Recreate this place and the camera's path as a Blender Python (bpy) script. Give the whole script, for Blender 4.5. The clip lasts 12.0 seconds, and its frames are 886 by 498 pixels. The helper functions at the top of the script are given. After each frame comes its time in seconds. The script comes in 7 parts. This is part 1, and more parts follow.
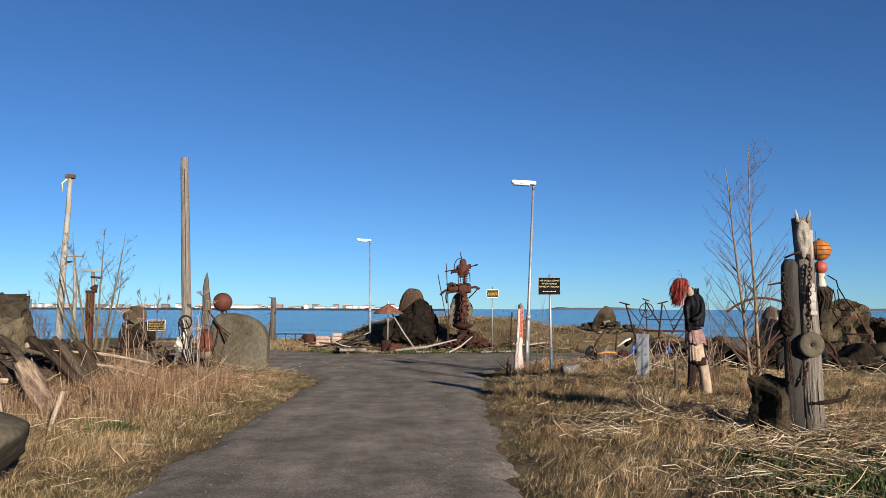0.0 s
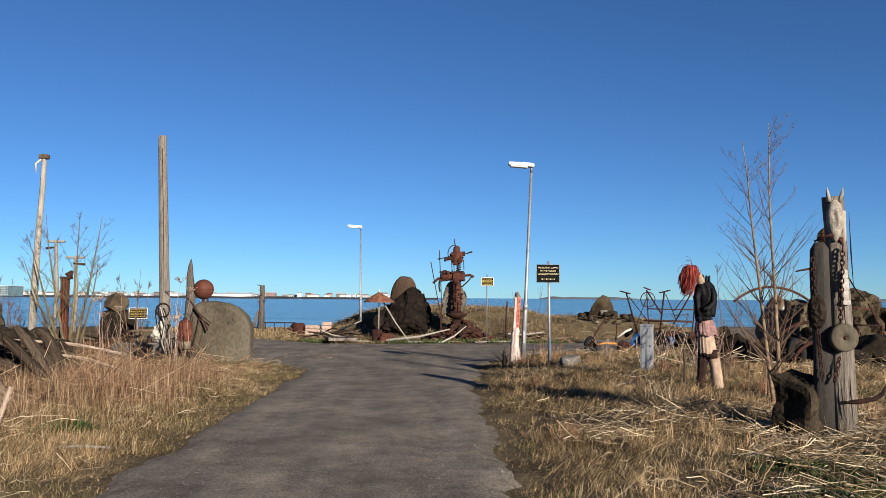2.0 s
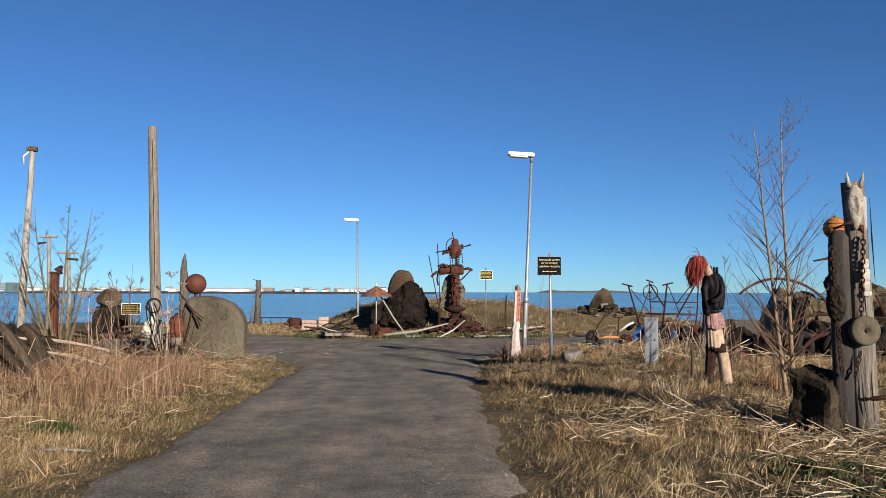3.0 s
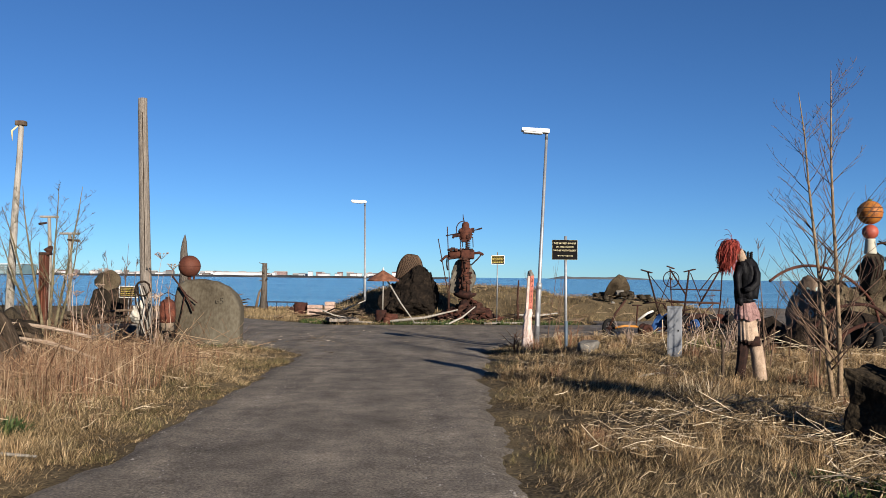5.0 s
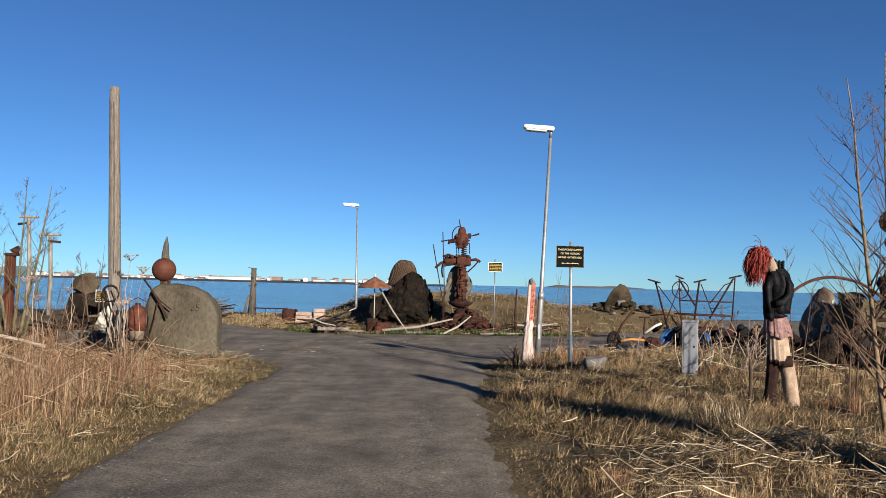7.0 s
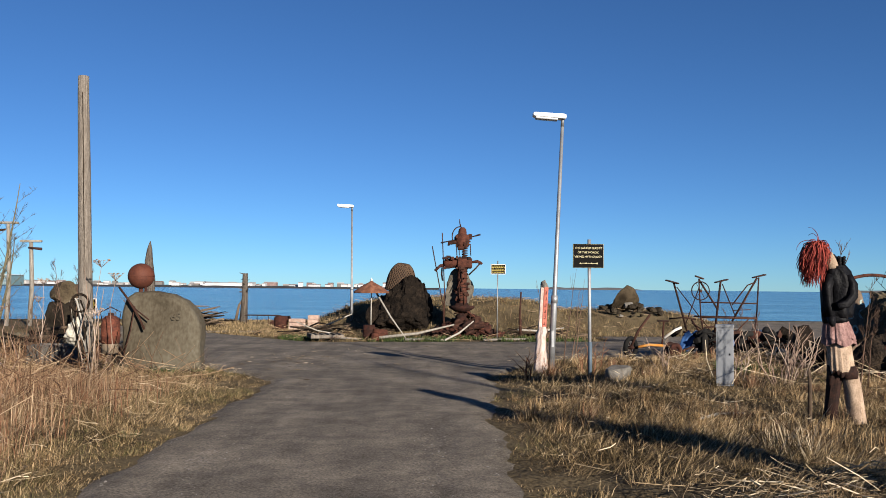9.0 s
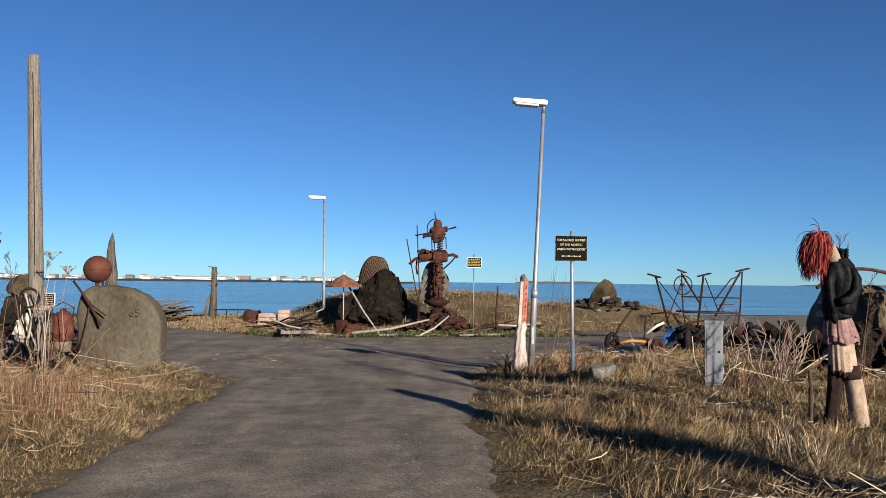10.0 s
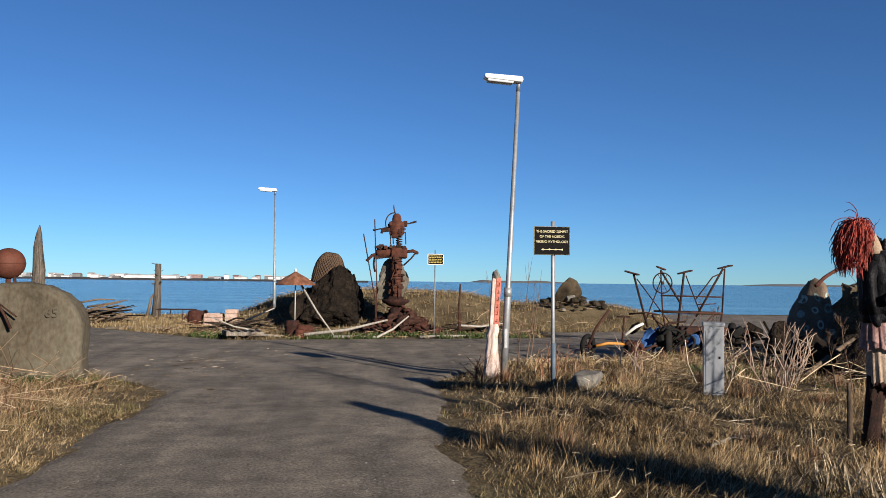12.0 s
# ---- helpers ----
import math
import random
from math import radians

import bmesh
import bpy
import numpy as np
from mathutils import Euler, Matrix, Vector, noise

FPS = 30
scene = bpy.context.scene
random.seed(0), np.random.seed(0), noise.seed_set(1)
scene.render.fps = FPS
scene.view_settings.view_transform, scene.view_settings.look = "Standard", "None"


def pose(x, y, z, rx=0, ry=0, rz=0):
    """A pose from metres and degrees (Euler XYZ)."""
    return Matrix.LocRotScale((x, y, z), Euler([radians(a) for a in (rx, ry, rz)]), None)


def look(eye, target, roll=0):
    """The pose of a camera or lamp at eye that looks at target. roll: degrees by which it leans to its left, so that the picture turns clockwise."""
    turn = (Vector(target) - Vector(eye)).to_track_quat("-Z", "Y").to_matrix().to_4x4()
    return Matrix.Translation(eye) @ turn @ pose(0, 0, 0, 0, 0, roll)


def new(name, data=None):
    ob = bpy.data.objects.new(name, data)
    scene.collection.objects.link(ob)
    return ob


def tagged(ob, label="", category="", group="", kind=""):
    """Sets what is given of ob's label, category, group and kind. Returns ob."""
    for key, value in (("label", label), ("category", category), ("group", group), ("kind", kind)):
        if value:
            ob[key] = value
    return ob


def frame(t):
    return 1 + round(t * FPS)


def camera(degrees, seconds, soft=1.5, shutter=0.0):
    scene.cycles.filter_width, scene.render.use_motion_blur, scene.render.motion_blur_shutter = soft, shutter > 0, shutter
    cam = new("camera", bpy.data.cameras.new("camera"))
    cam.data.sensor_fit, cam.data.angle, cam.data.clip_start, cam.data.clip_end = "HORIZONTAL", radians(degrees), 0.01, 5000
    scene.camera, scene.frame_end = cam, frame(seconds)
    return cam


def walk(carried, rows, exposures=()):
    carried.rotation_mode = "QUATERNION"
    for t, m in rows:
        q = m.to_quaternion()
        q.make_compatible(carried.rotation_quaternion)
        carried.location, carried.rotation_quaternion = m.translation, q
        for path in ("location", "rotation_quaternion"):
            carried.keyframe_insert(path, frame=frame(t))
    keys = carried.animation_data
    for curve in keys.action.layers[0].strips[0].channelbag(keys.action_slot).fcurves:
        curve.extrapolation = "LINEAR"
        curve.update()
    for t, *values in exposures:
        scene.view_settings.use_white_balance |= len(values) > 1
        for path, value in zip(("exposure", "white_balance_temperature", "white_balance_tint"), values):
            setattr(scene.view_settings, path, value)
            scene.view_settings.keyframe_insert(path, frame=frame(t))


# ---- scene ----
cam = camera(57.4, 12.0, soft=0.55)

PATH = [
    (0, (0.33, -2.189, 1.682), (0.333, -0.194, 1.828), 0.2),
    (0.5, (0.346, -1.947, 1.661), (0.353, 0.049, 1.796), 0.0),
    (1, (0.406, -1.697, 1.672), (0.41, 0.299, 1.8), 0.5),
    (1.5, (0.416, -1.453, 1.66), (0.418, 0.543, 1.782), 0.7),
    (2, (0.349, -1.15, 1.666), (0.368, 0.846, 1.785), 0.4),
    (2.5, (0.344, -0.919, 1.658), (0.368, 1.078, 1.771), 0.1),
    (4.5, (0.41, 0.23, 1.647), (0.431, 2.229, 1.722), 0.4),
    (5, (0.464, 0.506, 1.646), (0.457, 2.504, 1.714), 0.6),
    (5.5, (0.494, 0.793, 1.643), (0.482, 2.792, 1.712), 0.9),
    (6, (0.449, 1.123, 1.657), (0.46, 3.121, 1.736), 0.7),
    (6.5, (0.46, 1.46, 1.65), (0.477, 3.458, 1.732), 0.9),
    (7, (0.484, 1.818, 1.655), (0.487, 3.816, 1.741), 1.3),
    (7.5, (0.416, 2.163, 1.636), (0.426, 4.16, 1.734), 0.6),
    (9.5, (0.327, 3.605, 1.665), (0.348, 5.602, 1.755), 0.6),
    (10, (0.323, 3.958, 1.664), (0.402, 5.955, 1.744), 0.6),
    (10.5, (0.325, 4.334, 1.66), (0.446, 6.329, 1.741), 1.1),
    (11, (0.251, 4.739, 1.628), (0.389, 6.732, 1.704), 0.4),
    (11.5, (0.223, 5.1, 1.653), (0.373, 7.093, 1.719), -0.3),
    (12, (0.265, 5.501, 1.626), (0.454, 7.49, 1.705), 0.7),
]
walk(cam, [(t, look(eye, target, roll)) for t, eye, target, roll in PATH])

# ---------- world, sun, exposure ----------
SUN_EL, SUN_ROT = radians(16.5), radians(150)
scene.view_settings.exposure = 1.1
world = bpy.data.worlds.new("world")
scene.world = world
world.use_nodes = True
wn = world.node_tree.nodes
sky = wn.new("ShaderNodeTexSky")
sky.sky_type, sky.sun_disc = "NISHITA", False
sky.sun_elevation, sky.sun_rotation = SUN_EL, SUN_ROT
sky.altitude, sky.air_density, sky.dust_density, sky.ozone_density = 0, 0.65, 0.0, 2.5
wn["Background"].inputs[1].default_value = 0.05
tint = wn.new("ShaderNodeMix")
tint.data_type, tint.blend_type = "RGBA", "MULTIPLY"
tint.inputs[0].default_value, tint.inputs[7].default_value = 1.0, (0.435, 0.71, 0.99, 1)
world.node_tree.links.new(sky.outputs[0], tint.inputs[6])
world.node_tree.links.new(tint.outputs[2], wn["Background"].inputs[0])
sun = new("sun", bpy.data.lights.new("sun", "SUN"))
sun.data.energy, sun.data.angle, sun.data.color = 5.0, radians(0.55), (1.0, 0.91, 0.8)
sd = Vector((math.sin(SUN_ROT) * math.cos(SUN_EL), math.cos(SUN_ROT) * math.cos(SUN_EL), math.sin(SUN_EL)))
sun.matrix_world = look(sd * 60, (0, 0, 0))


# ---------- materials ----------
def mat(name, colors, rough=0.85, scale=6.0, fine=60.0, bump=0.3, metal=0.0, island=0.0, stretch=(1, 1, 1), obj=0.25, dist=0.02, spec=0.3):
    """Two scales of noise through a colour ramp, with relief; island: colour varied piece by piece."""
    m = bpy.data.materials.new(name)
    m.use_nodes = True
    nt = m.node_tree
    N, L = nt.nodes, nt.links
    b = N["Principled BSDF"]
    tc = N.new("ShaderNodeTexCoord")
    mp = N.new("ShaderNodeMapping")
    mp.inputs["Scale"].default_value = stretch
    L.new(tc.outputs["Object"], mp.inputs[0])
    n1, n2 = N.new("ShaderNodeTexNoise"), N.new("ShaderNodeTexNoise")
    for n, s, d in ((n1, scale, 6), (n2, fine, 5)):
        n.inputs["Scale"].default_value, n.inputs["Detail"].default_value = s, d
        L.new(mp.outputs[0], n.inputs["Vector"])
    mx = N.new("ShaderNodeMath")
    mx.operation = "MULTIPLY_ADD"
    mx.inputs[1].default_value = 0.45
    L.new(n2.outputs[0], mx.inputs[0])
    hv = N.new("ShaderNodeMath")
    hv.operation = "MULTIPLY"
    hv.inputs[1].default_value = 0.6
    L.new(n1.outputs[0], hv.inputs[0])
    L.new(hv.outputs[0], mx.inputs[2])
    src = mx.outputs[0]
    rnd = None
    if island:
        g = N.new("ShaderNodeNewGeometry")
        rnd, amt = g.outputs["Random Per Island"], island
    elif obj:
        g = N.new("ShaderNodeObjectInfo")
        rnd, amt = g.outputs["Random"], obj
    if rnd:
        a = N.new("ShaderNodeMath")
        a.operation = "MULTIPLY_ADD"
        a.inputs[1].default_value, a.inputs[2].default_value = amt, -amt / 2
        L.new(rnd, a.inputs[0])
        s = N.new("ShaderNodeMath")
        L.new(a.outputs[0], s.inputs[0])
        L.new(src, s.inputs[1])
        src = s.outputs[0]
    r = N.new("ShaderNodeValToRGB")
    e = r.color_ramp.elements
    lo, hi = (0.1, 0.95) if island > 0.5 else (0.32, 0.72)
    while len(e) < len(colors):
        e.new(0.5)
    for i, c in enumerate(colors):
        e[i].position = lo + (hi - lo) * i / max(1, len(colors) - 1)
        e[i].color = (*c, 1)
    L.new(src, r.inputs[0])
    L.new(r.outputs[0], b.inputs["Base Color"])
    b.inputs["Roughness"].default_value, b.inputs["Metallic"].default_value = rough, metal
    b.inputs["Specular IOR Level"].default_value = spec
    if bump:
        bp = N.new("ShaderNodeBump")
        bp.inputs["Strength"].default_value, bp.inputs["Distance"].default_value = bump, dist
        L.new(mx.outputs[0], bp.inputs["Height"])
        L.new(bp.outputs[0], b.inputs["Normal"])
    return m


M_GRASSGROUND = mat("dry_ground", [(0.024, 0.018, 0.011), (0.06, 0.045, 0.026), (0.125, 0.095, 0.055), (0.055, 0.052, 0.024)], 0.95, 0.7, 26, 0.9, dist=0.06, obj=0, spec=0.05)
M_SHORE = mat("shore_gravel", [(0.04, 0.036, 0.032), (0.09, 0.08, 0.07)], 0.95, 1.2, 30, 0.6, obj=0, spec=0.1)
M_STRAW = mat("straw", [(0.06, 0.038, 0.019), (0.16, 0.112, 0.062), (0.31, 0.238, 0.148), (0.55, 0.45, 0.315)], 0.8, 3, 30, 0, island=0.9, spec=0.12)
M_GRASS = mat("dry_grass", [(0.032, 0.024, 0.011), (0.105, 0.073, 0.035), (0.225, 0.158, 0.082), (0.4, 0.3, 0.178)], 0.85, 0.6, 20, 0, island=0.85, spec=0.1)
M_GOLD = mat("golden_grass", [(0.06, 0.035, 0.016), (0.17, 0.107, 0.05), (0.32, 0.215, 0.112), (0.48, 0.355, 0.21)], 0.8, 0.8, 20, 0, island=0.85, spec=0.1)
M_OLIVE = mat("olive_grass", [(0.032, 0.03, 0.012), (0.08, 0.068, 0.028), (0.15, 0.118, 0.056), (0.24, 0.185, 0.1)], 0.8, 0.8, 20, 0, island=0.8, spec=0.1)
M_TANSTALK = mat("tan_stalk", [(0.055, 0.028, 0.016), (0.135, 0.079, 0.044), (0.225, 0.148, 0.087), (0.37, 0.272, 0.176)], 0.8, 1, 20, 0, island=0.9, spec=0.12)
M_BROWNROCK = mat("brown_rock", [(0.009, 0.0068, 0.0045), (0.03, 0.022, 0.0135), (0.064, 0.048, 0.029), (0.095, 0.077, 0.05)], 0.92, 2.2, 24, 0.9, dist=0.05, spec=0.1)
M_MOUND = mat("mound_grass", [(0.035, 0.028, 0.012), (0.1, 0.073, 0.035), (0.19, 0.138, 0.072), (0.3, 0.225, 0.13)], 0.85, 0.5, 12, 0, island=0.7, spec=0.12)
M_RED = mat("red_stalk", [(0.055, 0.024, 0.014), (0.13, 0.058, 0.031), (0.19, 0.102, 0.057), (0.29, 0.2, 0.122), (0.115, 0.05, 0.027)], 0.8, 1, 20, 0, island=0.8, spec=0.15)
M_GREEN = mat("green_leaf", [(0.012, 0.022, 0.006), (0.032, 0.05, 0.013), (0.085, 0.1, 0.03)], 0.65, 2, 20, 0, island=0.7, spec=0.2)
M_WOOD = mat("weathered_wood", [(0.04, 0.033, 0.026), (0.115, 0.096, 0.078), (0.22, 0.19, 0.158)], 0.9, 5, 30, 1.0, stretch=(7, 7, 0.45), dist=0.035, spec=0.15)
M_WOODW = mat("bleached_wood", [(0.102, 0.0892, 0.0723), (0.221, 0.1997, 0.17), (0.34, 0.3145, 0.2762)], 0.85, 4, 40, 0.6, stretch=(6, 6, 0.6), spec=0.15)
M_WOODB = mat("brown_driftwood", [(0.03, 0.021, 0.015), (0.078, 0.054, 0.036), (0.156, 0.114, 0.078)], 0.9, 4, 35, 0.8, stretch=(4, 4, 0.8), spec=0.15)
M_BARK = mat("bark", [(0.09, 0.06, 0.036), (0.19, 0.135, 0.083), (0.3, 0.225, 0.145)], 0.85, 12, 60, 0.4, spec=0.12)
M_TWIG = mat("twig", [(0.06, 0.035, 0.025), (0.14, 0.09, 0.06)], 0.85, 12, 60, 0, spec=0.15)
M_RUST = mat("rust", [(0.008, 0.005, 0.004), (0.036, 0.013, 0.009), (0.085, 0.03, 0.018)], 0.9, 8, 70, 0.6, metal=0.15, spec=0.2)
M_RUSTD = mat("dark_rust", [(0.01, 0.006, 0.005), (0.03, 0.013, 0.009), (0.06, 0.026, 0.016)], 0.85, 10, 70, 0.5, metal=0.2, spec=0.2)
M_BALL = mat("rust_ball", [(0.042, 0.0132, 0.0078), (0.078, 0.0228, 0.012), (0.102, 0.0336, 0.0168)], 0.75, 5, 50, 0.25, metal=0.1, spec=0.3)
M_ROCK = mat("basalt", [(0.0085, 0.0065, 0.0045), (0.026, 0.02, 0.0135), (0.055, 0.044, 0.029)], 0.94, 3.5, 28, 0.9, dist=0.04, spec=0.1)
M_LAVA = mat("lava_rock", [(0.0035, 0.0028, 0.0022), (0.012, 0.0088, 0.0065), (0.034, 0.024, 0.0165)], 0.95, 5, 22, 1.0, dist=0.12, spec=0.08)
M_SLAB = mat("slab_stone", [(0.036, 0.028, 0.018), (0.062, 0.051, 0.035), (0.085, 0.074, 0.053), (0.115, 0.105, 0.083)], 0.92, 1.1, 16, 0.35, dist=0.02, stretch=(1.3, 1.3, 0.7), spec=0.12)
M_STONEL = mat("pale_stone", [(0.054, 0.0473, 0.0405), (0.108, 0.099, 0.0855), (0.162, 0.1485, 0.1305)], 0.9, 6, 40, 0.6, spec=0.2)
M_GALV = mat("galvanized_steel", [(0.15, 0.155, 0.16), (0.24, 0.245, 0.25), (0.32, 0.325, 0.33)], 0.55, 5, 50, 0.1, metal=0.6)
M_LAMPW = mat("lamp_white", [(0.72, 0.72, 0.7), (0.82, 0.82, 0.8)], 0.45, 4, 40, 0.05)
M_LENS = mat("lamp_lens", [(0.35, 0.36, 0.36), (0.5, 0.5, 0.5)], 0.2, 4, 40, 0.05)
M_BLACK = mat("black_enamel", [(0.003, 0.003, 0.003), (0.007, 0.0065, 0.006)], 0.8, 5, 40, 0.1, spec=0.05)
M_YELLOW = mat("yellow_letter", [(0.24, 0.175, 0.03), (0.32, 0.245, 0.055)], 0.6, 9, 60, 0)
M_CREAM = mat("cream_letter", [(0.42, 0.36, 0.2), (0.55, 0.48, 0.29)], 0.6, 9, 60, 0)
M_WHITE = mat("white_paint", [(0.4, 0.37, 0.32), (0.62, 0.59, 0.54)], 0.7, 9, 60, 0.2)
M_TYRE = mat("tyre_rubber", [(0.005, 0.005, 0.005), (0.016, 0.0145, 0.013)], 0.92, 8, 60, 0.4, spec=0.12)
M_BLUE = mat("blue_cloth", [(0.01, 0.035, 0.11), (0.025, 0.08, 0.21)], 0.7, 8, 60, 0.4)
M_ORANGE = mat("orange_paint", [(0.165, 0.044, 0.0083), (0.3025, 0.11, 0.0165), (0.385, 0.187, 0.0385)], 0.6, 7, 50, 0.2)


# ---------- helpers for building ----------
def thing(name, loc, label="", category="", group="", kind="", rz=0.0):
    e = new(name)
    e.empty_display_size = 0.2
    e.matrix_world = pose(*loc, 0, 0, rz)
    return tagged(e, label, category, group, kind)


def part(name, bm, material, parent=None, label="", smooth=True):
    me = bpy.data.meshes.new(name)
    bm.normal_update()
    bm.to_mesh(me)
    bm.free()
    for m in (material if isinstance(material, (list, tuple)) else [material]):
        me.materials.append(m)
    if smooth:
        me.polygons.foreach_set("use_smooth", [True] * len(me.polygons))
    ob = new(name, me)
    if parent:
        ob.parent = parent
    if label:
        ob["label"] = label
    return ob


def tube(bm, pts, radii, n=8, mi=0, wob=0.0):
    """A tube along a line of points, closed at both ends."""
    pts = [Vector(p) for p in pts]
    if not isinstance(radii, (list, tuple)):
        radii = [radii] * len(pts)
    rings = []
    up = None
    for i, p in enumerate(pts):
        d = (pts[min(i + 1, len(pts) - 1)] - pts[max(i - 1, 0)]).normalized()
        if up is None:
            up = d.orthogonal().normalized()
        up = (up - d * up.dot(d))
        up = up.normalized() if up.length > 1e-6 else d.orthogonal().normalized()
        side = d.cross(up)
        ring = []
        for k in range(n):
            a = 2 * math.pi * k / n
            r = radii[i] * (1 + wob * noise.noise((p.x * 5 + math.cos(a) * 2, p.y * 5 + math.sin(a) * 2, p.z * 2.5)))
            ring.append(bm.verts.new(p + (up * math.cos(a) + side * math.sin(a)) * r))
        rings.append(ring)
    for a, b in zip(rings, rings[1:]):
        for k in range(n):
            f = bm.faces.new((a[k], a[(k + 1) % n], b[(k + 1) % n], b[k]))
            f.material_index = mi
    for ring in (list(reversed(rings[0])), rings[-1]):
        f = bm.faces.new(ring)
        f.material_index = mi
    return bm


def tubes(*lines, n=8, wob=0.0):
    bm = bmesh.new()
    for pts, r in lines:
        tube(bm, pts, r, n, 0, wob)
    return bm


def box(bm, c, s, bevel=0.01, m=None, mi=0):
    """A bevelled box round c with sizes s."""
    r = bmesh.ops.create_cube(bm, size=1.0)
    vs = r["verts"]
    bmesh.ops.scale(bm, vec=s, verts=vs)
    es = list({e for v in vs for e in v.link_edges})
    if bevel:
        g = bmesh.ops.bevel(bm, geom=es, offset=bevel, segments=2, affect="EDGES", profile=0.6)
        vs = list({v for f in g["faces"] for v in f.verts} | {v for v in vs if v.is_valid})
    t = Matrix.Translation(c)
    bmesh.ops.transform(bm, matrix=t @ m if m else t, verts=vs)
    for f in {f for v in vs for f in v.link_faces}:
        f.material_index = mi
    return vs


def boxed(c, s, bevel=0.01, m=None):
    bm = bmesh.new()
    box(bm, c, s, bevel, m)
    return bm


def rock(size, seed, cuts=10, sub=4, rough=0.12, taper=0.0, sc=1.6, pit=0.0):
    """An angular boulder that stands on z = 0: a ball cut by planes, then roughened."""
    rg = random.Random(seed)
    bm = bmesh.new()
    bmesh.ops.create_icosphere(bm, subdivisions=sub, radius=1.0)
    planes = []
    for _ in range(int(cuts * 1.9)):
        v = Vector((rg.gauss(0, 1), rg.gauss(0, 1), rg.gauss(0, 0.8))).normalized()
        planes.append((v, rg.uniform(0.42, 0.8)))
    planes.append((Vector((0, 0, -1)), 0.75))
    off = Vector((rg.uniform(-50, 50), rg.uniform(-50, 50), seed))
    for v in bm.verts:
        p = v.co.copy()
        for q, d in planes:
            k = p.dot(q) - d
            if k > 0:
                p -= q * k * 0.92
        w = noise.fractal(p * sc + off, 1.0, 2.0, 5) * rough + noise.noise(p * 7 + off) * rough * 0.22
        if pit:
            w += pit * (abs(noise.noise(p * 3.2 + off)) + 0.5 * abs(noise.noise(p * 7.5 + off)) + 0.25 * abs(noise.noise(p * 15 + off)) - 0.4)
        v.co = p * (1 + w)
    lo = min(v.co.z for v in bm.verts)
    hi = max(v.co.z for v in bm.verts)
    wx = max(abs(v.co.x) for v in bm.verts)
    wy = max(abs(v.co.y) for v in bm.verts)
    for v in bm.verts:
        f = (v.co.z - lo) / (hi - lo)
        k = 1 - taper * f
        v.co = Vector((v.co.x / wx * size[0] / 2 * k, v.co.y / wy * size[1] / 2 * k, f * size[2] - 0.04))
    return bm


def lathe(profile, n=24, mi=0):
    """A turned body: profile is a list of (radius, height)."""
    bm = bmesh.new()
    rings = [[bm.verts.new((r * math.cos(2 * math.pi * k / n), r * math.sin(2 * math.pi * k / n), z)) for k in range(n)] for r, z in profile]
    for a, b in zip(rings, rings[1:]):
        for k in range(n):
            bm.faces.new((a[k], a[(k + 1) % n], b[(k + 1) % n], b[k]))
    bm.faces.new(list(reversed(rings[0])))
    bm.faces.new(rings[-1])
    return bm


def ss(a, b, x):
    t = np.clip((x - a) / (b - a), 0, 1)
    return t * t * (3 - 2 * t)


def wave(x, y, s, seed=0.0):
    """A cheap smooth field of about -1 to 1."""
    return (np.sin(x * s + seed + 1.7 * np.sin(y * s * 0.8 + seed * 2)) + np.sin(y * s * 1.13 + 2.1 * seed + 1.3 * np.sin(x * s * 0.9 + seed)) + np.sin((x + y) * s * 1.9 + seed * 3) * 0.6 + np.sin((x - 1.7 * y) * s * 3.3 + seed) * 0.35) / 2.95


def road_d(x, y):
    """How far inside the gravel road a place lies; under 0 it is verge."""
    w = wave(x, y, 2.1, 3) * 0.13 + wave(x, y, 6, 1) * 0.06
    lane = np.minimum(x + 2.5, 1.08 + 0.25 * ss(13, 17, y) - x)
    lane = np.where(y > 24, -9, lane)
    # the crossing: from the lane's mouth to the foot of the mound
    front = 27.6 + 0.19 * np.clip(x, -4, 30) + np.clip(-x - 3.2, 0, 9) * 1.15
    back = 17.6 + np.clip(-x - 2.6, 0, 3.5) * 1.25 + np.clip(x - 1.1, 0, 1.4) * 1.9 + np.clip(x - 2.4, 0, 30) * 0.42
    cross = np.minimum(front - y, y - back)
    cross = np.where(x < -11, np.minimum(cross, x + 13), cross)
    lot = np.minimum(np.minimum(x - 6, y - 24 - np.clip(12 - x, 0, 6) * 0.4), 49.5 - y)
    bank = 1 - np.sqrt(((x - 6.5) / 6.2) ** 2 + ((y - 37.5) / 5.6) ** 2)
    lot = np.minimum(lot, -bank * 5)
    return np.maximum(np.maximum(lane, cross), lot) + w


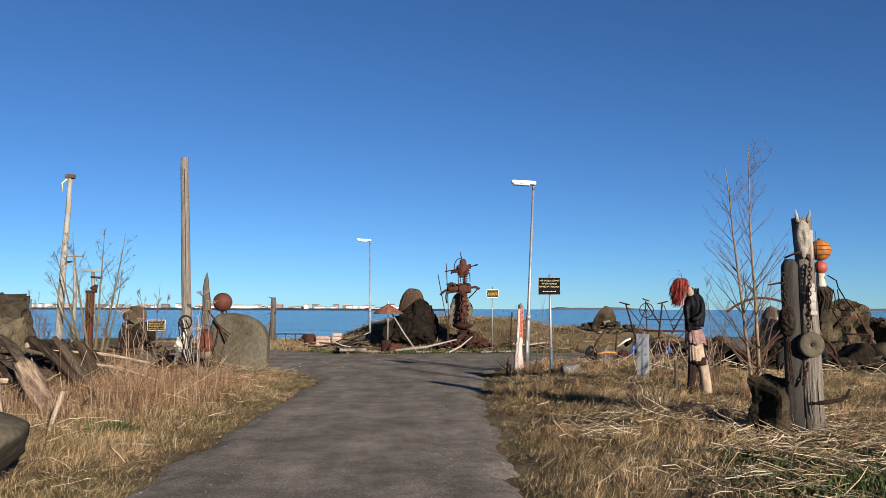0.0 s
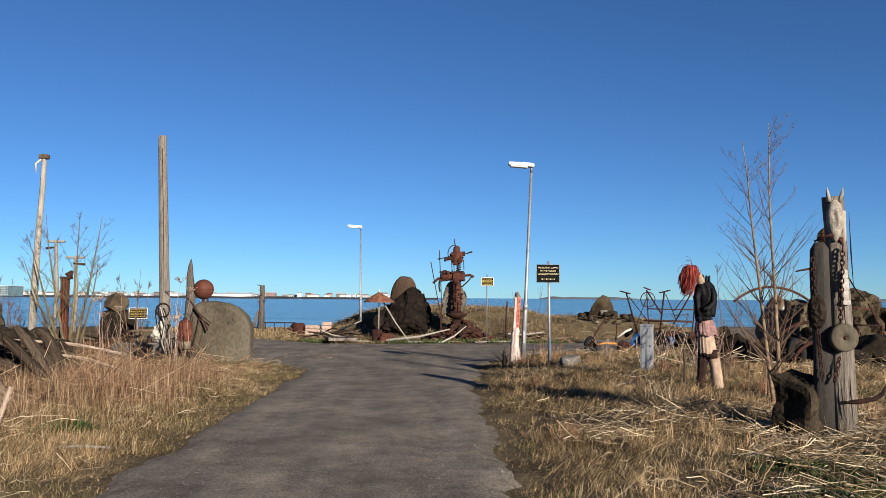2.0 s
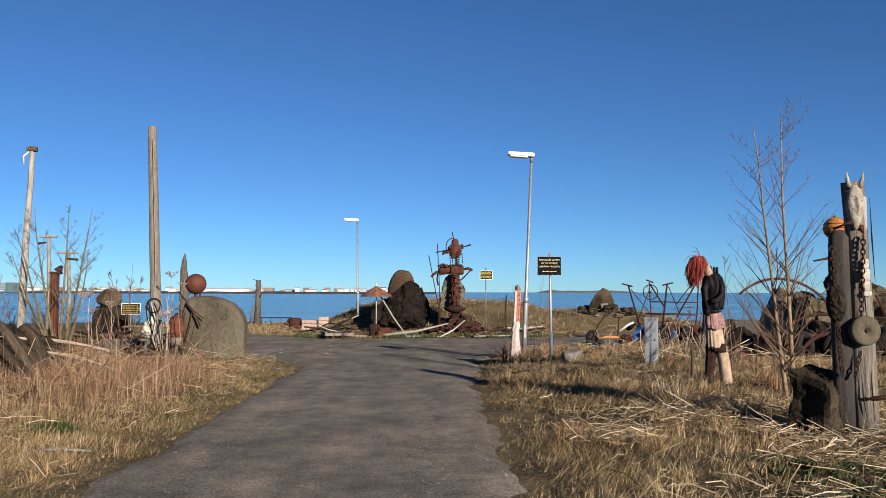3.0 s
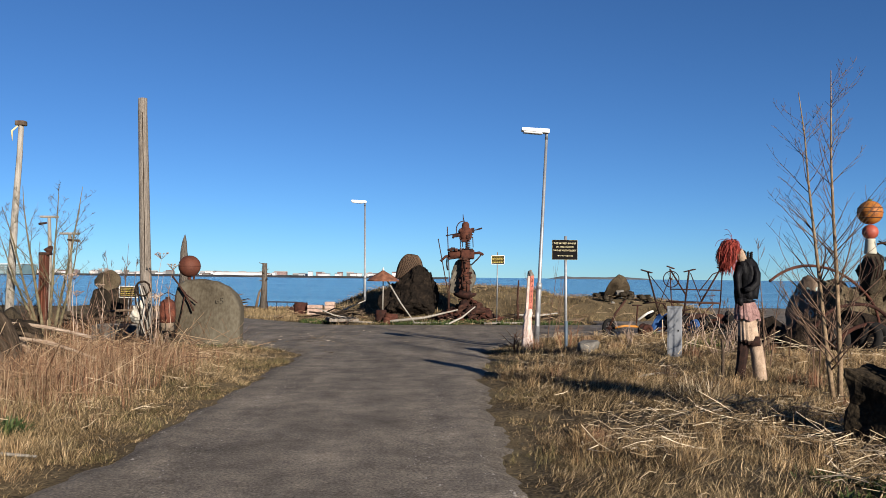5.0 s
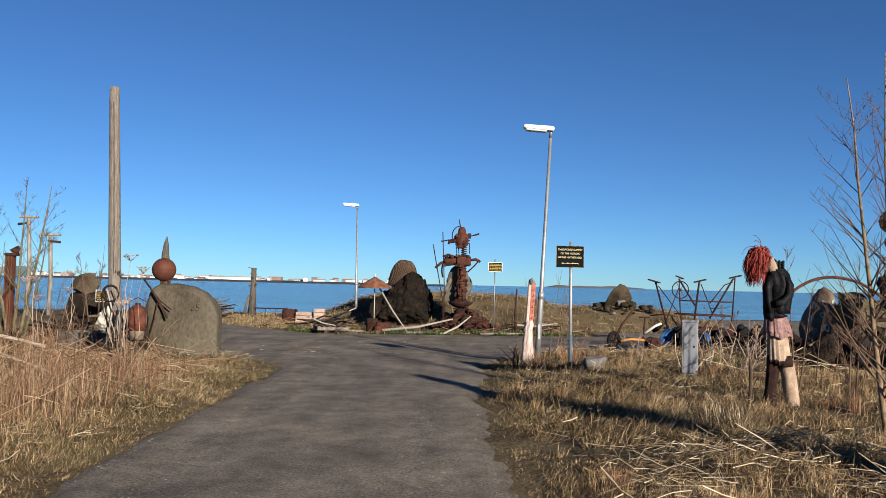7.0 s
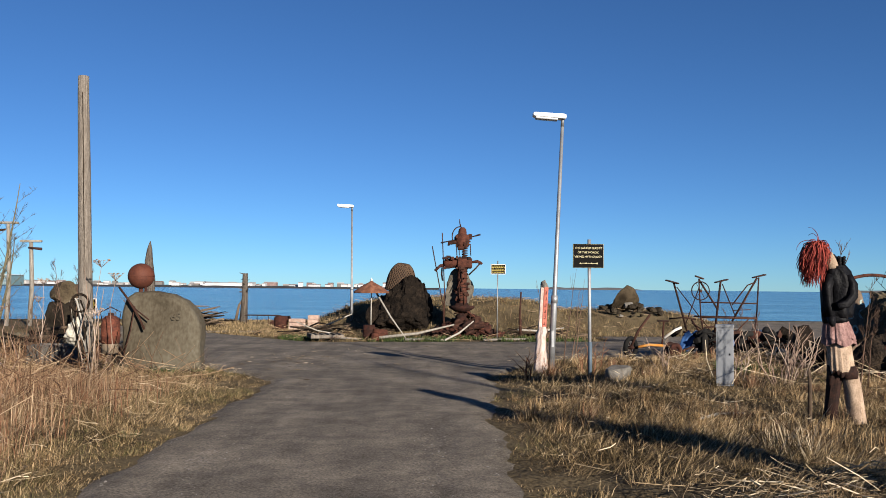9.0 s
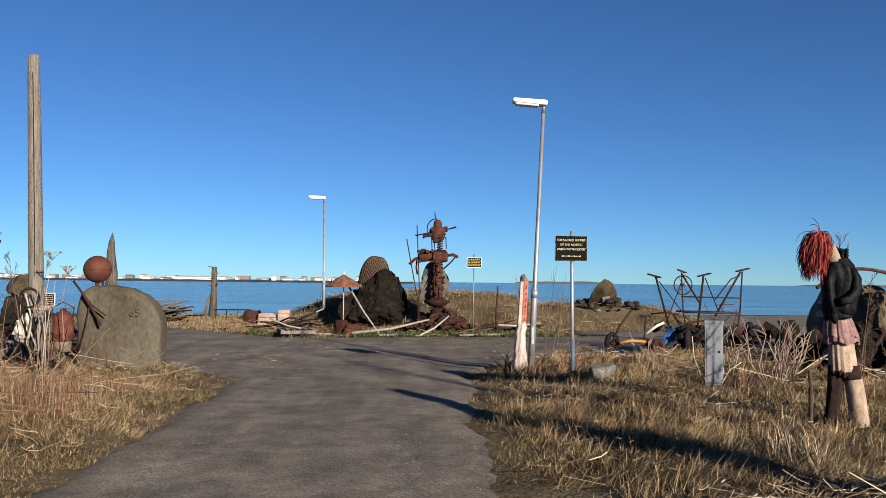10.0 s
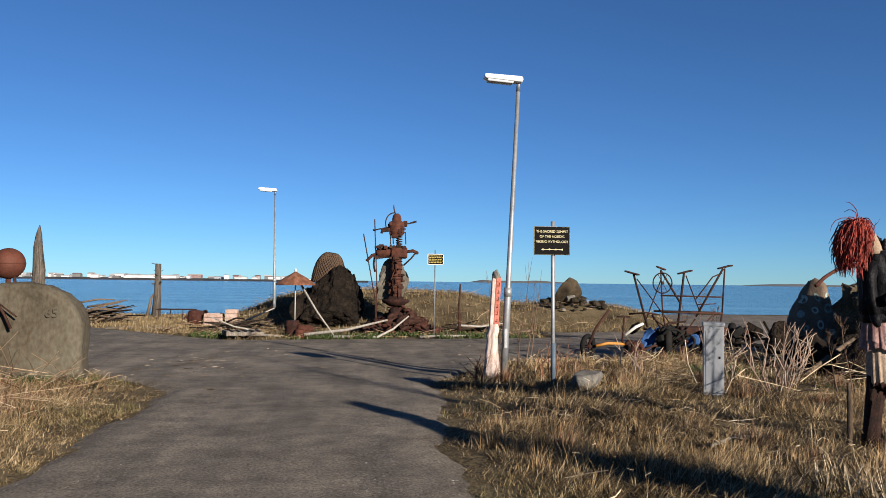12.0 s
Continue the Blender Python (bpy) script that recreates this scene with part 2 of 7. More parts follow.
def gz(x, y):
    """The ground's height."""
    x, y = np.asarray(x, float), np.asarray(y, float)
    z = 0.24 * (0.5 + 0.5 * ss(10.2, 15.4, y)) * ss(0.9, 3.6, x) * (1 - ss(18.5, 22.5, y)) + 0.1 * ss(3, 6, x) * ss(17, 21, y) * (1 - ss(24, 28, y))
    z = z + 0.06 * ss(-2.6, -4.2, x) * (1 - ss(15, 19, y)) + 0.05 * wave(x, y, 0.7, 5) * (road_d(x, y) < -0.3) + 0.055 * wave(x, y, 2.3, 13) * ss(0.3, 1.0, -road_d(x, y)) * ss(1.2, 2.0, x) * (1 - ss(15, 17, y))
    d = np.sqrt(((x - 1.0) / 7.0) ** 2 + ((y - 37) / 7.4) ** 2) + 0.05 * wave(x, y, 0.9, 2)
    z = z + 1.25 * (1 - ss(0.38, 1.0, d)) * (1 + 0.1 * wave(x, y, 1.3, 7))
    d2 = np.sqrt(((x - 7.6) / 6.5) ** 2 + ((y - 37.5) / 4.4) ** 2)
    z = np.maximum(z, 0.85 * (1 - ss(0.3, 1.0, d2)))
    z = z - 0.15 * ss(24, 44, y) * (x < 40)
    z = z - 0.75 * ss(-8.5, -11, x) * ss(21, 27, y) * (1 - ss(31, 36, y))
    edge = 45.5 + 5.5 * ss(6, 14, x) + 1.2 * wave(x, y * 0, 0.35, 4) - 6 * ss(-18, -40, x)
    return z - 4.6 * ss(0, 7, y - edge)


def bulk(name, V, F, material, label="", category="", kind="stuff"):
    """One mesh from arrays of corners and faces (all faces with the same number of corners)."""
    me = bpy.data.meshes.new(name)
    n = F.shape[1]
    me.vertices.add(len(V))
    me.vertices.foreach_set("co", V.astype(np.float32).ravel())
    me.loops.add(F.size)
    me.loops.foreach_set("vertex_index", F.astype(np.int32).ravel())
    me.polygons.add(len(F))
    me.polygons.foreach_set("loop_start", np.arange(0, F.size, n, dtype=np.int32))
    me.materials.append(material)
    me.update(calc_edges=True)
    me.validate()
    return tagged(new(name, me), label, category, "", kind)


def sheet(xs, ys, zf):
    X, Y = np.meshgrid(xs, ys)
    V = np.stack([X.ravel(), Y.ravel(), zf(X, Y).ravel()], 1)
    nx, ny = len(xs), len(ys)
    i = (np.arange(ny - 1)[:, None] * nx + np.arange(nx - 1)[None]).ravel()
    return V, np.stack([i, i + 1, i + nx + 1, i + nx], 1)


# ---------- ground, road, sea ----------
def axis(a, b, fine, lo, hi, n):
    return np.concatenate([a - (a - lo) * np.linspace(1, 0, n, endpoint=False) ** 2, np.arange(a, b, fine), b + (hi - b) * np.linspace(0, 1, n) ** 2])


gx, gy = axis(-14, 14, 0.16, -900, 900, 26), axis(1, 53, 0.16, -900, 900, 26)
V, F = sheet(gx, gy, gz)
V[:, 2] += 0.02 * wave(V[:, 0], V[:, 1], 4.3, 9) + 0.012 * wave(V[:, 0], V[:, 1], 11, 2)
ground = bulk("ground", V, F, M_GRASSGROUND, "brown verge ground with dry matted grass and soil", "ground", "structure")
rx, ry = np.arange(-13, 60, 0.16), np.concatenate([np.arange(-40, 2, 0.6), np.arange(2, 52, 0.16)])
V, F = sheet(rx, ry, gz)
D = road_d(V[:, 0], V[:, 1])
rut = -0.02 * (np.exp(-((V[:, 0] + 1.75) / 0.3) ** 2) + np.exp(-((V[:, 0] - 0.35) / 0.3) ** 2)) * (V[:, 1] < 17)
V[:, 2] += np.clip(D * 0.3, -0.12, 0.05) + rut * 0.5
keep = (D[F] > -0.35).all(1)
used, inv = np.unique(F[keep], return_inverse=True)
M_ROAD = mat("packed_gravel", [(0.072, 0.064, 0.055), (0.133, 0.118, 0.1), (0.215, 0.191, 0.161)], 0.92, 0.9, 38, 1.0, obj=0, dist=0.02, spec=0.15)
# lighter worn streaks along the wheel lines
rn = M_ROAD.node_tree
rc, rm, rz_ = rn.nodes.new("ShaderNodeTexCoord"), rn.nodes.new("ShaderNodeMapping"), rn.nodes.new("ShaderNodeTexNoise")
rm.inputs["Scale"].default_value = (1.5, 0.22, 1)
rz_.inputs["Scale"].default_value, rz_.inputs["Detail"].default_value = 1.4, 7
rn.links.new(rc.outputs["Object"], rm.inputs[0])
rn.links.new(rm.outputs[0], rz_.inputs["Vector"])
rv = rn.nodes.new("ShaderNodeValToRGB")
rv.color_ramp.elements[0].position, rv.color_ramp.elements[0].color = 0.36, (0.8, 0.79, 0.78, 1)
rv.color_ramp.elements[1].position, rv.color_ramp.elements[1].color = 0.66, (1.22, 1.2, 1.17, 1)
rx_ = rn.nodes.new("ShaderNodeMix")
rx_.data_type, rx_.blend_type = "RGBA", "MULTIPLY"
rx_.inputs[0].default_value = 1.0
base = rn.nodes["Principled BSDF"].inputs["Base Color"]
rn.links.new(base.links[0].from_socket, rx_.inputs[6])
rn.links.new(rz_.outputs[0], rv.inputs[0])
rn.links.new(rv.outputs[0], rx_.inputs[7])
rf, rg_, rh = rn.nodes.new("ShaderNodeTexNoise"), rn.nodes.new("ShaderNodeValToRGB"), rn.nodes.new("ShaderNodeMix")
rf.inputs["Scale"].default_value, rf.inputs["Detail"].default_value, rf.inputs["Roughness"].default_value = 42, 8, 0.8
rg_.color_ramp.elements[0].position, rg_.color_ramp.elements[0].color = 0.36, (0.36, 0.35, 0.34, 1)
rg_.color_ramp.elements[1].position, rg_.color_ramp.elements[1].color = 0.68, (1.85, 1.8, 1.73, 1)
rh.data_type, rh.blend_type = "RGBA", "MULTIPLY"
rh.inputs[0].default_value = 1.0
rn.links.new(rc.outputs["Object"], rf.inputs["Vector"])
rn.links.new(rf.outputs[0], rg_.inputs[0])
rn.links.new(rx_.outputs[2], rh.inputs[6])
rn.links.new(rg_.outputs[0], rh.inputs[7])
rn.links.new(rh.outputs[2], base)
rb = rn.nodes["Bump"]
rb.inputs["Strength"].default_value = 0.7
rn.links.new(rf.outputs[0], rb.inputs["Height"])
rp, rq, ro = rn.nodes.new("ShaderNodeTexNoise"), rn.nodes.new("ShaderNodeValToRGB"), rn.nodes.new("ShaderNodeMix")
rp.inputs["Scale"].default_value, rp.inputs["Detail"].default_value, rp.inputs["Roughness"].default_value = 3.2, 9, 0.72
rq.color_ramp.elements[0].position, rq.color_ramp.elements[0].color = 0.38, (0.74, 0.73, 0.72, 1)
rq.color_ramp.elements[1].position, rq.color_ramp.elements[1].color = 0.64, (1.24, 1.22, 1.18, 1)
ro.data_type, ro.blend_type = "RGBA", "MULTIPLY"
ro.inputs[0].default_value = 1.0
rn.links.new(rc.outputs["Object"], rp.inputs["Vector"])
rn.links.new(rp.outputs[0], rq.inputs[0])
rn.links.new(rh.outputs[2], ro.inputs[6])
rn.links.new(rq.outputs[0], ro.inputs[7])
rn.links.new(ro.outputs[2], base)
road = bulk("road", V[used], inv.reshape(-1, 4), M_ROAD, "dark grey packed gravel track with loose stones", "road", "structure")
road.data.polygons.foreach_set("use_smooth", [True] * len(road.data.polygons))
ground.data.polygons.foreach_set("use_smooth", [True] * len(ground.data.polygons))

# sky glint on the ripples is painted as pale streaks in the base colour
M_SEA = mat("sea_water", [(0.012, 0.06, 0.14), (0.045, 0.145, 0.265), (0.1, 0.235, 0.37)], 0.15, 0.05, 0.5, 0, obj=0, spec=0.5, stretch=(0.12, 1, 1))
nt = M_SEA.node_tree
sc = nt.nodes.new("ShaderNodeTexCoord")
sm = nt.nodes.new("ShaderNodeMapping")
sm.inputs["Scale"].default_value = (0.35, 1.0, 1.0)
s1, s2 = nt.nodes.new("ShaderNodeTexNoise"), nt.nodes.new("ShaderNodeTexNoise")
nt.links.new(sc.outputs["Object"], sm.inputs[0])
for n, s in ((s1, 0.9), (s2, 0.07)):
    n.inputs["Scale"].default_value, n.inputs["Detail"].default_value = s, 6
    nt.links.new(sm.outputs[0], n.inputs["Vector"])
sa = nt.nodes.new("ShaderNodeMath")
nt.links.new(s1.outputs[0], sa.inputs[0])
nt.links.new(s2.outputs[0], sa.inputs[1])
sb = nt.nodes.new("ShaderNodeBump")
sb.inputs["Strength"].default_value, sb.inputs["Distance"].default_value = 0.9, 2.0
nt.links.new(sa.outputs[0], sb.inputs["Height"])
nt.links.new(sb.outputs[0], nt.nodes["Principled BSDF"].inputs["Normal"])
V, F = sheet(np.array([-4500, -600, 0, 600, 4500.0]), np.array([40, 120, 500, 1500, 4850.0]), lambda x, y: x * 0 - 3.0)
bulk("water", V, F, M_SEA, "calm deep blue sea with small ripples", "sea", "structure")


# ---------- far shore ----------
M_FARLAND = mat("far_land", [(0.08, 0.085, 0.085), (0.16, 0.15, 0.14)], 0.95, 0.01, 0.1, 0, obj=0)
M_FARWHITE = mat("far_white_wall", [(0.34, 0.34, 0.34), (0.5, 0.5, 0.49)], 0.8, 0.05, 0.5, 0, obj=0.3)
M_FARGREY = mat("far_grey_wall", [(0.2, 0.22, 0.24), (0.42, 0.42, 0.42)], 0.8, 0.05, 0.5, 0, obj=0.6)
M_FARROOF = mat("far_roof", [(0.16, 0.1, 0.09), (0.3, 0.28, 0.27), (0.42, 0.4, 0.38)], 0.8, 0.05, 0.5, 0, obj=0.8)
M_FARGLASS = mat("far_glazing", [(0.05, 0.09, 0.1), (0.11, 0.17, 0.18)], 0.25, 0.05, 0.5, 0, obj=0.3)


def ridge(name, x0, x1, y, depth, h, seed, label):
    xs, ys = np.linspace(x0, x1, 160), np.array([y, y + depth * 0.15, y + depth * 0.5, y + depth])
    prof = np.array([0, 0.45, 1.0, 0.8])
    def zf(X, Y):
        p = np.interp(Y, ys, prof)
        end = ss(x0, x0 + (x1 - x0) * 0.12, X) * ss(x1, x1 - (x1 - x0) * 0.12, X)
        return -3.6 + p * h * end * (0.75 + 0.25 * wave(X, Y, 6.0 / abs(x1 - x0) * 2, seed)) + 0.5 * end
    V, F = sheet(xs, ys, zf)
    tagged(bulk(name, V, F, M_FARLAND, label, "shore", "structure"))


ridge("backdrop_shore", -2600, -20, 1500, 260, 6, 1, "low dark far shore with a harbour wall")
ridge("backdrop_island", 480, 950, 3600, 300, 13, 2, "low dark island on the horizon")
ridge("backdrop_point", 1500, 2400, 2900, 300, 11, 4, "low dark headland on the horizon")
M_BREAK = mat("breakwater_stone", [(0.012, 0.013, 0.015), (0.035, 0.035, 0.037)], 0.95, 0.05, 0.6, 0, obj=0)
xs = np.linspace(-2400, 5, 400)
V, F = sheet(xs, np.array([1440, 1444, 1450, 1456.0]), lambda X, Y: np.interp(Y, [1440, 1444, 1450, 1456], [-3.2, 0.2, 0.5, 0.0]) + 0.5 * wave(X, Y, 0.06, 2))
bulk("backdrop_breakwater", V, F, M_BREAK, "dark stone breakwater along the far shore", "breakwater", "structure")
rg = random.Random(4)


def far_house(x, y, w, d, h, roof, wallm, label, name="harbour_building"):
    t = thing(name, (x, y, -1.5), label, "building", "buildings on the far shore")
    part("wall", boxed((0, 0, h / 2), (w, d, h), 0), wallm, t, smooth=False)
    bm = bmesh.new()
    v = [bm.verts.new(c) for c in ((-w / 2 - .5, -d / 2 - .5, h), (w / 2 + .5, -d / 2 - .5, h), (w / 2 + .5, d / 2 + .5, h), (-w / 2 - .5, d / 2 + .5, h), (-w / 2 - .5, 0, h + roof), (w / 2 + .5, 0, h + roof))]
    for f in ((0, 1, 5, 4), (2, 3, 4, 5), (1, 2, 5), (3, 0, 4), (3, 2, 1, 0)):
        bm.faces.new([v[i] for i in f])
    part("roof", bm, M_FARROOF, t, smooth=False)


x = -1000
while x < -60:
    w = rg.uniform(5, 15)
    big = rg.random() < 0.16
    y = rg.uniform(1560, 1750)
    far_house(x, y, w * (1.7 if big else 1), rg.uniform(10, 18), rg.uniform(3.5, 9.5), rg.uniform(0.8, 2.5), (M_FARWHITE, M_FARWHITE, M_FARGREY, M_FARROOF, M_FARLAND)[rg.randrange(5)], "pale low harbour building on the far shore")
    x += w * (2 if big else 1) * rg.uniform(0.45, 0.95)
far_house(-395, 1560, 90, 24, 7, 1.5, M_FARWHITE, "long white warehouse on the far shore")
# the long glazed building on the harbour
t = thing("glass_building", (-622, 1080, -1), "large dark glass building with a grid of panes", "building")
part("wall", boxed((0, 0, 6.6), (132, 40, 13.2), 0.5), M_FARGLASS, t, smooth=False)
part("roof", boxed((0, 0, 13.5), (134, 42, 0.8), 0.3), M_FARGREY, t, smooth=False)
fl = part("floor_band", boxed((0, -20.2, 0), (132, 0.5, 0.6), 0), M_FARGREY, t, smooth=False)
fl.location.z = 2.6
for i in range(1, 5):
    o = new("floor_band", fl.data)
    o.parent, o.location = t, (0, 0, 2.6 + i * 2.4)


# ---------- lamps and signs ----------
def G(x, y):
    return float(gz(x, y))


def street_lamp(x, y, h, lean):
    """A galvanized post with a flat white lantern on a short arm to the left; lean: shift of the top."""
    t = thing("street_lamp", (x, y, G(x, y) - 0.03), "grey galvanized street lamp with a flat white head", "street lamp", "street lamps by the track")
    d = Vector((lean, 0, h))
    part("post", tubes(([(0, 0, 0), d * 0.28, d * 0.3, d * 0.98], [0.057, 0.055, 0.042, 0.03]), n=14), M_GALV, t)
    part("collar", tubes(([d * 0.27, d * 0.3], 0.062), n=14), M_GALV, t)
    part("hatch", boxed((lean * 0.1, -0.055, h * 0.13), (0.05, 0.02, 0.3), 0.006), M_GALV, t, smooth=False)
    part("bracket", tubes(([d * 0.97, d + Vector((0, 0, 0.02)), d + Vector((-0.14, 0, 0.05))], 0.035), n=10), M_GALV, t)
    bm = bmesh.new()
    box(bm, (0, 0, 0), (0.62, 0.26, 0.1), 0.04)
    for v in bm.verts:
        if v.co.x < 0:
            v.co.z *= 0.85
            v.co.y *= 0.9
        if v.co.z > 0:
            v.co.y *= 0.8
    head = part("head", bm, M_LAMPW, t, "white enamelled lamp head")
    head.matrix_basis = pose(lean - 0.25, 0, h + 0.06, 0, 4, 0)
    part("lens", boxed((-0.05, 0, -0.055), (0.42, 0.19, 0.05), 0.02), M_LENS, head, "clear ribbed lens")
    return t


street_lamp(2.45, 18.16, 4.68, 0.2)
street_lamp(-2.8, 33.4, 4.64 - G(-2.8, 33.4), -0.05)


def lettering(body, size, material, parent, at, name="lettering", depth=0.002):
    c = bpy.data.curves.new("lettering", "FONT")
    c.body, c.size, c.align_x, c.align_y, c.extrude = body, size, "CENTER", "CENTER", depth
    o = new("lettering", c)
    me = bpy.data.meshes.new_from_object(o.evaluated_get(bpy.context.evaluated_depsgraph_get()))
    bpy.data.objects.remove(o)
    me.materials.clear()
    me.materials.append(material)
    w = new(name, me)
    w.parent = parent
    w.matrix_basis = pose(*at, 90, 0, 0)
    return w


t = thing("signpost", (2.84, 16.41, G(2.84, 16.41) - 0.02), "black directory sign with cream lettering on a steel post", "sign", rz=0)
part("post", tubes(([(0, 0.03, 0), (-0.02, 0.03, 2.29)], 0.027), n=12), M_GALV, t)
part("post_sleeve", tubes(([(0, 0.03, 0), (0, 0.03, 0.62)], 0.033), n=12), mat("blue_grey_paint", [(0.05, 0.07, 0.09), (0.09, 0.12, 0.15)], 0.6), t)
board = part("board", boxed((-0.04, -0.012, 2.02), (0.5, 0.02, 0.39), 0.005), M_BLACK, t, smooth=False)
part("board_edge", tubes(*[([(-0.04 + a * 0.247, -0.02, 2.02 + b * 0.192), (-0.04 + c * 0.247, -0.02, 2.02 + d * 0.192)], 0.002) for a, b, c, d in ((-1, -1, 1, -1), (1, -1, 1, 1), (1, 1, -1, 1), (-1, 1, -1, -1))], n=5), M_CREAM, board)
for i, line in enumerate(("THE SACRED SUMMIT", "OF THE NORDIC", "VIKING MYTHOLOGY")):
    lettering(line, 0.046, M_CREAM, board, (-0.04, -0.025, 2.145 - i * 0.07))
bm = bmesh.new()
box(bm, (-0.04, -0.025, 1.9), (0.3, 0.004, 0.007), 0)
for k in range(4):
    x = -0.17 + k * 0.09
    for s in (1, -1):
        v = [bm.verts.new(c) for c in ((x - 0.02, -0.0262, 1.9), (x + 0.012, -0.0262, 1.9 + s * 0.016), (x + 0.004, -0.0262, 1.9))]
        bm.faces.new(v if s < 0 else v[::-1])
part("arrow", bm, M_CREAM, board, smooth=False)


def yellow_sign(x, y, z0, z1, w, h, label):
    t = thing("notice_sign", (x, y, z0), label, "sign", "yellow lettered notice signs")
    H = z1 - z0
    part("post", tubes(([(0, 0.03, 0), (0.01, 0.03, H + 0.12)], 0.02), n=8), M_GALV, t)
    b = part("board", boxed((0.02, 0, H - h / 2), (w, 0.02, h), 0.004), M_BLACK, t, smooth=False)
    bm = bmesh.new()
    for a, bb, sx, sz in ((0, 0.5, 1, 0.02), (0, -0.5, 1, 0.02), (0.5, 0, 0.015, 1), (-0.5, 0, 0.015, 1)):
        box(bm, (0.02 + a * w, -0.012, H - h / 2 + bb * h), (sx * w + 0.012, 0.012, sz * h + 0.012), 0)
    part("rim", bm, M_WHITE, b, "pale rim", smooth=False)
    rr = random.Random(int(w * 1000))
    for i in range(5):
        bm = bmesh.new()
        u = -0.43
        while u < 0.4:
            l = rr.uniform(0.06, 0.16)
            box(bm, (0.02 + (u + l / 2) * w, -0.0125, H - h * (0.17 + i * 0.16)), (l * w, 0.004, h * 0.07), 0)
            u += l + 0.03
        part("lettering", bm, M_YELLOW, b, smooth=False)
    return t


yellow_sign(2.31, 29.5, G(2.31, 29.5) - 0.03, 2.42, 0.46, 0.31, "black notice with yellow lettering on a post by the mound")
yellow_sign(-9.92, 27.0, G(-9.92, 27) - 0.03, 1.22, 0.62, 0.36, "black notice with yellow lettering on a low post")

# painted post beside the lamp
t = thing("painted_post", (2.25, 18.1, G(2.25, 18.1) - 0.03), "carved driftwood post, bleached below and painted red above", "post")
M_PEELPINK = mat("peeled_pink_wood", [(0.15, 0.085, 0.066), (0.32, 0.22, 0.18), (0.5, 0.41, 0.36)], 0.88, 6, 34, 0.9, stretch=(3, 3, 1.2))
part("shaft", tubes(([(-0.02, 0, 0), (-0.01, 0, 0.15), (0.0, 0, 0.42), (0.02, 0, 0.6), (0.01, 0, 0.68), (0.035, 0, 0.78), (0.03, 0, 0.86)], [0.12, 0.115, 0.09, 0.075, 0.085, 0.08, 0.06]), n=20, wob=0.5), M_PEELPINK, t)
part("pale_plank", boxed((0.005, 0.01, 1.2), (0.06, 0.1, 0.76), 0.018, pose(0, 0, 0, 0, 3, 0)), M_PEELPINK, t, "bleached pink plank edge", smooth=False)
up = part("painted_plank", boxed((0.075, 0, 1.2), (0.085, 0.09, 0.78), 0.018, pose(0, 0, 0, 0, 3, 0)), mat("red_paint_worn", [(0.2, 0.055, 0.038), (0.36, 0.11, 0.075), (0.45, 0.22, 0.165)], 0.8, 9, 50, 0.5), t, "worn red painted plank", smooth=False)
M_MARK = mat("dark_red_mark", [(0.05, 0.012, 0.01), (0.1, 0.025, 0.02)], 0.8)
for k in range(6):
    bm = boxed((0.056 + k * 0.0065, -0.046, 0.9 + k * 0.112), (0.034, 0.006, 0.014), 0.003)
    box(bm, (0.07 + k * 0.0065, -0.0465, 0.925 + k * 0.112), (0.012, 0.006, 0.05), 0.003)
    part("painted_mark", bm, M_MARK, up, smooth=False)
part("knob", rock((0.17, 0.15, 0.2), 15, cuts=5, sub=3, rough=0.3, sc=2.5), M_STONEL, t, "pale rough stone knob").location = (0.075, 0, 1.56)

# grey steel cabinet on the verge
t = thing("service_pillar", (4.72, 15.55, G(4.7, 15.55) - 0.02), "plain grey steel service pillar with a sloping cap", "pillar", rz=-20)
M_PIL = mat("grey_zinc", [(0.13, 0.138, 0.148), (0.17, 0.178, 0.19), (0.2, 0.21, 0.222)], 0.6, 2, 12, 0.05, metal=0.0)
part("body", boxed((0, 0, 0.45), (0.25, 0.2, 0.9), 0.008), M_PIL, t, smooth=False)
part("cap", boxed((0, 0, 0.92), (0.27, 0.22, 0.05), 0.012), M_PIL, t, smooth=False)
part("door_panel", boxed((0, -0.102, 0.47), (0.2, 0.006, 0.74), 0.002), M_PIL, t, smooth=False)
part("lock", boxed((0.07, -0.108, 0.5), (0.02, 0.01, 0.03), 0.003), M_BLACK, t, smooth=False)


def boulder(name, x, y, size, seed, material, label, rz=0, dz=0.0, category="boulder", group="", **kw):
    o = part(name, rock(size, seed, **kw), material)
    o.matrix_world = pose(x, y, G(x, y) + dz, 0, 0, rz)
    return tagged(o, label, category, group)


boulder("boulder", 3.22, 16.05, (0.5, 0.4, 0.27), 5, M_STONEL, "pale grey stone lying at the signpost's foot", 20)


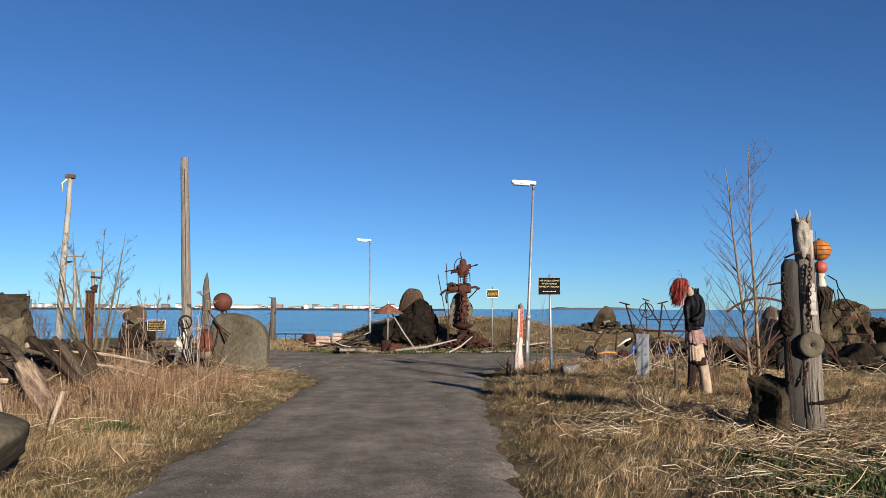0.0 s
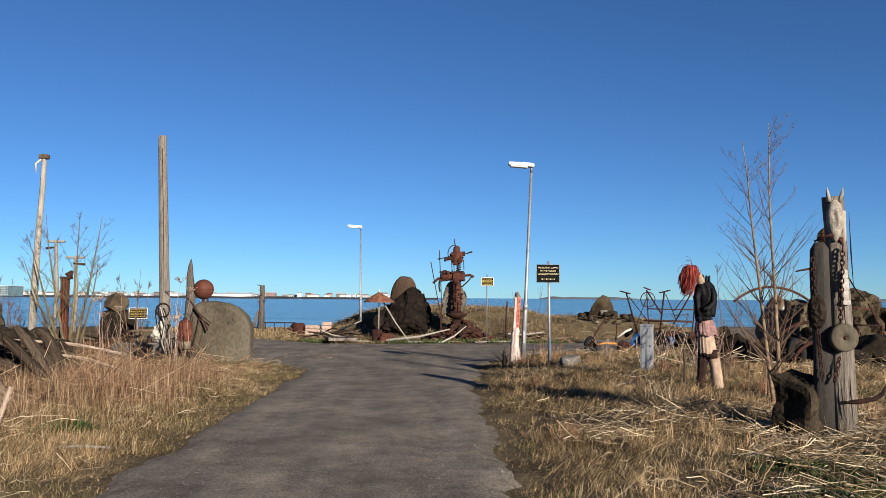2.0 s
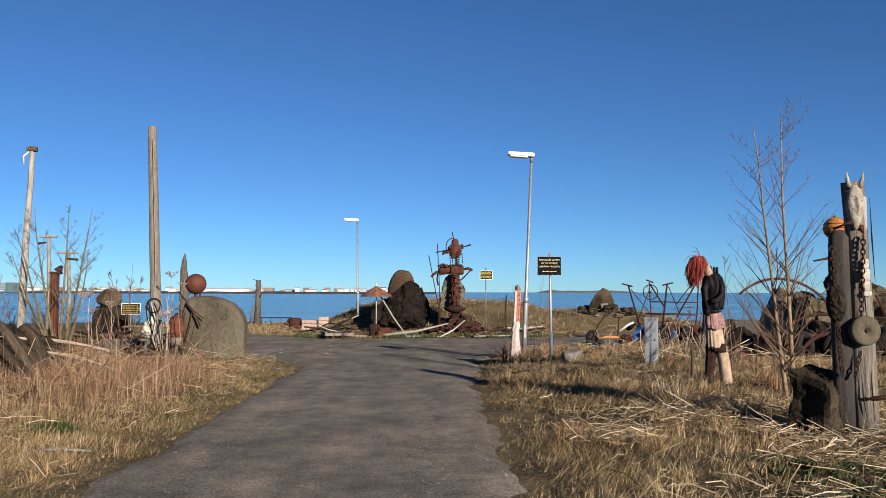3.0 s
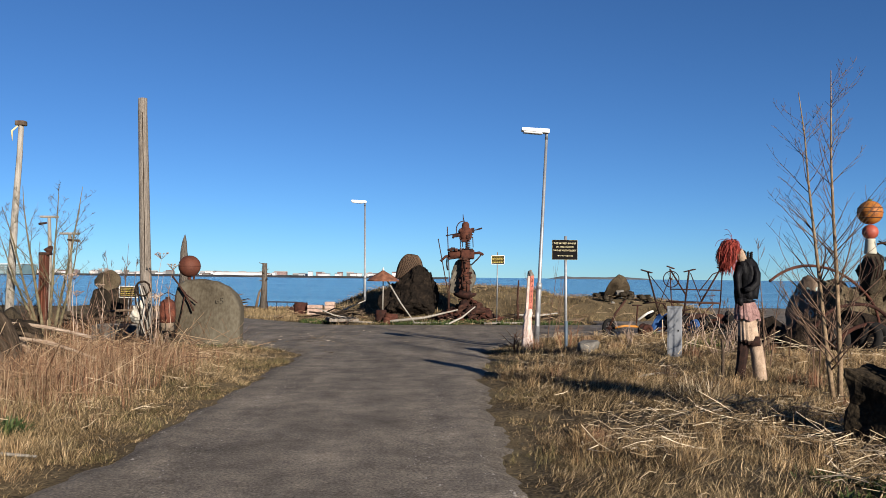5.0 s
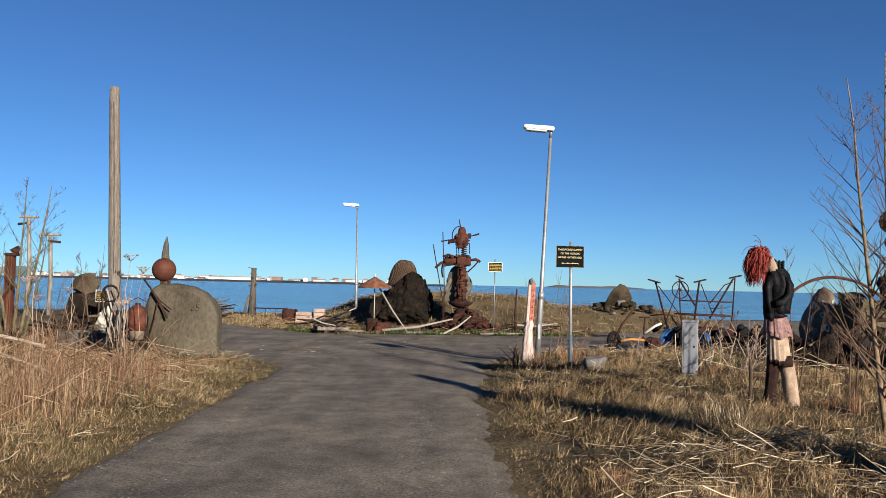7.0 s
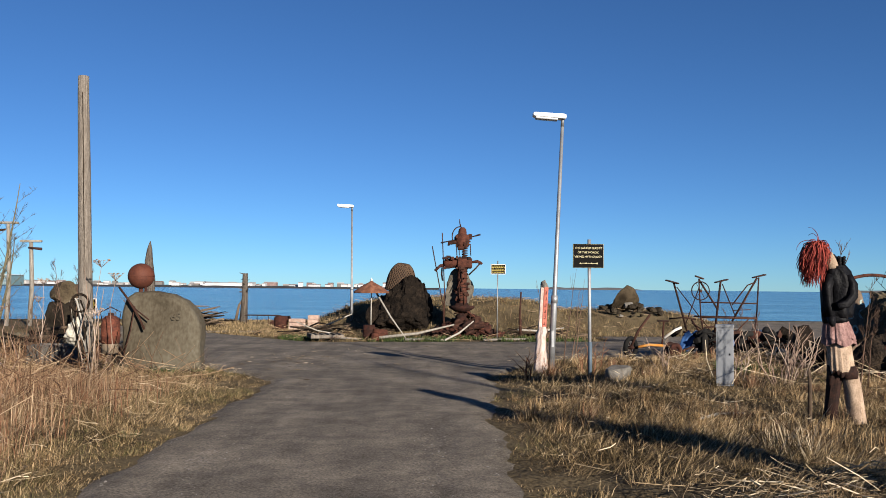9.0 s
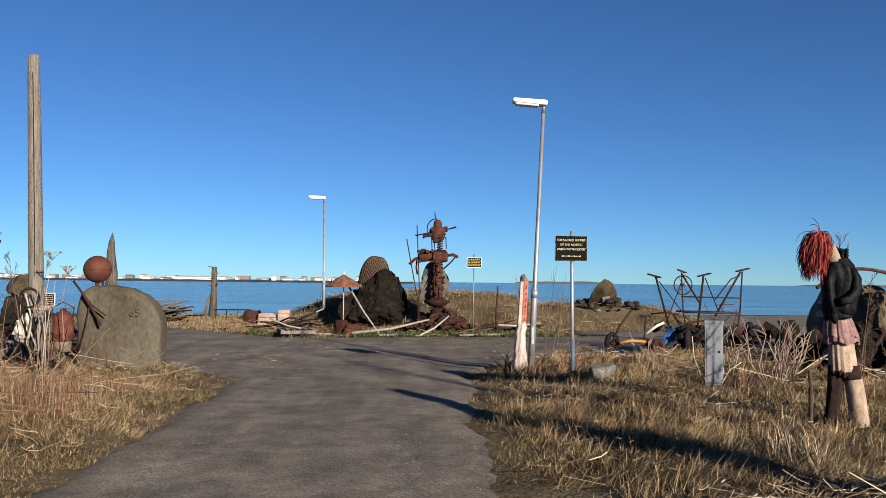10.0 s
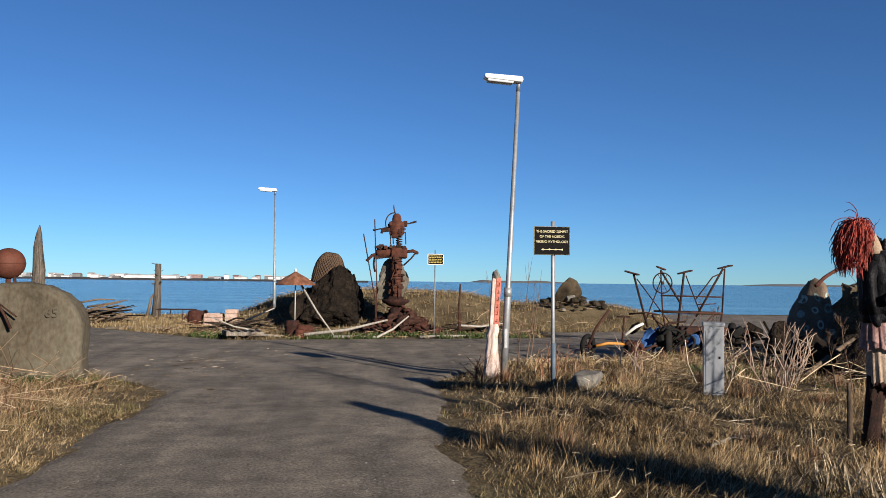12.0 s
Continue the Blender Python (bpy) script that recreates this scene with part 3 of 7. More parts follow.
def block_stone(w, d, h, seed, rough=0.045):
    """A squarish broken block with worn edges, narrower and sloping at the top."""
    bm = bmesh.new()
    bmesh.ops.create_cube(bm, size=1.0)
    bmesh.ops.bevel(bm, geom=bm.edges[:], offset=0.09, segments=1, affect='EDGES')
    bmesh.ops.triangulate(bm, faces=bm.faces[:])
    bmesh.ops.subdivide_edges(bm, edges=bm.edges[:], cuts=5 if w < 0.8 else 9, use_grid_fill=True)
    off = Vector((seed, 3.1, 7.7))
    for v in bm.verts:
        x, y, z = v.co
        f = z + 0.5
        p = Vector((x * w * (1.06 - 0.16 * f) - 0.03 * f, y * d * (1.05 - 0.2 * f), h * f * (1 - 0.12 * x + 0.1 * y)))
        k = noise.fractal(p * 3.2 + off, 1.0, 2.0, 5)
        if rough > 0.05:
            k += 0.9 * abs(noise.noise(p * 1.5 + off)) + 0.5 * abs(noise.noise(p * 4.1 + off)) - 0.5
        v.co = p + Vector((x, y, z * 0.8)).normalized() * (rough * k) + Vector((0.02 * noise.noise(p * 9 + off), 0, 0))
    for face in bm.faces:
        face.smooth = False
    return bm


stone = thing("boulder", (4.44, 8.02, G(4.44, 8.02) - 0.04), "dark square-edged boulder standing by the carved post", "boulder")
ob = part("stone", block_stone(0.5, 0.4, 0.76, 5.0, 0.08), M_BROWNROCK, stone, smooth=False)
stone.rotation_euler = (0, math.radians(4), math.radians(-56))

# ---------- carved driftwood post with millstone and chains ----------
px, py = 4.93, 7.94
t = thing("carved_post", (px, py, G(px, py) - 0.05), "weathered timber post hung with masks, chains and a stone disc", "post")
part("log", tubes(([(0.02, 0, 0), (0.0, 0, 0.6), (-0.02, 0, 1.4), (-0.05, 0, 2.2), (-0.08, 0, 2.78)], [0.13, 0.125, 0.12, 0.115, 0.105]), n=28, wob=0.22), M_WOOD, t)
# the post's shaded left side: shade is put into this timber's colour
part("plank", tubes(([(-0.24, -0.02, 0.1), (-0.24, -0.02, 1.0), (-0.25, -0.02, 1.9), (-0.25, -0.02, 2.18), (-0.25, -0.02, 2.26)], [0.1, 0.1, 0.1, 0.095, 0.05]), n=20, wob=0.3), mat("shaded_timber", [(0.0099, 0.0086, 0.0073), (0.0248, 0.0215, 0.0182), (0.0429, 0.0363, 0.0297)], 0.9, 5, 40, 0.8, stretch=(6, 6, 0.6)), t, "round grey timber with the post's shaded side painted dark")
for dx, za, zb in ((0.03, 0.2, 1.0), (-0.03, 1.3, 2.1), (0.07, 1.7, 2.6), (0.0, 0.5, 0.95), (-0.06, 0.3, 0.7)):
    part("crack", tubes(([(dx + 0.01, -0.121, za), (dx - 0.012, -0.119, (za + zb) / 2), (dx - 0.02, -0.108, zb)], [0.002, 0.008, 0.002]), n=4), M_LAVA, t, "dark drying crack")
# bleached face mask with two horns near the top
bm = bmesh.new()
bmesh.ops.create_icosphere(bm, subdivisions=4, radius=1.0)
for v in bm.verts:
    x, y, z = v.co
    f = 1.0
    if y < 0:
        f += 0.35 * math.exp(-(x / 0.18) ** 2 - ((z - 0.05) / 0.35) ** 2)
        f -= 0.3 * (math.exp(-((abs(x) - 0.38) / 0.2) ** 2 - ((z - 0.28) / 0.15) ** 2) + 0.8 * math.exp(-(x / 0.35) ** 2 - ((z + 0.42) / 0.08) ** 2))
        f += 0.12 * math.exp(-((z - 0.5) / 0.1) ** 2)
    v.co = Vector((x * (0.095 - 0.03 * max(0, -z)), y * 0.07 * f, z * 0.24))
face = part("face_mask", bm, mat("carved_wood", [(0.08, 0.065, 0.05), (0.17, 0.145, 0.115), (0.28, 0.25, 0.205)], 0.9, 14, 60, 0.9), t, "bleached carved face mask")
face.location = (-0.11, -0.11, 2.5)
part("horn", tubes(([(-0.05, 0.02, 0.22), (-0.075, 0, 0.3), (-0.08, 0, 0.38)], [0.03, 0.02, 0.003]), n=8), M_WOODW, face)
part("horn", tubes(([(0.06, 0.02, 0.22), (0.085, 0, 0.3), (0.1, 0, 0.38)], [0.03, 0.02, 0.003]), n=8), M_WOODW, face)
part("beard", boxed((0.1, 0.03, -0.06), (0.07, 0.05, 0.36), 0.02), M_WOODW, face)
bm = bmesh.new()
bmesh.ops.create_icosphere(bm, subdivisions=3, radius=1.0)
for v in bm.verts:
    x, y, z = v.co
    f = 1 + (0.4 * math.exp(-(x / 0.25) ** 2 - (z / 0.3) ** 2) - 0.25 * math.exp(-((abs(x) - 0.4) / 0.2) ** 2 - ((z - 0.3) / 0.2) ** 2) if y < 0 else 0)
    v.co = Vector((x * 0.1, y * 0.09 * f, z * 0.2))
part("dark_mask", bm, M_LAVA, t, "black carved head").location = (-0.33, -0.1, 1.48)
# white tag
bm = bmesh.new()
for c, s in (((0, 0, 0.12), (0.08, 0.02, 0.13)), ((0.0, 0, -0.02), (0.11, 0.02, 0.16)), ((0.01, 0, -0.16), (0.085, 0.02, 0.14)), ((0.02, 0, -0.26), (0.11, 0.018, 0.07))):
    box(bm, c, s, 0.02)
part("white_plaque", bm, mat("flaked_white", [(0.112, 0.098, 0.084), (0.238, 0.217, 0.189), (0.35, 0.329, 0.294)], 0.85, 12, 60, 0.8), t, "flaking white cut-out plaque").matrix_basis = Matrix.Translation((-0.03, -0.14, 1.8)) @ Matrix.Scale(0.82, 4)
# stone disc with a hole
bm = bmesh.new()
prof = [(0.028, -0.05), (0.15, -0.055), (0.172, -0.035), (0.176, 0.0), (0.172, 0.035), (0.15, 0.05), (0.028, 0.045)]
rings = [[bm.verts.new((r * math.cos(k * math.pi / 20), z, r * math.sin(k * math.pi / 20))) for k in range(40)] for r, z in prof]
for a, b in zip(rings, rings[1:] + rings[:1]):
    for k in range(40):
        bm.faces.new((a[k], b[k], b[(k + 1) % 40], a[(k + 1) % 40]))
bmesh.ops.recalc_face_normals(bm, faces=bm.faces)
part("stone_disc", bm, M_SLAB, t, "round grey stone disc with a hole").matrix_basis = Matrix.Translation((-0.09, -0.2, 1.2)) @ Matrix.Scale(0.9, 4)
part("disc_pin", tubes(([(-0.09, -0.25, 1.2), (-0.06, -0.1, 1.2)], 0.02), n=8), M_RUSTD, t)
part("hook", tubes(([(-0.06, -0.1, 0.48), (0.12, -0.14, 0.5), (0.28, -0.14, 0.53), (0.36, -0.14, 0.58), (0.4, -0.14, 0.66)], [0.022, 0.026, 0.026, 0.022, 0.014]), n=10), M_RUST, t, "bent rusty iron bar")
part("spike", tubes(([(-0.28, -0.05, 1.98), (-0.55, -0.08, 1.93)], [0.018, 0.008]), n=7), M_RUSTD, t)
part("wire_bundle", tubes(*[([(-0.32, -0.05, 2.27), (-0.2 + k * 0.02, -0.14, 2.33 + 0.01 * k), (-0.03, -0.12, 2.3 - 0.02 * k)], 0.012) for k in range(5)], n=6), M_RUST, t)


def link_mesh(s):
    """One oval chain link, s long."""
    bm = bmesh.new()
    ring = [(math.cos(a) * s * 0.33, 0, math.sin(a) * s * 0.55) for a in [k * math.pi / 5 for k in range(11)]]
    tube(bm, ring, s * 0.13, 5)
    me = bpy.data.meshes.new("link")
    bm.to_mesh(me)
    bm.free()
    me.materials.append(M_RUSTD)
    return me


LINK = link_mesh(0.062)


def chain(parent, a, b, sag=0.0, at=None):
    a, b = Vector(a), Vector(b)
    n = max(2, int((b - a).length / 0.05))
    for i in range(n):
        f = (i + 0.5) / n
        o = new("link", LINK)
        o.parent = parent
        p = a.lerp(b, f) - Vector((0, 0, sag * 4 * f * (1 - f)))
        q = (b - a).to_track_quat("Z", "Y").to_euler()
        o.matrix_basis = Matrix.Translation(p) @ q.to_matrix().to_4x4() @ pose(0, 0, 0, 0, 0, 90 * (i % 2) + 20)


chain(t, (-0.06, -0.17, 2.2), (-0.11, -0.17, 1.2))
chain(t, (-0.36, -0.09, 2.08), (-0.36, -0.12, 1.62))
chain(t, (-0.34, -0.14, 1.28), (-0.31, -0.16, 0.72))
chain(t, (-0.12, -0.17, 0.98), (-0.2, -0.2, 0.72))

# ---------- mannequin (one mesh) ----------
M_WIG = mat("red_wig", [(0.07, 0.008, 0.006), (0.2, 0.022, 0.015), (0.36, 0.07, 0.045)], 0.7, 6, 40, 0, island=0.7)
M_JACKET = mat("dark_leather", [(0.002, 0.002, 0.0026), (0.006, 0.0057, 0.007), (0.015, 0.0145, 0.017)], 0.6, 9, 40, 0.9, spec=0.12)
M_PINK = mat("pink_cloth", [(0.13, 0.068, 0.062), (0.25, 0.15, 0.135), (0.36, 0.245, 0.22)], 0.9, 10, 60, 0.5)
M_CALICO = mat("pale_cloth", [(0.2, 0.14, 0.095), (0.34, 0.25, 0.18), (0.45, 0.35, 0.26)], 0.9, 8, 60, 0.5)
mx, my = 4.88, 12.36
mz = G(mx, my) - 0.03
bm = bmesh.new()
# log leg and left leg (its shade painted as a dark colour), bloomers, tiered skirt, jacket, arms, neck, wig
tube(bm, [(0.18, -0.02, -0.02), (0.165, -0.01, 0.15), (0.14, 0, 0.36), (0.1, 0, 0.58)], [0.098, 0.09, 0.088, 0.092], 20, 3, 0.2)
tube(bm, [(-0.1, 0.05, -0.02), (-0.08, 0.05, 0.2), (-0.05, 0.05, 0.42), (-0.02, 0.04, 0.62)], [0.085, 0.07, 0.075, 0.085], 16, 4, 0.5)
tube(bm, [(0.09, -0.02, 0.5), (0.085, -0.02, 0.56), (0.08, -0.01, 0.62)], [0.097, 0.1, 0.09], 18, 4, 0.3)


def flounce(cx, cy, levels, folds, amp, mi, phase=0.0, n=96):
    """A ring of gathered cloth: levels are (height, radius, shift), folds deepest at the hem."""
    rings = []
    for j, (z, r, sh) in enumerate(levels):
        f = 1 - j / (len(levels) - 1)
        ring = []
        for k in range(n):
            a = 2 * math.pi * k / n
            w = amp * (0.3 + 0.7 * f) * (math.sin(a * folds + phase + 0.9 * math.sin(a * 3 + phase)) + 0.4 * math.sin(a * folds * 2.3 + 1))
            ring.append(bm.verts.new((cx + sh + (r + w) * math.cos(a), cy + (r + w) * 0.85 * math.sin(a), z + f * 0.018 * math.sin(a * 5 + phase))))
        rings.append(ring)
    for p, q in zip(rings, rings[1:]):
        for k in range(n):
            bm.faces.new((p[k], p[(k + 1) % n], q[(k + 1) % n], q[k])).material_index = mi


flounce(0.01, 0.02, [(0.56, 0.13, 0.01), (0.6, 0.142, 0.01), (0.72, 0.137, 0.0), (0.85, 0.128, -0.01), (0.95, 0.12, -0.02)], 13, 0.007, 3, 0.4)
flounce(0.01, 0.02, [(0.53, 0.115, 0.01), (0.56, 0.14, 0.01), (0.59, 0.132, 0.01)], 17, 0.008, 4, 1.4)
flounce(-0.01, 0.02, [(0.86, 0.178, 0.01), (0.89, 0.176, 0.01), (0.97, 0.158, 0.0), (1.05, 0.143, -0.01), (1.1, 0.13, -0.02), (1.13, 0.122, -0.02)], 15, 0.011, 2)
flounce(-0.01, 0.02, [(0.92, 0.178, 0.01), (0.98, 0.165, 0.0), (1.06, 0.148, -0.01), (1.12, 0.128, -0.02)], 11, 0.011, 2, 2.1)
tube(bm, [(-0.035, 0.02, 1.1), (-0.04, 0.02, 1.14), (-0.03, 0.02, 1.17)], [0.135, 0.138, 0.135], 24, 1, 0.25)
tube(bm, [(-0.03, 0.02, 1.15), (-0.03, 0.02, 1.22), (-0.015, 0.03, 1.36), (-0.01, 0.03, 1.5), (-0.03, 0.02, 1.6), (-0.06, 0.01, 1.67), (-0.09, 0, 1.71)], [0.14, 0.148, 0.163, 0.17, 0.158, 0.12, 0.055], 36, 1, 0.45)
tube(bm, [(0.05, -0.1, 1.6), (0.085, -0.13, 1.5), (0.07, -0.16, 1.38), (-0.02, -0.19, 1.3), (-0.12, -0.19, 1.28)], [0.045, 0.055, 0.05, 0.045, 0.04], 16, 1, 0.5)
tube(bm, [(-0.13, -0.06, 1.6), (-0.18, -0.09, 1.46), (-0.17, -0.1, 1.28), (-0.15, -0.12, 1.14)], [0.045, 0.052, 0.048, 0.04], 16, 1, 0.5)
tube(bm, [(-0.17, -0.14, 1.16), (-0.16, -0.15, 1.1), (-0.14, -0.15, 1.06)], [0.045, 0.04, 0.02], 10, 1, 0.4)
tube(bm, [(-0.06, 0, 1.66), (-0.1, -0.01, 1.74), (-0.15, -0.01, 1.8)], [0.07, 0.07, 0.085], 14, 3)
for k in range(26):
    a = k * 0.9
    c = Vector((0.0 + 0.05 * math.cos(a), 0.02 + 0.06 * math.sin(a), 1.69 + 0.0042 * k))
    tube(bm, [c, c + Vector((0.03 * math.cos(a), 0.03 * math.sin(a), 0.03))], [0.022, 0.012], 6, 1)
rg = random.Random(8)
for k in range(2600):
    a, e = rg.uniform(0, 6.283), rg.uniform(-0.5, 1.5)
    d = Vector((math.cos(a) * math.cos(e), math.sin(a) * math.cos(e), math.sin(e)))
    if d.x > 0.3 and d.z < 0.5:
        continue
    p = Vector((-0.24, -0.01, 1.8)) + Vector((d.x * 0.075, d.y * 0.085, d.z * 0.12))
    pts, L = [p], rg.uniform(0.1, 0.33) * (1.0 if d.x < 0.1 else 0.55)
    v = (d * 0.45 + Vector((-0.06, 0, -0.15))).normalized()
    ph, sw = rg.uniform(0, 6.28), rg.uniform(0.3, 1.0)
    for q in range(6):
        v = (v + Vector((sw * math.sin(ph + q * 1.9) - 0.05, sw * math.cos(ph * 1.3 + q * 1.7), -0.55))).normalized()
        p = p + v * L / 6
        pts.append(p)
    tube(bm, pts, [0.0045, 0.005, 0.005, 0.0045, 0.004, 0.0035, 0.0015], 3, 0)
man = part("mannequin", bm, [M_WIG, M_JACKET, M_PINK, M_CALICO, M_RUSTD])
man.matrix_world = pose(mx, my, mz, 0, 0, 0) @ Matrix.Diagonal((1.0, 1.0, 1.045, 1.0))
tagged(man, "scarecrow mannequin with tousled red hair, dark jacket and pink skirt", "mannequin")
st = part("stake", tubes(([(0, 0, -0.1), (0.01, 0, 0.4), (0.0, 0, 0.62)], [0.025, 0.022, 0.018]), n=8, wob=0.3), M_WOODB)
st.matrix_world = pose(mx - 0.42, my - 0.15, mz)
tagged(st, "short dark wooden stake beside the mannequin", "stake")


# ---------- the mound: lava rock, machine figure, cone roof ----------
boulder("lava_boulder", -0.5, 31.1, (3.0, 1.9, 2.05), 33, M_LAVA, "black porous lava boulder rising to a blunt peak", 25, dz=-0.12, cuts=4, rough=0.14, sub=6, sc=2.2, taper=0.58, pit=0.2)
boulder("lava_boulder", -1.5, 31.1, (2.0, 1.3, 1.5), 34, M_LAVA, "low black lava boulder beside a taller one", 0, dz=-0.1, rough=0.08, sub=5, sc=1.6, taper=0.3, pit=0.05, cuts=7)
bm = bmesh.new()
n, m = 48, 26
rings = []
for j in range(m + 1):
    f = j / m
    r = 0.5 * math.sqrt(max(0.02, 1 - (f * 0.98) ** 2.6))
    rings.append([bm.verts.new((r * (1 + 0.05 * math.sin(j * 2.1 + k * 0.9) + 0.04 * (j % 2)) * math.cos(6.2832 * k / n), r * 0.8 * (1 + 0.04 * (j % 2)) * math.sin(6.2832 * k / n), f * 1.0)) for k in range(n)])
for a, b in zip(rings, rings[1:]):
    for k in range(n):
        bm.faces.new((a[k], a[(k + 1) % n], b[(k + 1) % n], b[k]))
bm.faces.new(rings[-1])
bm.faces.new(rings[0][::-1])
crest = part("rope_dome", bm, mat("tarred_net", [(0.009, 0.0059, 0.0045), (0.0225, 0.0144, 0.0099), (0.045, 0.0279, 0.0171)], 0.85, 12, 60, 1.0))
crest_rope = []
for k in range(30):
    for turn in (1, -1):
        line = []
        for j in range(19):
            f = j / 18 * 0.97
            r = 0.515 * math.sqrt(max(0.02, 1 - (f * 0.98) ** 2.6))
            a = 6.2832 * k / 30 + turn * f * 1.7
            line.append((r * math.cos(a), r * 0.82 * math.sin(a), f * 1.0 + 0.01))
        crest_rope.append((line, 0.017))
nt_ = part("net_cord", tubes(*crest_rope, n=4), mat("brown_cord", [(0.02, 0.011, 0.007), (0.05, 0.029, 0.017), (0.085, 0.052, 0.03)], 0.9, 12, 60, 0.4), crest, "coarse brown netting cords")
tagged(nt_, kind="stuff")
crest.matrix_world = pose(-0.95, 31.6, 1.5, 4, 8, 0)
tagged(crest, "brown dome of coiled netting on the lava boulder", "netting")

sx, sy = 1.18, 30.1
g0 = G(sx, sy) - 0.05
pl = thing("scrap_heap", (sx + 0.1, sy, g0), "heap of rusty iron scrap under the machine figure", "scrap")
rg = random.Random(3)
for k in range(110):
    a, r = rg.uniform(0, 6.283), rg.uniform(0.05, 1.0) ** 0.7 * 1.2
    h = max(0.08, 0.95 * (1 - r / 1.25))
    bm = bmesh.new()
    c = Vector((r * math.cos(a), r * 0.7 * math.sin(a), h * rg.uniform(0.5, 0.95)))
    if k % 3 == 0:
        box(bm, (0, 0, 0), (rg.uniform(0.15, 0.5), rg.uniform(0.06, 0.2), rg.uniform(0.04, 0.16)), 0.01)
    elif k % 3 == 1:
        L = rg.uniform(0.3, 0.9)
        tube(bm, [(-L / 2, 0, 0), (0, 0, rg.uniform(0, 0.2)), (L / 2, 0, 0)], rg.uniform(0.012, 0.04), 8)
    else:
        bm.free()
        R = rg.uniform(0.1, 0.24)
        bm = lathe([(R * 0.4, 0), (R, 0), (R, 0.06), (R * 0.6, 0.07), (R * 0.5, 0.16), (R * 0.2, 0.16)], 14)
    o = part("scrap_piece", bm, M_RUST if rg.random() < 0.6 else M_RUSTD, pl)
    o.matrix_basis = Matrix.Translation(c) @ pose(0, 0, 0, rg.uniform(-50, 50), rg.uniform(-50, 50), rg.uniform(0, 360))
part("soil_core", rock((1.9, 1.3, 0.7), 61, rough=0.4, sc=3), M_RUSTD, pl)

t = thing("machine_figure", (sx, sy, g0 + 0.75), "tall figure welded from rusty engine parts on a pipe column", "sculpture")
z = lambda a: a - (g0 + 0.75)
part("flange", lathe([(0.2, z(0.85)), (0.42, z(0.98)), (0.42, z(1.05)), (0.24, z(1.07)), (0.2, z(1.15))], 24), M_RUST, t)
part("column", lathe([(0.19, z(1.0)), (0.17, z(1.5)), (0.15, z(1.8)), (0.17, z(2.0)), (0.16, z(2.3)), (0.2, z(2.34))], 20), M_RUST, t)
part("stone_backing", rock((1.05, 0.5, 1.4), 71, cuts=10, rough=0.2), mat("mossy_stone", [(0.0225, 0.0195, 0.015), (0.0638, 0.0547, 0.042), (0.12, 0.105, 0.081)], 0.9, 5, 30, 0.8), t, "pale rough standing stone").location = (-0.1, 0.42, z(1.0))
part("engine_body", tubes(([(-0.6, 0, z(2.4)), (-0.55, 0, z(2.42)), (-0.3, 0, z(2.48)), (0.05, 0, z(2.48)), (0.3, 0, z(2.45)), (0.33, 0, z(2.45))], [0.1, 0.15, 0.17, 0.19, 0.18, 0.14]), n=16, wob=0.2), M_RUST, t)
part("engine_plate", boxed((0.05, -0.05, z(2.47)), (0.42, 0.38, 0.3), 0.03), M_RUST, t)
part("left_arm", tubes(([(-0.55, 0, z(2.42)), (-0.72, 0, z(2.38)), (-0.86, 0, z(2.25)), (-0.9, 0, z(2.2))], [0.05, 0.05, 0.045, 0.05]), n=10), M_RUST, t)
part("hanging_strap", tubes(([(-0.66, 0, z(2.38)), (-0.68, 0.02, z(2.1)), (-0.64, 0, z(1.88))], [0.025, 0.03, 0.03]), n=8), M_RUSTD, t)
part("right_arm", tubes(([(0.3, 0, z(2.5)), (0.5, 0, z(2.53)), (0.62, 0, z(2.48)), (0.66, 0, z(2.44))], [0.04, 0.055, 0.05, 0.045]), n=10), M_RUST, t)
part("brace", tubes(([(0.6, 0, z(2.48)), (0.45, 0, z(2.3)), (0.22, 0, z(2.08))], 0.025), n=8), M_RUSTD, t)
bm = bmesh.new()
tube(bm, [(0.08 + 0.09 * math.cos(a), 0.09 * math.sin(a), z(2.66) + a * 0.0115) for a in [k * 0.4 for k in range(70)]], 0.016, 6)
part("neck_spring", bm, M_RUSTD, t)
part("neck_rod", tubes(([(0.06, 0, z(2.6)), (0.04, 0, z(3.05))], 0.03), n=8), M_RUST, t)
part("head", lathe([(0.1, z(2.96)), (0.2, z(3.0)), (0.235, z(3.12)), (0.24, z(3.3)), (0.22, z(3.4)), (0.14, z(3.44)), (0.14, z(3.5)), (0.12, z(3.6)), (0.06, z(3.66))], 20), M_RUST, t)
part("jaw", boxed((-0.06, -0.1, z(2.96)), (0.2, 0.2, 0.12), 0.03), M_RUST, t)
part("antenna", tubes(([(-0.04, 0, z(3.62)), (-0.09, 0, z(3.8)), (-0.1, 0, z(3.93))], [0.02, 0.018, 0.012]), n=8), M_RUSTD, t)
part("hoop", tubes(([(-0.08 - 0.26 * math.sin(a), 0, z(3.36) + 0.32 * math.cos(a)) for a in [k * 0.2 for k in range(13)]], 0.018), n=6), M_RUSTD, t)
part("cross_bar", tubes(([(-0.72, 0, z(3.14)), (-0.66, 0, z(3.15)), (0.4, 0, z(3.37)), (0.5, 0, z(3.4)), (0.6, 0, z(3.43))], [0.03, 0.02, 0.02, 0.03, 0.03]), n=8), M_RUSTD, t)
part("pipe_eye", tubes(([(-0.2, -0.1, z(3.16)), (-0.45, -0.12, z(3.12)), (-0.46, -0.12, z(3.04))], [0.06, 0.06, 0.04]), n=10), M_RUST, t)
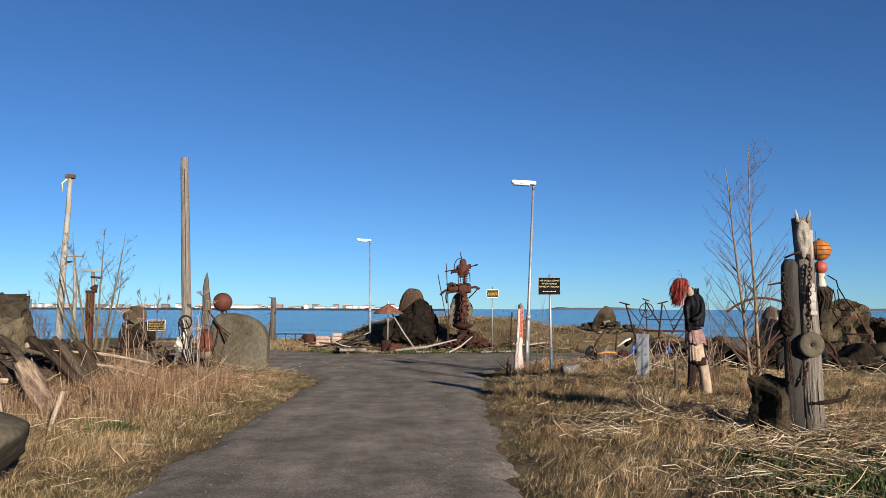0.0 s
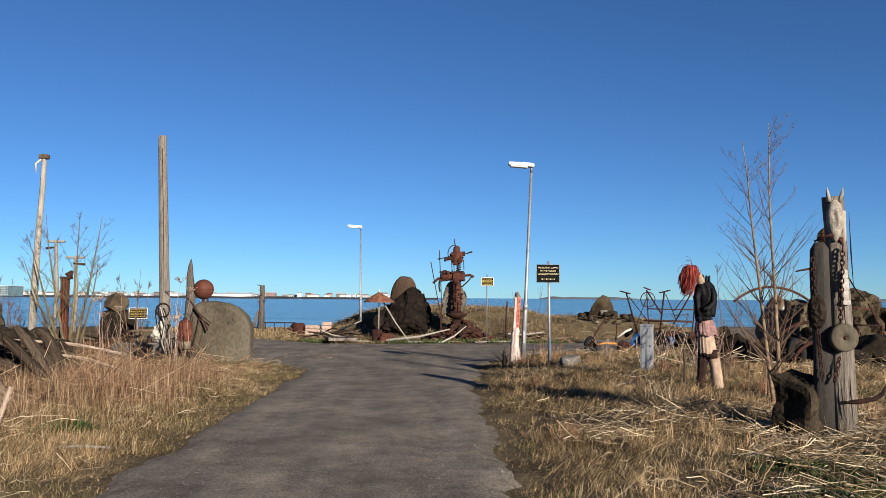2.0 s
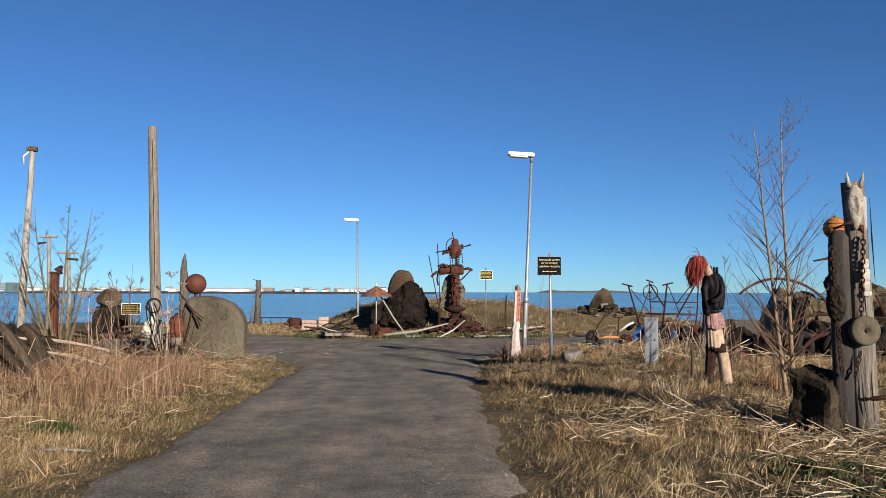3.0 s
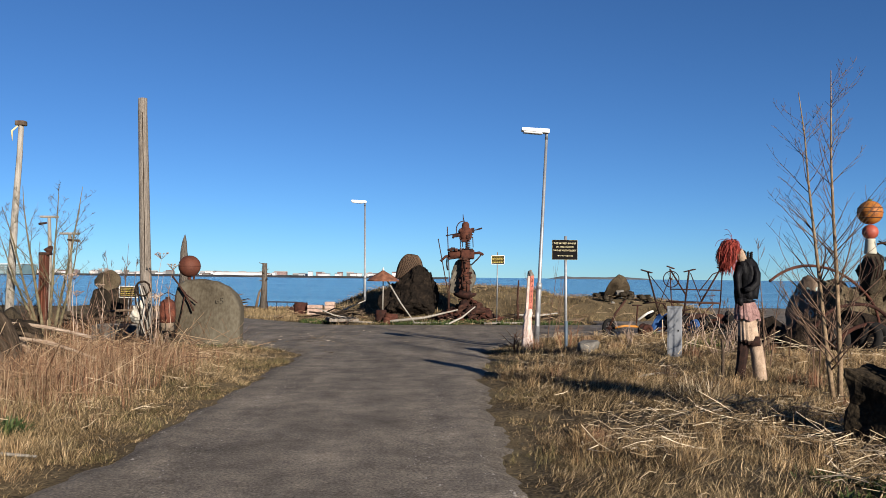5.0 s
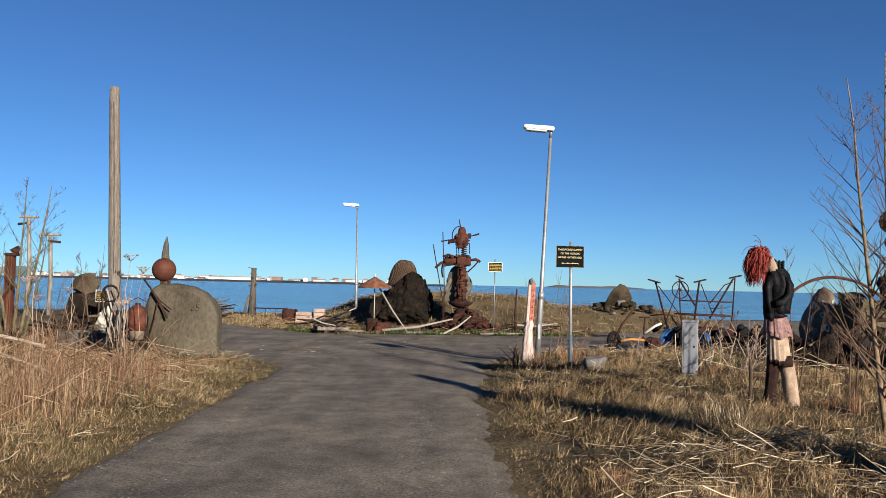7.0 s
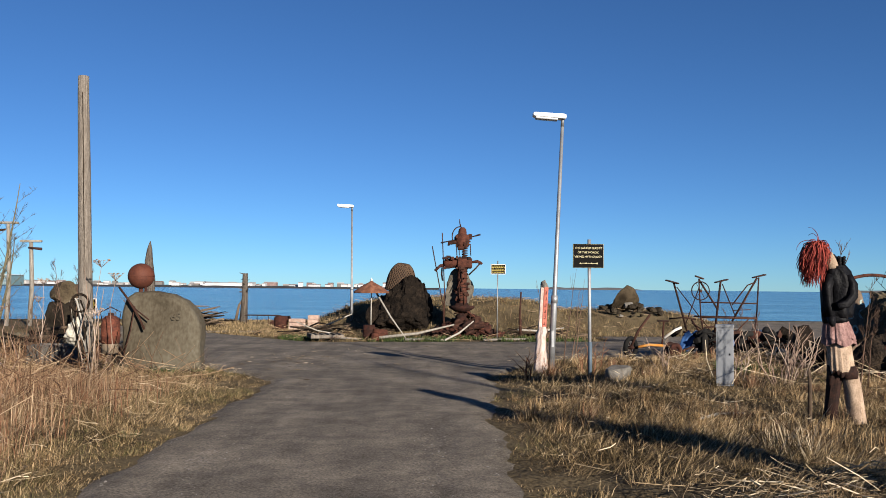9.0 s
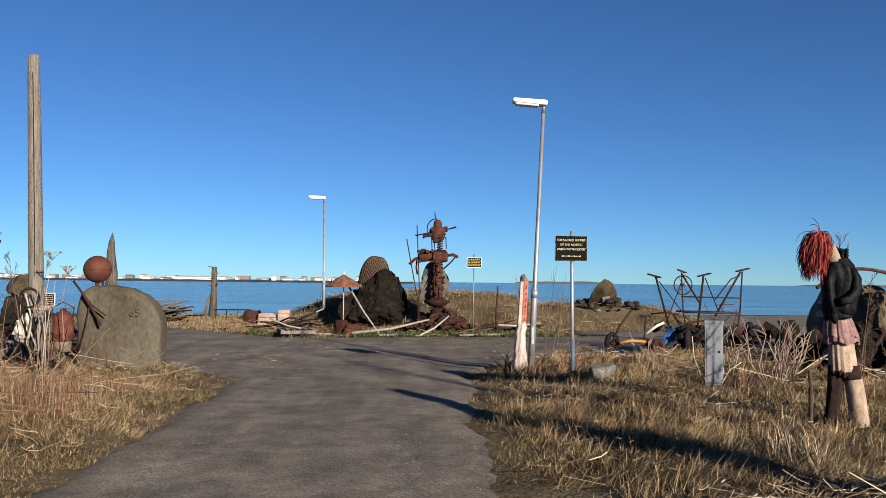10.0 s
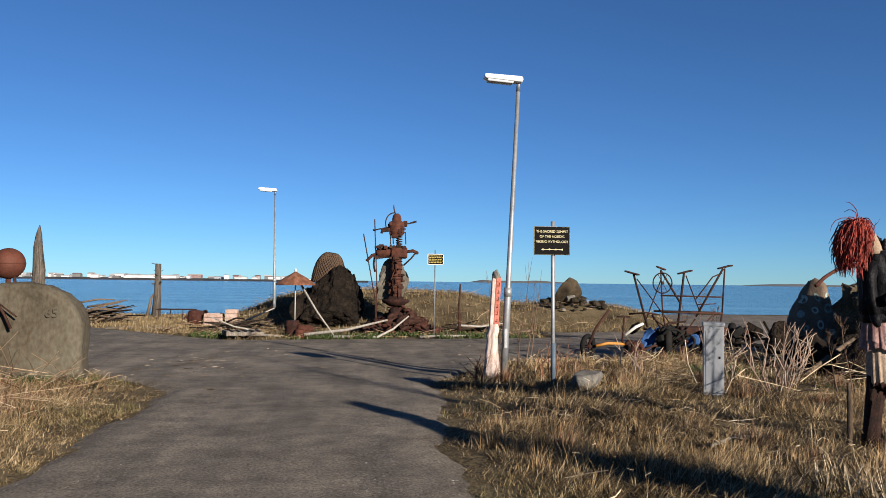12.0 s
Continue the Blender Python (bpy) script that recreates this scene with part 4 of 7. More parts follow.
part("side_box", boxed((0.26, 0, z(3.35)), (0.12, 0.16, 0.18), 0.02), M_RUST, t)
rg = random.Random(14)
for k in range(34):
    zz, a = rg.uniform(1.15, 2.3), rg.uniform(2.4, 7.0)
    r = 0.16
    p = Vector((r * math.cos(a), r * math.sin(a), z(zz)))
    if k % 4 == 0:
        bm = tubes(([p, p + Vector((rg.uniform(-0.2, 0.2), -0.08, -rg.uniform(0.15, 0.5)))], rg.uniform(0.012, 0.03)), n=6)
    elif k % 4 == 1:
        bm = boxed(p, (rg.uniform(0.06, 0.16), rg.uniform(0.06, 0.14), rg.uniform(0.06, 0.2)), 0.012)
    elif k % 4 == 2:
        bm = tubes(([p, p * 1.0 + Vector((0.1 * math.cos(a), 0.1 * math.sin(a), 0.02))], rg.uniform(0.03, 0.06)), n=8)
    else:
        bm = tubes(([(0.175 * math.cos(q * 0.4), 0.175 * math.sin(q * 0.4), z(zz) + 0.01 * math.sin(q)) for q in range(17)], 0.016), n=5)
    part("fitting", bm, M_RUSTD if k % 3 else M_RUST, t)
for k in range(16):
    x_, zz = rg.uniform(-0.6, 0.35), rg.choice((2.3, 2.35, 2.62, 2.66))
    part("fitting", boxed((x_, -0.12 - rg.uniform(0, 0.08), z(zz)), (rg.uniform(0.05, 0.16), 0.12, rg.uniform(0.04, 0.12)), 0.012), M_RUSTD if k % 2 else M_RUST, t)
for k in range(12):
    a, zz = rg.uniform(3.0, 6.4), rg.uniform(3.0, 3.42)
    p = Vector((0.23 * math.cos(a), 0.23 * math.sin(a), z(zz)))
    part("fitting", boxed(p, (rg.uniform(0.04, 0.1), 0.06, rg.uniform(0.04, 0.14)), 0.01), M_RUSTD if k % 2 else M_RUST, t)
for a in (-0.2, -0.12, 0.26):
    part("hanging_rod", tubes(([(a, -0.1, z(3.1)), (a + 0.02, -0.1, z(2.72))], 0.016), n=6), M_RUSTD, t)
for k, (xa, za, xb, zb) in enumerate(((-1.0, 3.03, -0.62, 1.05), (-0.67, 3.48, -0.58, 1.6))):
    o = part("spear", tubes(([(xa, 0.1, za), (xb, 0.1, zb), (xb + 0.08 * (xb - xa), 0.1, G(sx + xb, sy) - 0.05)], 0.018), n=6), M_RUSTD)
    o.matrix_world = pose(sx, sy, 0)
    tagged(o, "thin dark iron spear stuck upright in the mound", "spear", "spears by the machine figure")
o = part("iron_post", tubes(([(0, 0, 0), (0.0, 0, 0.7), (-0.02, 0, 0.75), (0.02, 0, 1.6)], [0.05, 0.05, 0.035, 0.025]), n=8), M_RUSTD)
o.matrix_world = pose(3.07, 29.6, G(3.07, 29.6) - 0.05)
tagged(o, "slim dark iron post standing in the grass", "post")

t = thing("cone_canopy", (-1.7, 28.6, G(-1.7, 28.6) - 0.03), "rusty conical iron canopy on a thin pole", "canopy")
h0 = 1.87 - G(-1.7, 28.6)
part("pole", tubes(([(0, 0, 0), (0, 0, h0 - 0.1)], 0.018), n=8), M_WOODW, t)
bm = lathe([(0.55, h0 - 0.38), (0.56, h0 - 0.34), (0.3, h0 - 0.16), (0.1, h0 - 0.05), (0.03, h0)], 12)
part("roof", bm, mat("canopy_rust", [(0.05, 0.02, 0.011), (0.13, 0.05, 0.026), (0.22, 0.1, 0.055)], 0.85, 6, 40, 0.4), t, smooth=False)
part("finial", lathe([(0.02, h0 - 0.02), (0.04, h0 + 0.03), (0.01, h0 + 0.1)], 10), M_WHITE, t)
for k, (x, y, r, h) in enumerate(((-1.75, 28.5, 0.2, 0.52), (-1.42, 28.4, 0.24, 0.4), (-1.55, 28.2, 0.15, 0.28))):
    o = part("rusty_drum", lathe([(r * 0.9, 0), (r, 0.03), (r, h * 0.3), (r * 1.05, h * 0.33), (r, h * 0.36), (r, h * 0.68), (r * 1.04, h * 0.7), (r, h * 0.74), (r * 0.9, h), (r * 0.4, h)], 18), M_RUST)
    o.matrix_world = pose(x, y, G(x, y) - 0.03, 0, 6 * k, 30)
    tagged(o, "small dented rusty drum beside the cone canopy", "drum", "rusty drums")

# driftwood poles lying over the mound's foot
rg = random.Random(12)
for k, (xa, ya, za, xb, yb, zb, r) in enumerate(((-1.6, 28.7, 1.55, -0.55, 28.2, 0.05, 0.03), (-1.4, 28.1, 0.12, 0.9, 28.6, 0.5, 0.05), (-0.6, 27.9, 0.08, 0.6, 28.0, 0.06, 0.045), (0.6, 28.0, 0.06, 1.5, 28.5, 0.62, 0.035), (1.8, 28.3, 0.05, 3.3, 28.6, 0.06, 0.04), (-3.2, 29.2, 0.05, -2.0, 28.3, 0.06, 0.04), (-3.0, 30.3, 0.1, -4.2, 29.6, 0.5, 0.03), (3.0, 29.8, 0.3, 4.6, 30.3, 0.35, 0.035), (-4.4, 32, 0.1, -2.6, 31.6, 0.7, 0.03))):
    zt = lambda x, y, z: G(x, y) + z if z < 0.2 else z
    mid = ((xa + xb) / 2, (ya + yb) / 2 + 0.1, (zt(xa, ya, za) + zt(xb, yb, zb)) / 2 - (0.08 if max(za, zb) > 0.3 else 0))
    o = part("driftwood_pole", tubes(([(xa, ya, zt(xa, ya, za)), mid, (xb, yb, zt(xb, yb, zb))], [r, r * 0.9, r * 0.5]), n=8, wob=0.2), M_WOODW)
    tagged(o, "long bleached driftwood pole lying on the mound", "driftwood", "driftwood poles on the mound")

# ---------- cairn on the bank ----------
o = boulder("cairn_boulder", 7.95, 35.9, (1.25, 0.95, 1.08), 42, M_BROWNROCK, "brown boulder set upright on a rubble heap", 0, dz=0.05, cuts=2, rough=0.1, taper=0.2)
rg = random.Random(5)
rubble = thing("rubble_heap", (7.95, 35.8, G(7.95, 35.8)), "heap of broken grey and brown stones", "rubble")
for k in range(46):
    a, r = rg.uniform(0, 6.283), rg.uniform(0.2, 1.3)
    s = rg.uniform(0.12, 0.32)
    x, y = 0.15 + r * math.cos(a), r * 0.6 * math.sin(a)
    o = part("stone", rock((s * 1.3, s, s * 0.8), 100 + k, cuts=7, sub=2), M_STONEL if rg.random() < 0.08 else M_ROCK, rubble, smooth=False)
    o.location = (x, y, G(7.95 + x, 35.8 + y) - G(7.95, 35.8) + max(0.04, 0.3 - r * 0.17))

# ---------- pedal machine of welded bicycles ----------
def saddle(parent, x, y, z, s=1.0, tilt=0):
    bm = bmesh.new()
    box(bm, (0, 0, 0), (0.3 * s, 0.18 * s, 0.032), 0.012)
    for v in bm.verts:
        if v.co.x < 0:
            v.co.y *= 0.45
    o = part("saddle", bm, M_RUSTD, parent)
    o.matrix_basis = pose(x, y, z, 0, tilt, 0)
    return o


def wheel(parent, x, y, z, r, w, rz, material=None, spokes=8, name="wheel"):
    bm = bmesh.new()
    tube(bm, [(r * math.cos(k * math.pi / 12), 0, r * math.sin(k * math.pi / 12)) for k in range(25)], w, 8)
    o = part(name, bm, material or M_TYRE, parent)
    o.matrix_basis = pose(x, y, z, 0, 0, rz)
    bm = bmesh.new()
    tube(bm, [(0, -w * 1.4, 0), (0, w * 1.4, 0)], r * 0.16, 10)
    for k in range(spokes):
        a = k * 2 * math.pi / spokes
        tube(bm, [(0, 0, 0), ((r - w * 0.5) * math.cos(a), 0, (r - w * 0.5) * math.sin(a))], max(0.006, w * 0.22), 4)
    part("rim", bm, M_RUSTD, o)
    return o


cx, cy = 6.8, 21.8
c0 = G(cx, cy)
t = thing("pedal_machine", (cx, cy, c0), "rusty pedal machine welded from bicycle frames and saddles", "machine")
Z = lambda a: a - c0
T = lambda *pts: [(p[0] - cx, (p[2] if len(p) > 2 else 0.0), Z(p[1])) for p in pts]
saddle(t, 5.74 - cx, 0, Z(1.84), 1, 15)
saddle(t, 6.4 - cx, 0.1, Z(1.95), 0.7, 20)
saddle(t, 6.87 - cx, 0, Z(1.87), 1, -14)
saddle(t, 7.76 - cx, 0.05, Z(1.99), 1, -14)
for pts, r in ((T((5.78, 1.82), (6.08, 0.72)), 0.032), (T((5.85, 1.72), (6.72, 0.6)), 0.016), (T((6.36, 1.92), (6.4, 1.05)), 0.022), (T((6.36, 1.9), (6.8, 1.2)), 0.03), (T((6.36, 1.7), (6.02, 0.8)), 0.016),
               (T((6.86, 1.86), (6.72, 0.7)), 0.035), (T((6.9, 1.8), (7.2, 1.05)), 0.018), (T((7.74, 1.96), (7.68, 1.0)), 0.025), (T((7.7, 1.95), (7.12, 0.95)), 0.032), (T((7.68, 1.86), (7.48, 1.78), (7.12, 1.32)), 0.02),
               (T((6.36, 1.38), (7.7, 1.36)), 0.022), (T((6.4, 1.04), (7.68, 1.02)), 0.035), (T((6.4, 1.04, 0.5), (7.68, 1.02, 0.5)), 0.03), (T((6.4, 1.04), (6.5, 0.5), (7.6, 0.5), (7.68, 1.02)), 0.03),
               (T((6.3, 0.55), (6.5, 0.8), (6.9, 0.85)), 0.03), (T((7.15, 1.2), (7.55, 1.22)), 0.014), (T((6.0, 0.7), (6.6, 0.45), (7.7, 0.45)), 0.04), (T((6.2, 0.9), (6.8, 0.5), (7.1, 0.9)), 0.02), (T((7.0, 0.5), (7.5, 1.0)), 0.02)):
    part("frame_tube", tubes((pts, r * 0.72), n=8), M_RUSTD, t)
wheel(t, 6.38 - cx, -0.05, Z(1.64), 0.21, 0.013, 5, M_RUSTD, 6, "hand_wheel")
wheel(t, 6.3 - cx, -0.55, Z(c0 + 0.33), 0.29, 0.075, 70, None, 8)
wheel(t, 7.9 - cx, 0.0, Z(c0 + 0.34), 0.3, 0.08, 60, None, 8)
wheel(t, 7.35 - cx, -0.35, Z(c0 + 0.31), 0.26, 0.07, 30, None, 8)
part("engine_block", boxed((0.25, 0.1, 0.42), (0.6, 0.4, 0.4), 0.04), M_RUSTD, t)
part("gear_case", lathe([(0.05, 0), (0.2, 0.02), (0.22, 0.1), (0.12, 0.16), (0.04, 0.2)], 16), M_RUST, t).matrix_basis = pose(0.75, -0.2, 0.42, 90, 0, 10)
bm = bmesh.new()
bmesh.ops.create_grid(bm, x_segments=10, y_segments=10, size=0.5)
for v in bm.verts:
    x, y = v.co.x, v.co.y
    v.co = Vector((x * 0.22 + y * 0.1, 0.06 * math.sin(x * 9) + 0.05 * math.sin(y * 7), y * 0.5 + 0.06 * math.sin(x * 6)))
bmesh.ops.solidify(bm, geom=bm.faces[:], thickness=0.015)
o = part("tarpaulin", bm, M_BLUE)
o.matrix_world = pose(5.93, 21.3, c0 + 0.4, 10, 24, 12)
tagged(o, "crumpled bright blue cloth hung over the machine", "cloth")
o2 = part("tarpaulin", rock((0.26, 0.12, 0.4), 8, sub=3, rough=0.4), M_BLUE)
o2.matrix_world = pose(6.75, 21.3, c0 + 0.2, 20, 30, 0)
tagged(o2, "bunched blue cloth lying in the machine", "cloth")

# scrap and tyres under and round the machine; near-black colours also paint its shade
rg = random.Random(44)
heap = thing("machine_scrap", (6.9, 21.5, c0), "scrap and tyres under the pedal machine, near-black partly as painted shade", "scrap")
for k in range(60):
    x_, y_ = rg.uniform(-1.0, 1.6), rg.uniform(-0.5, 0.7)
    kind = k % 4
    if kind == 0:
        bm = boxed((0, 0, 0), (rg.uniform(0.1, 0.35), rg.uniform(0.1, 0.25), rg.uniform(0.06, 0.25)), 0.02)
    elif kind == 1:
        L = rg.uniform(0.3, 0.9)
        bm = tubes(([(-L / 2, 0, 0), (0, 0, 0.06), (L / 2, 0, 0)], rg.uniform(0.012, 0.03)), n=7)
    elif kind == 2:
        q = rg.uniform(0.1, 0.2)
        bm = lathe([(q * 0.3, 0), (q, 0.01), (q, 0.05), (q * 0.5, 0.07), (q * 0.2, 0.12)], 14)
    else:
        q = rg.uniform(0.14, 0.24)
        bm = tubes(([(q * math.cos(j * 0.4), q * math.sin(j * 0.4), 0) for j in range(17)], q * 0.12), n=8)
    o = part("scrap_piece", bm, (M_TYRE, M_TYRE, M_LAVA, M_RUSTD)[rg.randrange(4) if kind != 3 else 0], heap)
    o.matrix_basis = Matrix.Translation((x_, y_, rg.uniform(0.08, 0.55))) @ pose(0, 0, 0, rg.uniform(-70, 70), rg.uniform(-70, 70), rg.uniform(0, 360))

# small tricycle
t = thing("tricycle", (5.0, 21.0, G(5, 21)), "small rusty tricycle with an orange painted frame", "tricycle", rz=8)
wheel(t, -0.42, 0, 0.24, 0.2, 0.05, 35, None, 6)
wheel(t, 0.55, 0.15, 0.18, 0.13, 0.05, 20, M_RUST, 6)
wheel(t, 0.5, -0.25, 0.18, 0.13, 0.05, 20, M_RUST, 6)
part("frame", tubes(([(-0.25, 0, 0.25), (0.0, 0, 0.3), (0.35, 0, 0.28)], 0.03), n=10), M_ORANGE, t, "orange painted frame tube")
part("fork", tubes(([(-0.42, 0, 0.24), (-0.25, 0, 0.6), (0.02, 0, 0.95)], 0.028), n=8), M_RUSTD, t)
part("seat_post", tubes(([(0.3, 0, 0.3), (0.34, 0, 0.8)], 0.02), n=8), M_RUST, t)
saddle(t, 0.32, 0, 0.82, 0.8, 0)
part("handlebar", tubes(([(0.55, 0.2, 0.86), (0.8, 0, 0.9), (1.05, -0.1, 0.86)], 0.016), n=8), M_RUSTD, t)
part("white_bar", tubes(([(0.35, 0, 0.45), (0.6, 0, 0.62), (0.75, 0, 0.68)], 0.03), n=8), M_WHITE, t)

# blue bucket beyond
o = part("bucket", lathe([(0.14, 0), (0.18, 0.36), (0.19, 0.37), (0.17, 0.37), (0.13, 0.03)], 18), mat("slate_blue", [(0.03, 0.05, 0.09), (0.06, 0.09, 0.15)], 0.6))
o.matrix_world = pose(11.3, 30.5, G(11.3, 30.5))
tagged(o, "dark blue plastic bucket standing on gravel", "bucket")

# ---------- painted boulder ----------
from mathutils.bvhtree import BVHTree


def on_rock(ob, x, z):
    """The place on the front of a boulder at local x and z."""
    bv = on_rock.cache.setdefault(ob.name, BVHTree.FromPolygons([v.co for v in ob.data.vertices], [p.vertices for p in ob.data.polygons]))
    hit = bv.ray_cast(Vector((x, -9, z)), Vector((0, 1, 0)))
    return hit[0] if hit[0] is not None else None


on_rock.cache = {}
rk = part("painted_boulder", rock((1.3, 1.1, 1.85), 52, cuts=5, rough=0.09, taper=0.22), mat("grey_brown_stone", [(0.045, 0.028, 0.018), (0.095, 0.064, 0.042), (0.15, 0.108, 0.075)], 0.9, 4, 30, 0.7))
rk.matrix_world = pose(10.85, 23.8, G(10.85, 23.8) - 0.1, 0, 0, -24)
tagged(rk, "grey-brown boulder with faded turquoise painted rings", "boulder")
M_TURQ = mat("turquoise_paint", [(0.12, 0.14, 0.12), (0.19, 0.24, 0.215), (0.27, 0.34, 0.31)], 0.85, 9, 60, 0.1)
rg = random.Random(2)
for k, (u, w) in enumerate(((-0.25, 1.3), (0.05, 1.35), (0.3, 1.4), (-0.3, 0.95), (0.0, 1.05), (0.28, 1.1), (0.45, 0.85), (-0.2, 0.62), (0.1, 0.72), (0.36, 0.55), (-0.05, 0.4), (0.22, 0.32))):
    bm = bmesh.new()
    ra, rb, tl = rg.uniform(0.05, 0.1), rg.uniform(0.06, 0.12), rg.uniform(-1, 1)
    inner, outer = [], []
    for q in range(16):
        a = q * math.pi / 8
        for lst, f in ((inner, 0.5 if k % 3 else 0.05), (outer, 1.0)):
            p = on_rock(rk, u + f * (ra * math.cos(a) * math.cos(tl) - rb * math.sin(a) * math.sin(tl)), w + f * (ra * math.cos(a) * math.sin(tl) + rb * math.sin(a) * math.cos(tl)))
            lst.append(bm.verts.new(p + Vector((0, -0.006, 0))) if p else None)
    for q in range(16):
        f = [inner[q], outer[q], outer[(q + 1) % 16], inner[(q + 1) % 16]]
        if all(f):
            bm.faces.new(f)
    part("painted_ring", bm, M_TURQ, rk)

# ---------- bent pipes and hoops ----------
for label, pts, r in (("long bent rusty pipe arching over the grass", [(7.3, 17.6, 1.62), (7.6, 17.8, 1.78), (8.0, 18, 1.92), (8.4, 18, 1.96), (8.9, 18, 1.84), (9.4, 18, 1.5), (9.75, 18, 1.0), (9.9, 18, 0.1)], 0.03),
                      ("rusty iron hoop standing in dry stalks", [(7.75, 16.9, 0.15), (7.95, 17, 0.65), (8.3, 17.1, 1.0), (8.8, 17.2, 1.15), (9.3, 17.2, 1.1), (9.7, 17.2, 0.7), (9.8, 17.2, 0.1)], 0.035),
                      ("low rusty iron hoop in dry stalks", [(8.05, 16.4, 0.15), (8.25, 16.5, 0.5), (8.6, 16.6, 0.72), (9.1, 16.7, 0.78), (9.5, 16.7, 0.5), (9.6, 16.7, 0.1)], 0.04)):
    P = [Vector(p) for p in pts]
    fine = []
    for i in range(len(P) - 1):
        a, b, c, d = P[max(i - 1, 0)], P[i], P[i + 1], P[min(i + 2, len(P) - 1)]
        for s in range(5):
            f = s / 5
            fine.append(0.5 * ((2 * b) + (c - a) * f + (2 * a - 5 * b + 4 * c - d) * f * f + (3 * b - a - 3 * c + d) * f ** 3))
    fine.append(P[-1])
    tagged(part("bent_pipe", tubes((fine, r), n=8), M_RUST), label, "pipe", "bent rusty pipes")
rg = random.Random(35)
for k in range(13):
    x, y = rg.uniform(7.4, 10.6), rg.uniform(17.0, 19.6)
    boulder("boulder", x, y, (rg.uniform(0.5, 1.2), rg.uniform(0.4, 0.9), rg.uniform(0.35, 0.85)), 230 + k, M_LAVA, "black lava boulder in a dark heap", rg.uniform(0, 360), dz=-0.05, pit=0.12, group="lava boulders behind the mannequin")
for k in range(4):
    x, y = rg.uniform(7.2, 9.2), rg.uniform(16.6, 17.6)
    o = part("tyre", tubes(([(0.27 * math.cos(j * math.pi / 12), 0, 0.27 * math.sin(j * math.pi / 12)) for j in range(25)], 0.085), n=10), M_TYRE)
    o.matrix_world = pose(x, y, G(x, y) + 0.27, rg.uniform(-25, 25), 0, rg.uniform(0, 180))
    tagged(o, "worn black tyre leaning in a dark heap", "tyre", "tyres behind the mannequin")
rg = random.Random(31)
for k in range(7):
    x, y = rg.uniform(9.9, 12.0), rg.uniform(16.8, 20.0)
    boulder("boulder", x, y, (rg.uniform(0.5, 1.3), rg.uniform(0.4, 0.9), rg.uniform(0.3, 0.7)), 200 + k, M_LAVA if k % 2 else M_ROCK, "dark boulder among dry stalks and logs", rg.uniform(0, 360), group="boulders behind the mannequin")
for k, (xa, ya, xb, yb, zb) in enumerate(((6.9, 17.2, 8.3, 18.2, 0.7), (7.6, 16.4, 9.2, 17.5, 0.25), (8.6, 19.4, 10.5, 19.0, 0.5))):
    o = part("log", tubes(([(xa, ya, G(xa, ya) + 0.05), ((xa + xb) / 2, (ya + yb) / 2, (zb + 0.25) / 2 + 0.05), (xb, yb, zb + 0.05)], [0.045, 0.04, 0.03]), n=10, wob=0.3), M_WOODB)
    tagged(o, "weathered log propped among stones", "log", "logs behind the mannequin")

# ---------- ball totem on a boulder pile ----------
def block(x, y, w, d, h, seed, rz, material, label, group="", name="boulder", dz=-0.08):
    """A broken block of stone with flat worn faces."""
    o = part(name, block_stone(w, d, h, seed, 0.11 * max(w, h)), material, smooth=False)
    o.matrix_world = pose(x, y, G(x, y) + dz, 0, 0, rz)
    return tagged(o, label, "boulder", group)


for x, y, w, d, h, sd, rz in ((11.9, 21.3, 1.55, 1.3, 1.8, 81.0, -24), (10.65, 21.3, 1.0, 1.0, 1.45, 82.0, 15), (13.1, 20.9, 1.2, 1.1, 1.25, 83.0, 30), (11.2, 20.35, 0.9, 0.7, 0.55, 84.0, -10), (12.5, 20.2, 0.7, 0.6, 0.5, 85.0, 40)):
    block(x, y, w, d, h, sd, rz, M_BROWNROCK, "large brown block of stone under the ball totem", "boulders under the ball totem")
t = thing("ball_totem", (11.15, 20.9, 1.35), "red ball and banded orange ball on a stone pedestal", "sculpture")
part("stone_plinth", rock((0.7, 0.6, 1.1), 91, cuts=8, rough=0.12), M_ROCK, t)
part("cone", lathe([(0.14, 0.98), (0.15, 1.0), (0.115, 1.32), (0.125, 1.35), (0.09, 1.36)], 18), mat("yellowed_enamel", [(0.3, 0.276, 0.216), (0.396, 0.372, 0.3)], 0.5), t)
bm = bmesh.new()
bmesh.ops.create_uvsphere(bm, u_segments=24, v_segments=14, radius=0.19)
part("red_ball", bm, mat("red_buoy", [(0.16, 0.03, 0.02), (0.28, 0.06, 0.035)], 0.55), t).location.z = 1.53
bm = bmesh.new()
bmesh.ops.create_uvsphere(bm, u_segments=32, v_segments=20, radius=0.3)
ob = part("orange_ball", bm, M_ORANGE, t, "orange buoy with dark bands")
ob.location.z = 2.02
for zz, r in ((0.0, 0.302), (0.115, 0.28), (-0.14, 0.268)):
    part("band", tubes(([(r * math.cos(k * math.pi / 12), r * math.sin(k * math.pi / 12), zz) for k in range(25)], 0.011), n=6), M_RUSTD, ob)
part("cap_knob", lathe([(0.05, 0.285), (0.05, 0.33), (0.02, 0.35)], 10), M_GREEN, ob)
part("cable", tubes(([(0.1, -0.2, 1.3), (0.3, -0.3, 1.15), (0.35, -0.3, 0.95), (0.55, -0.3, 0.6), (0.8, -0.3, 0.3)], 0.018), n=6), M_BLACK, t)
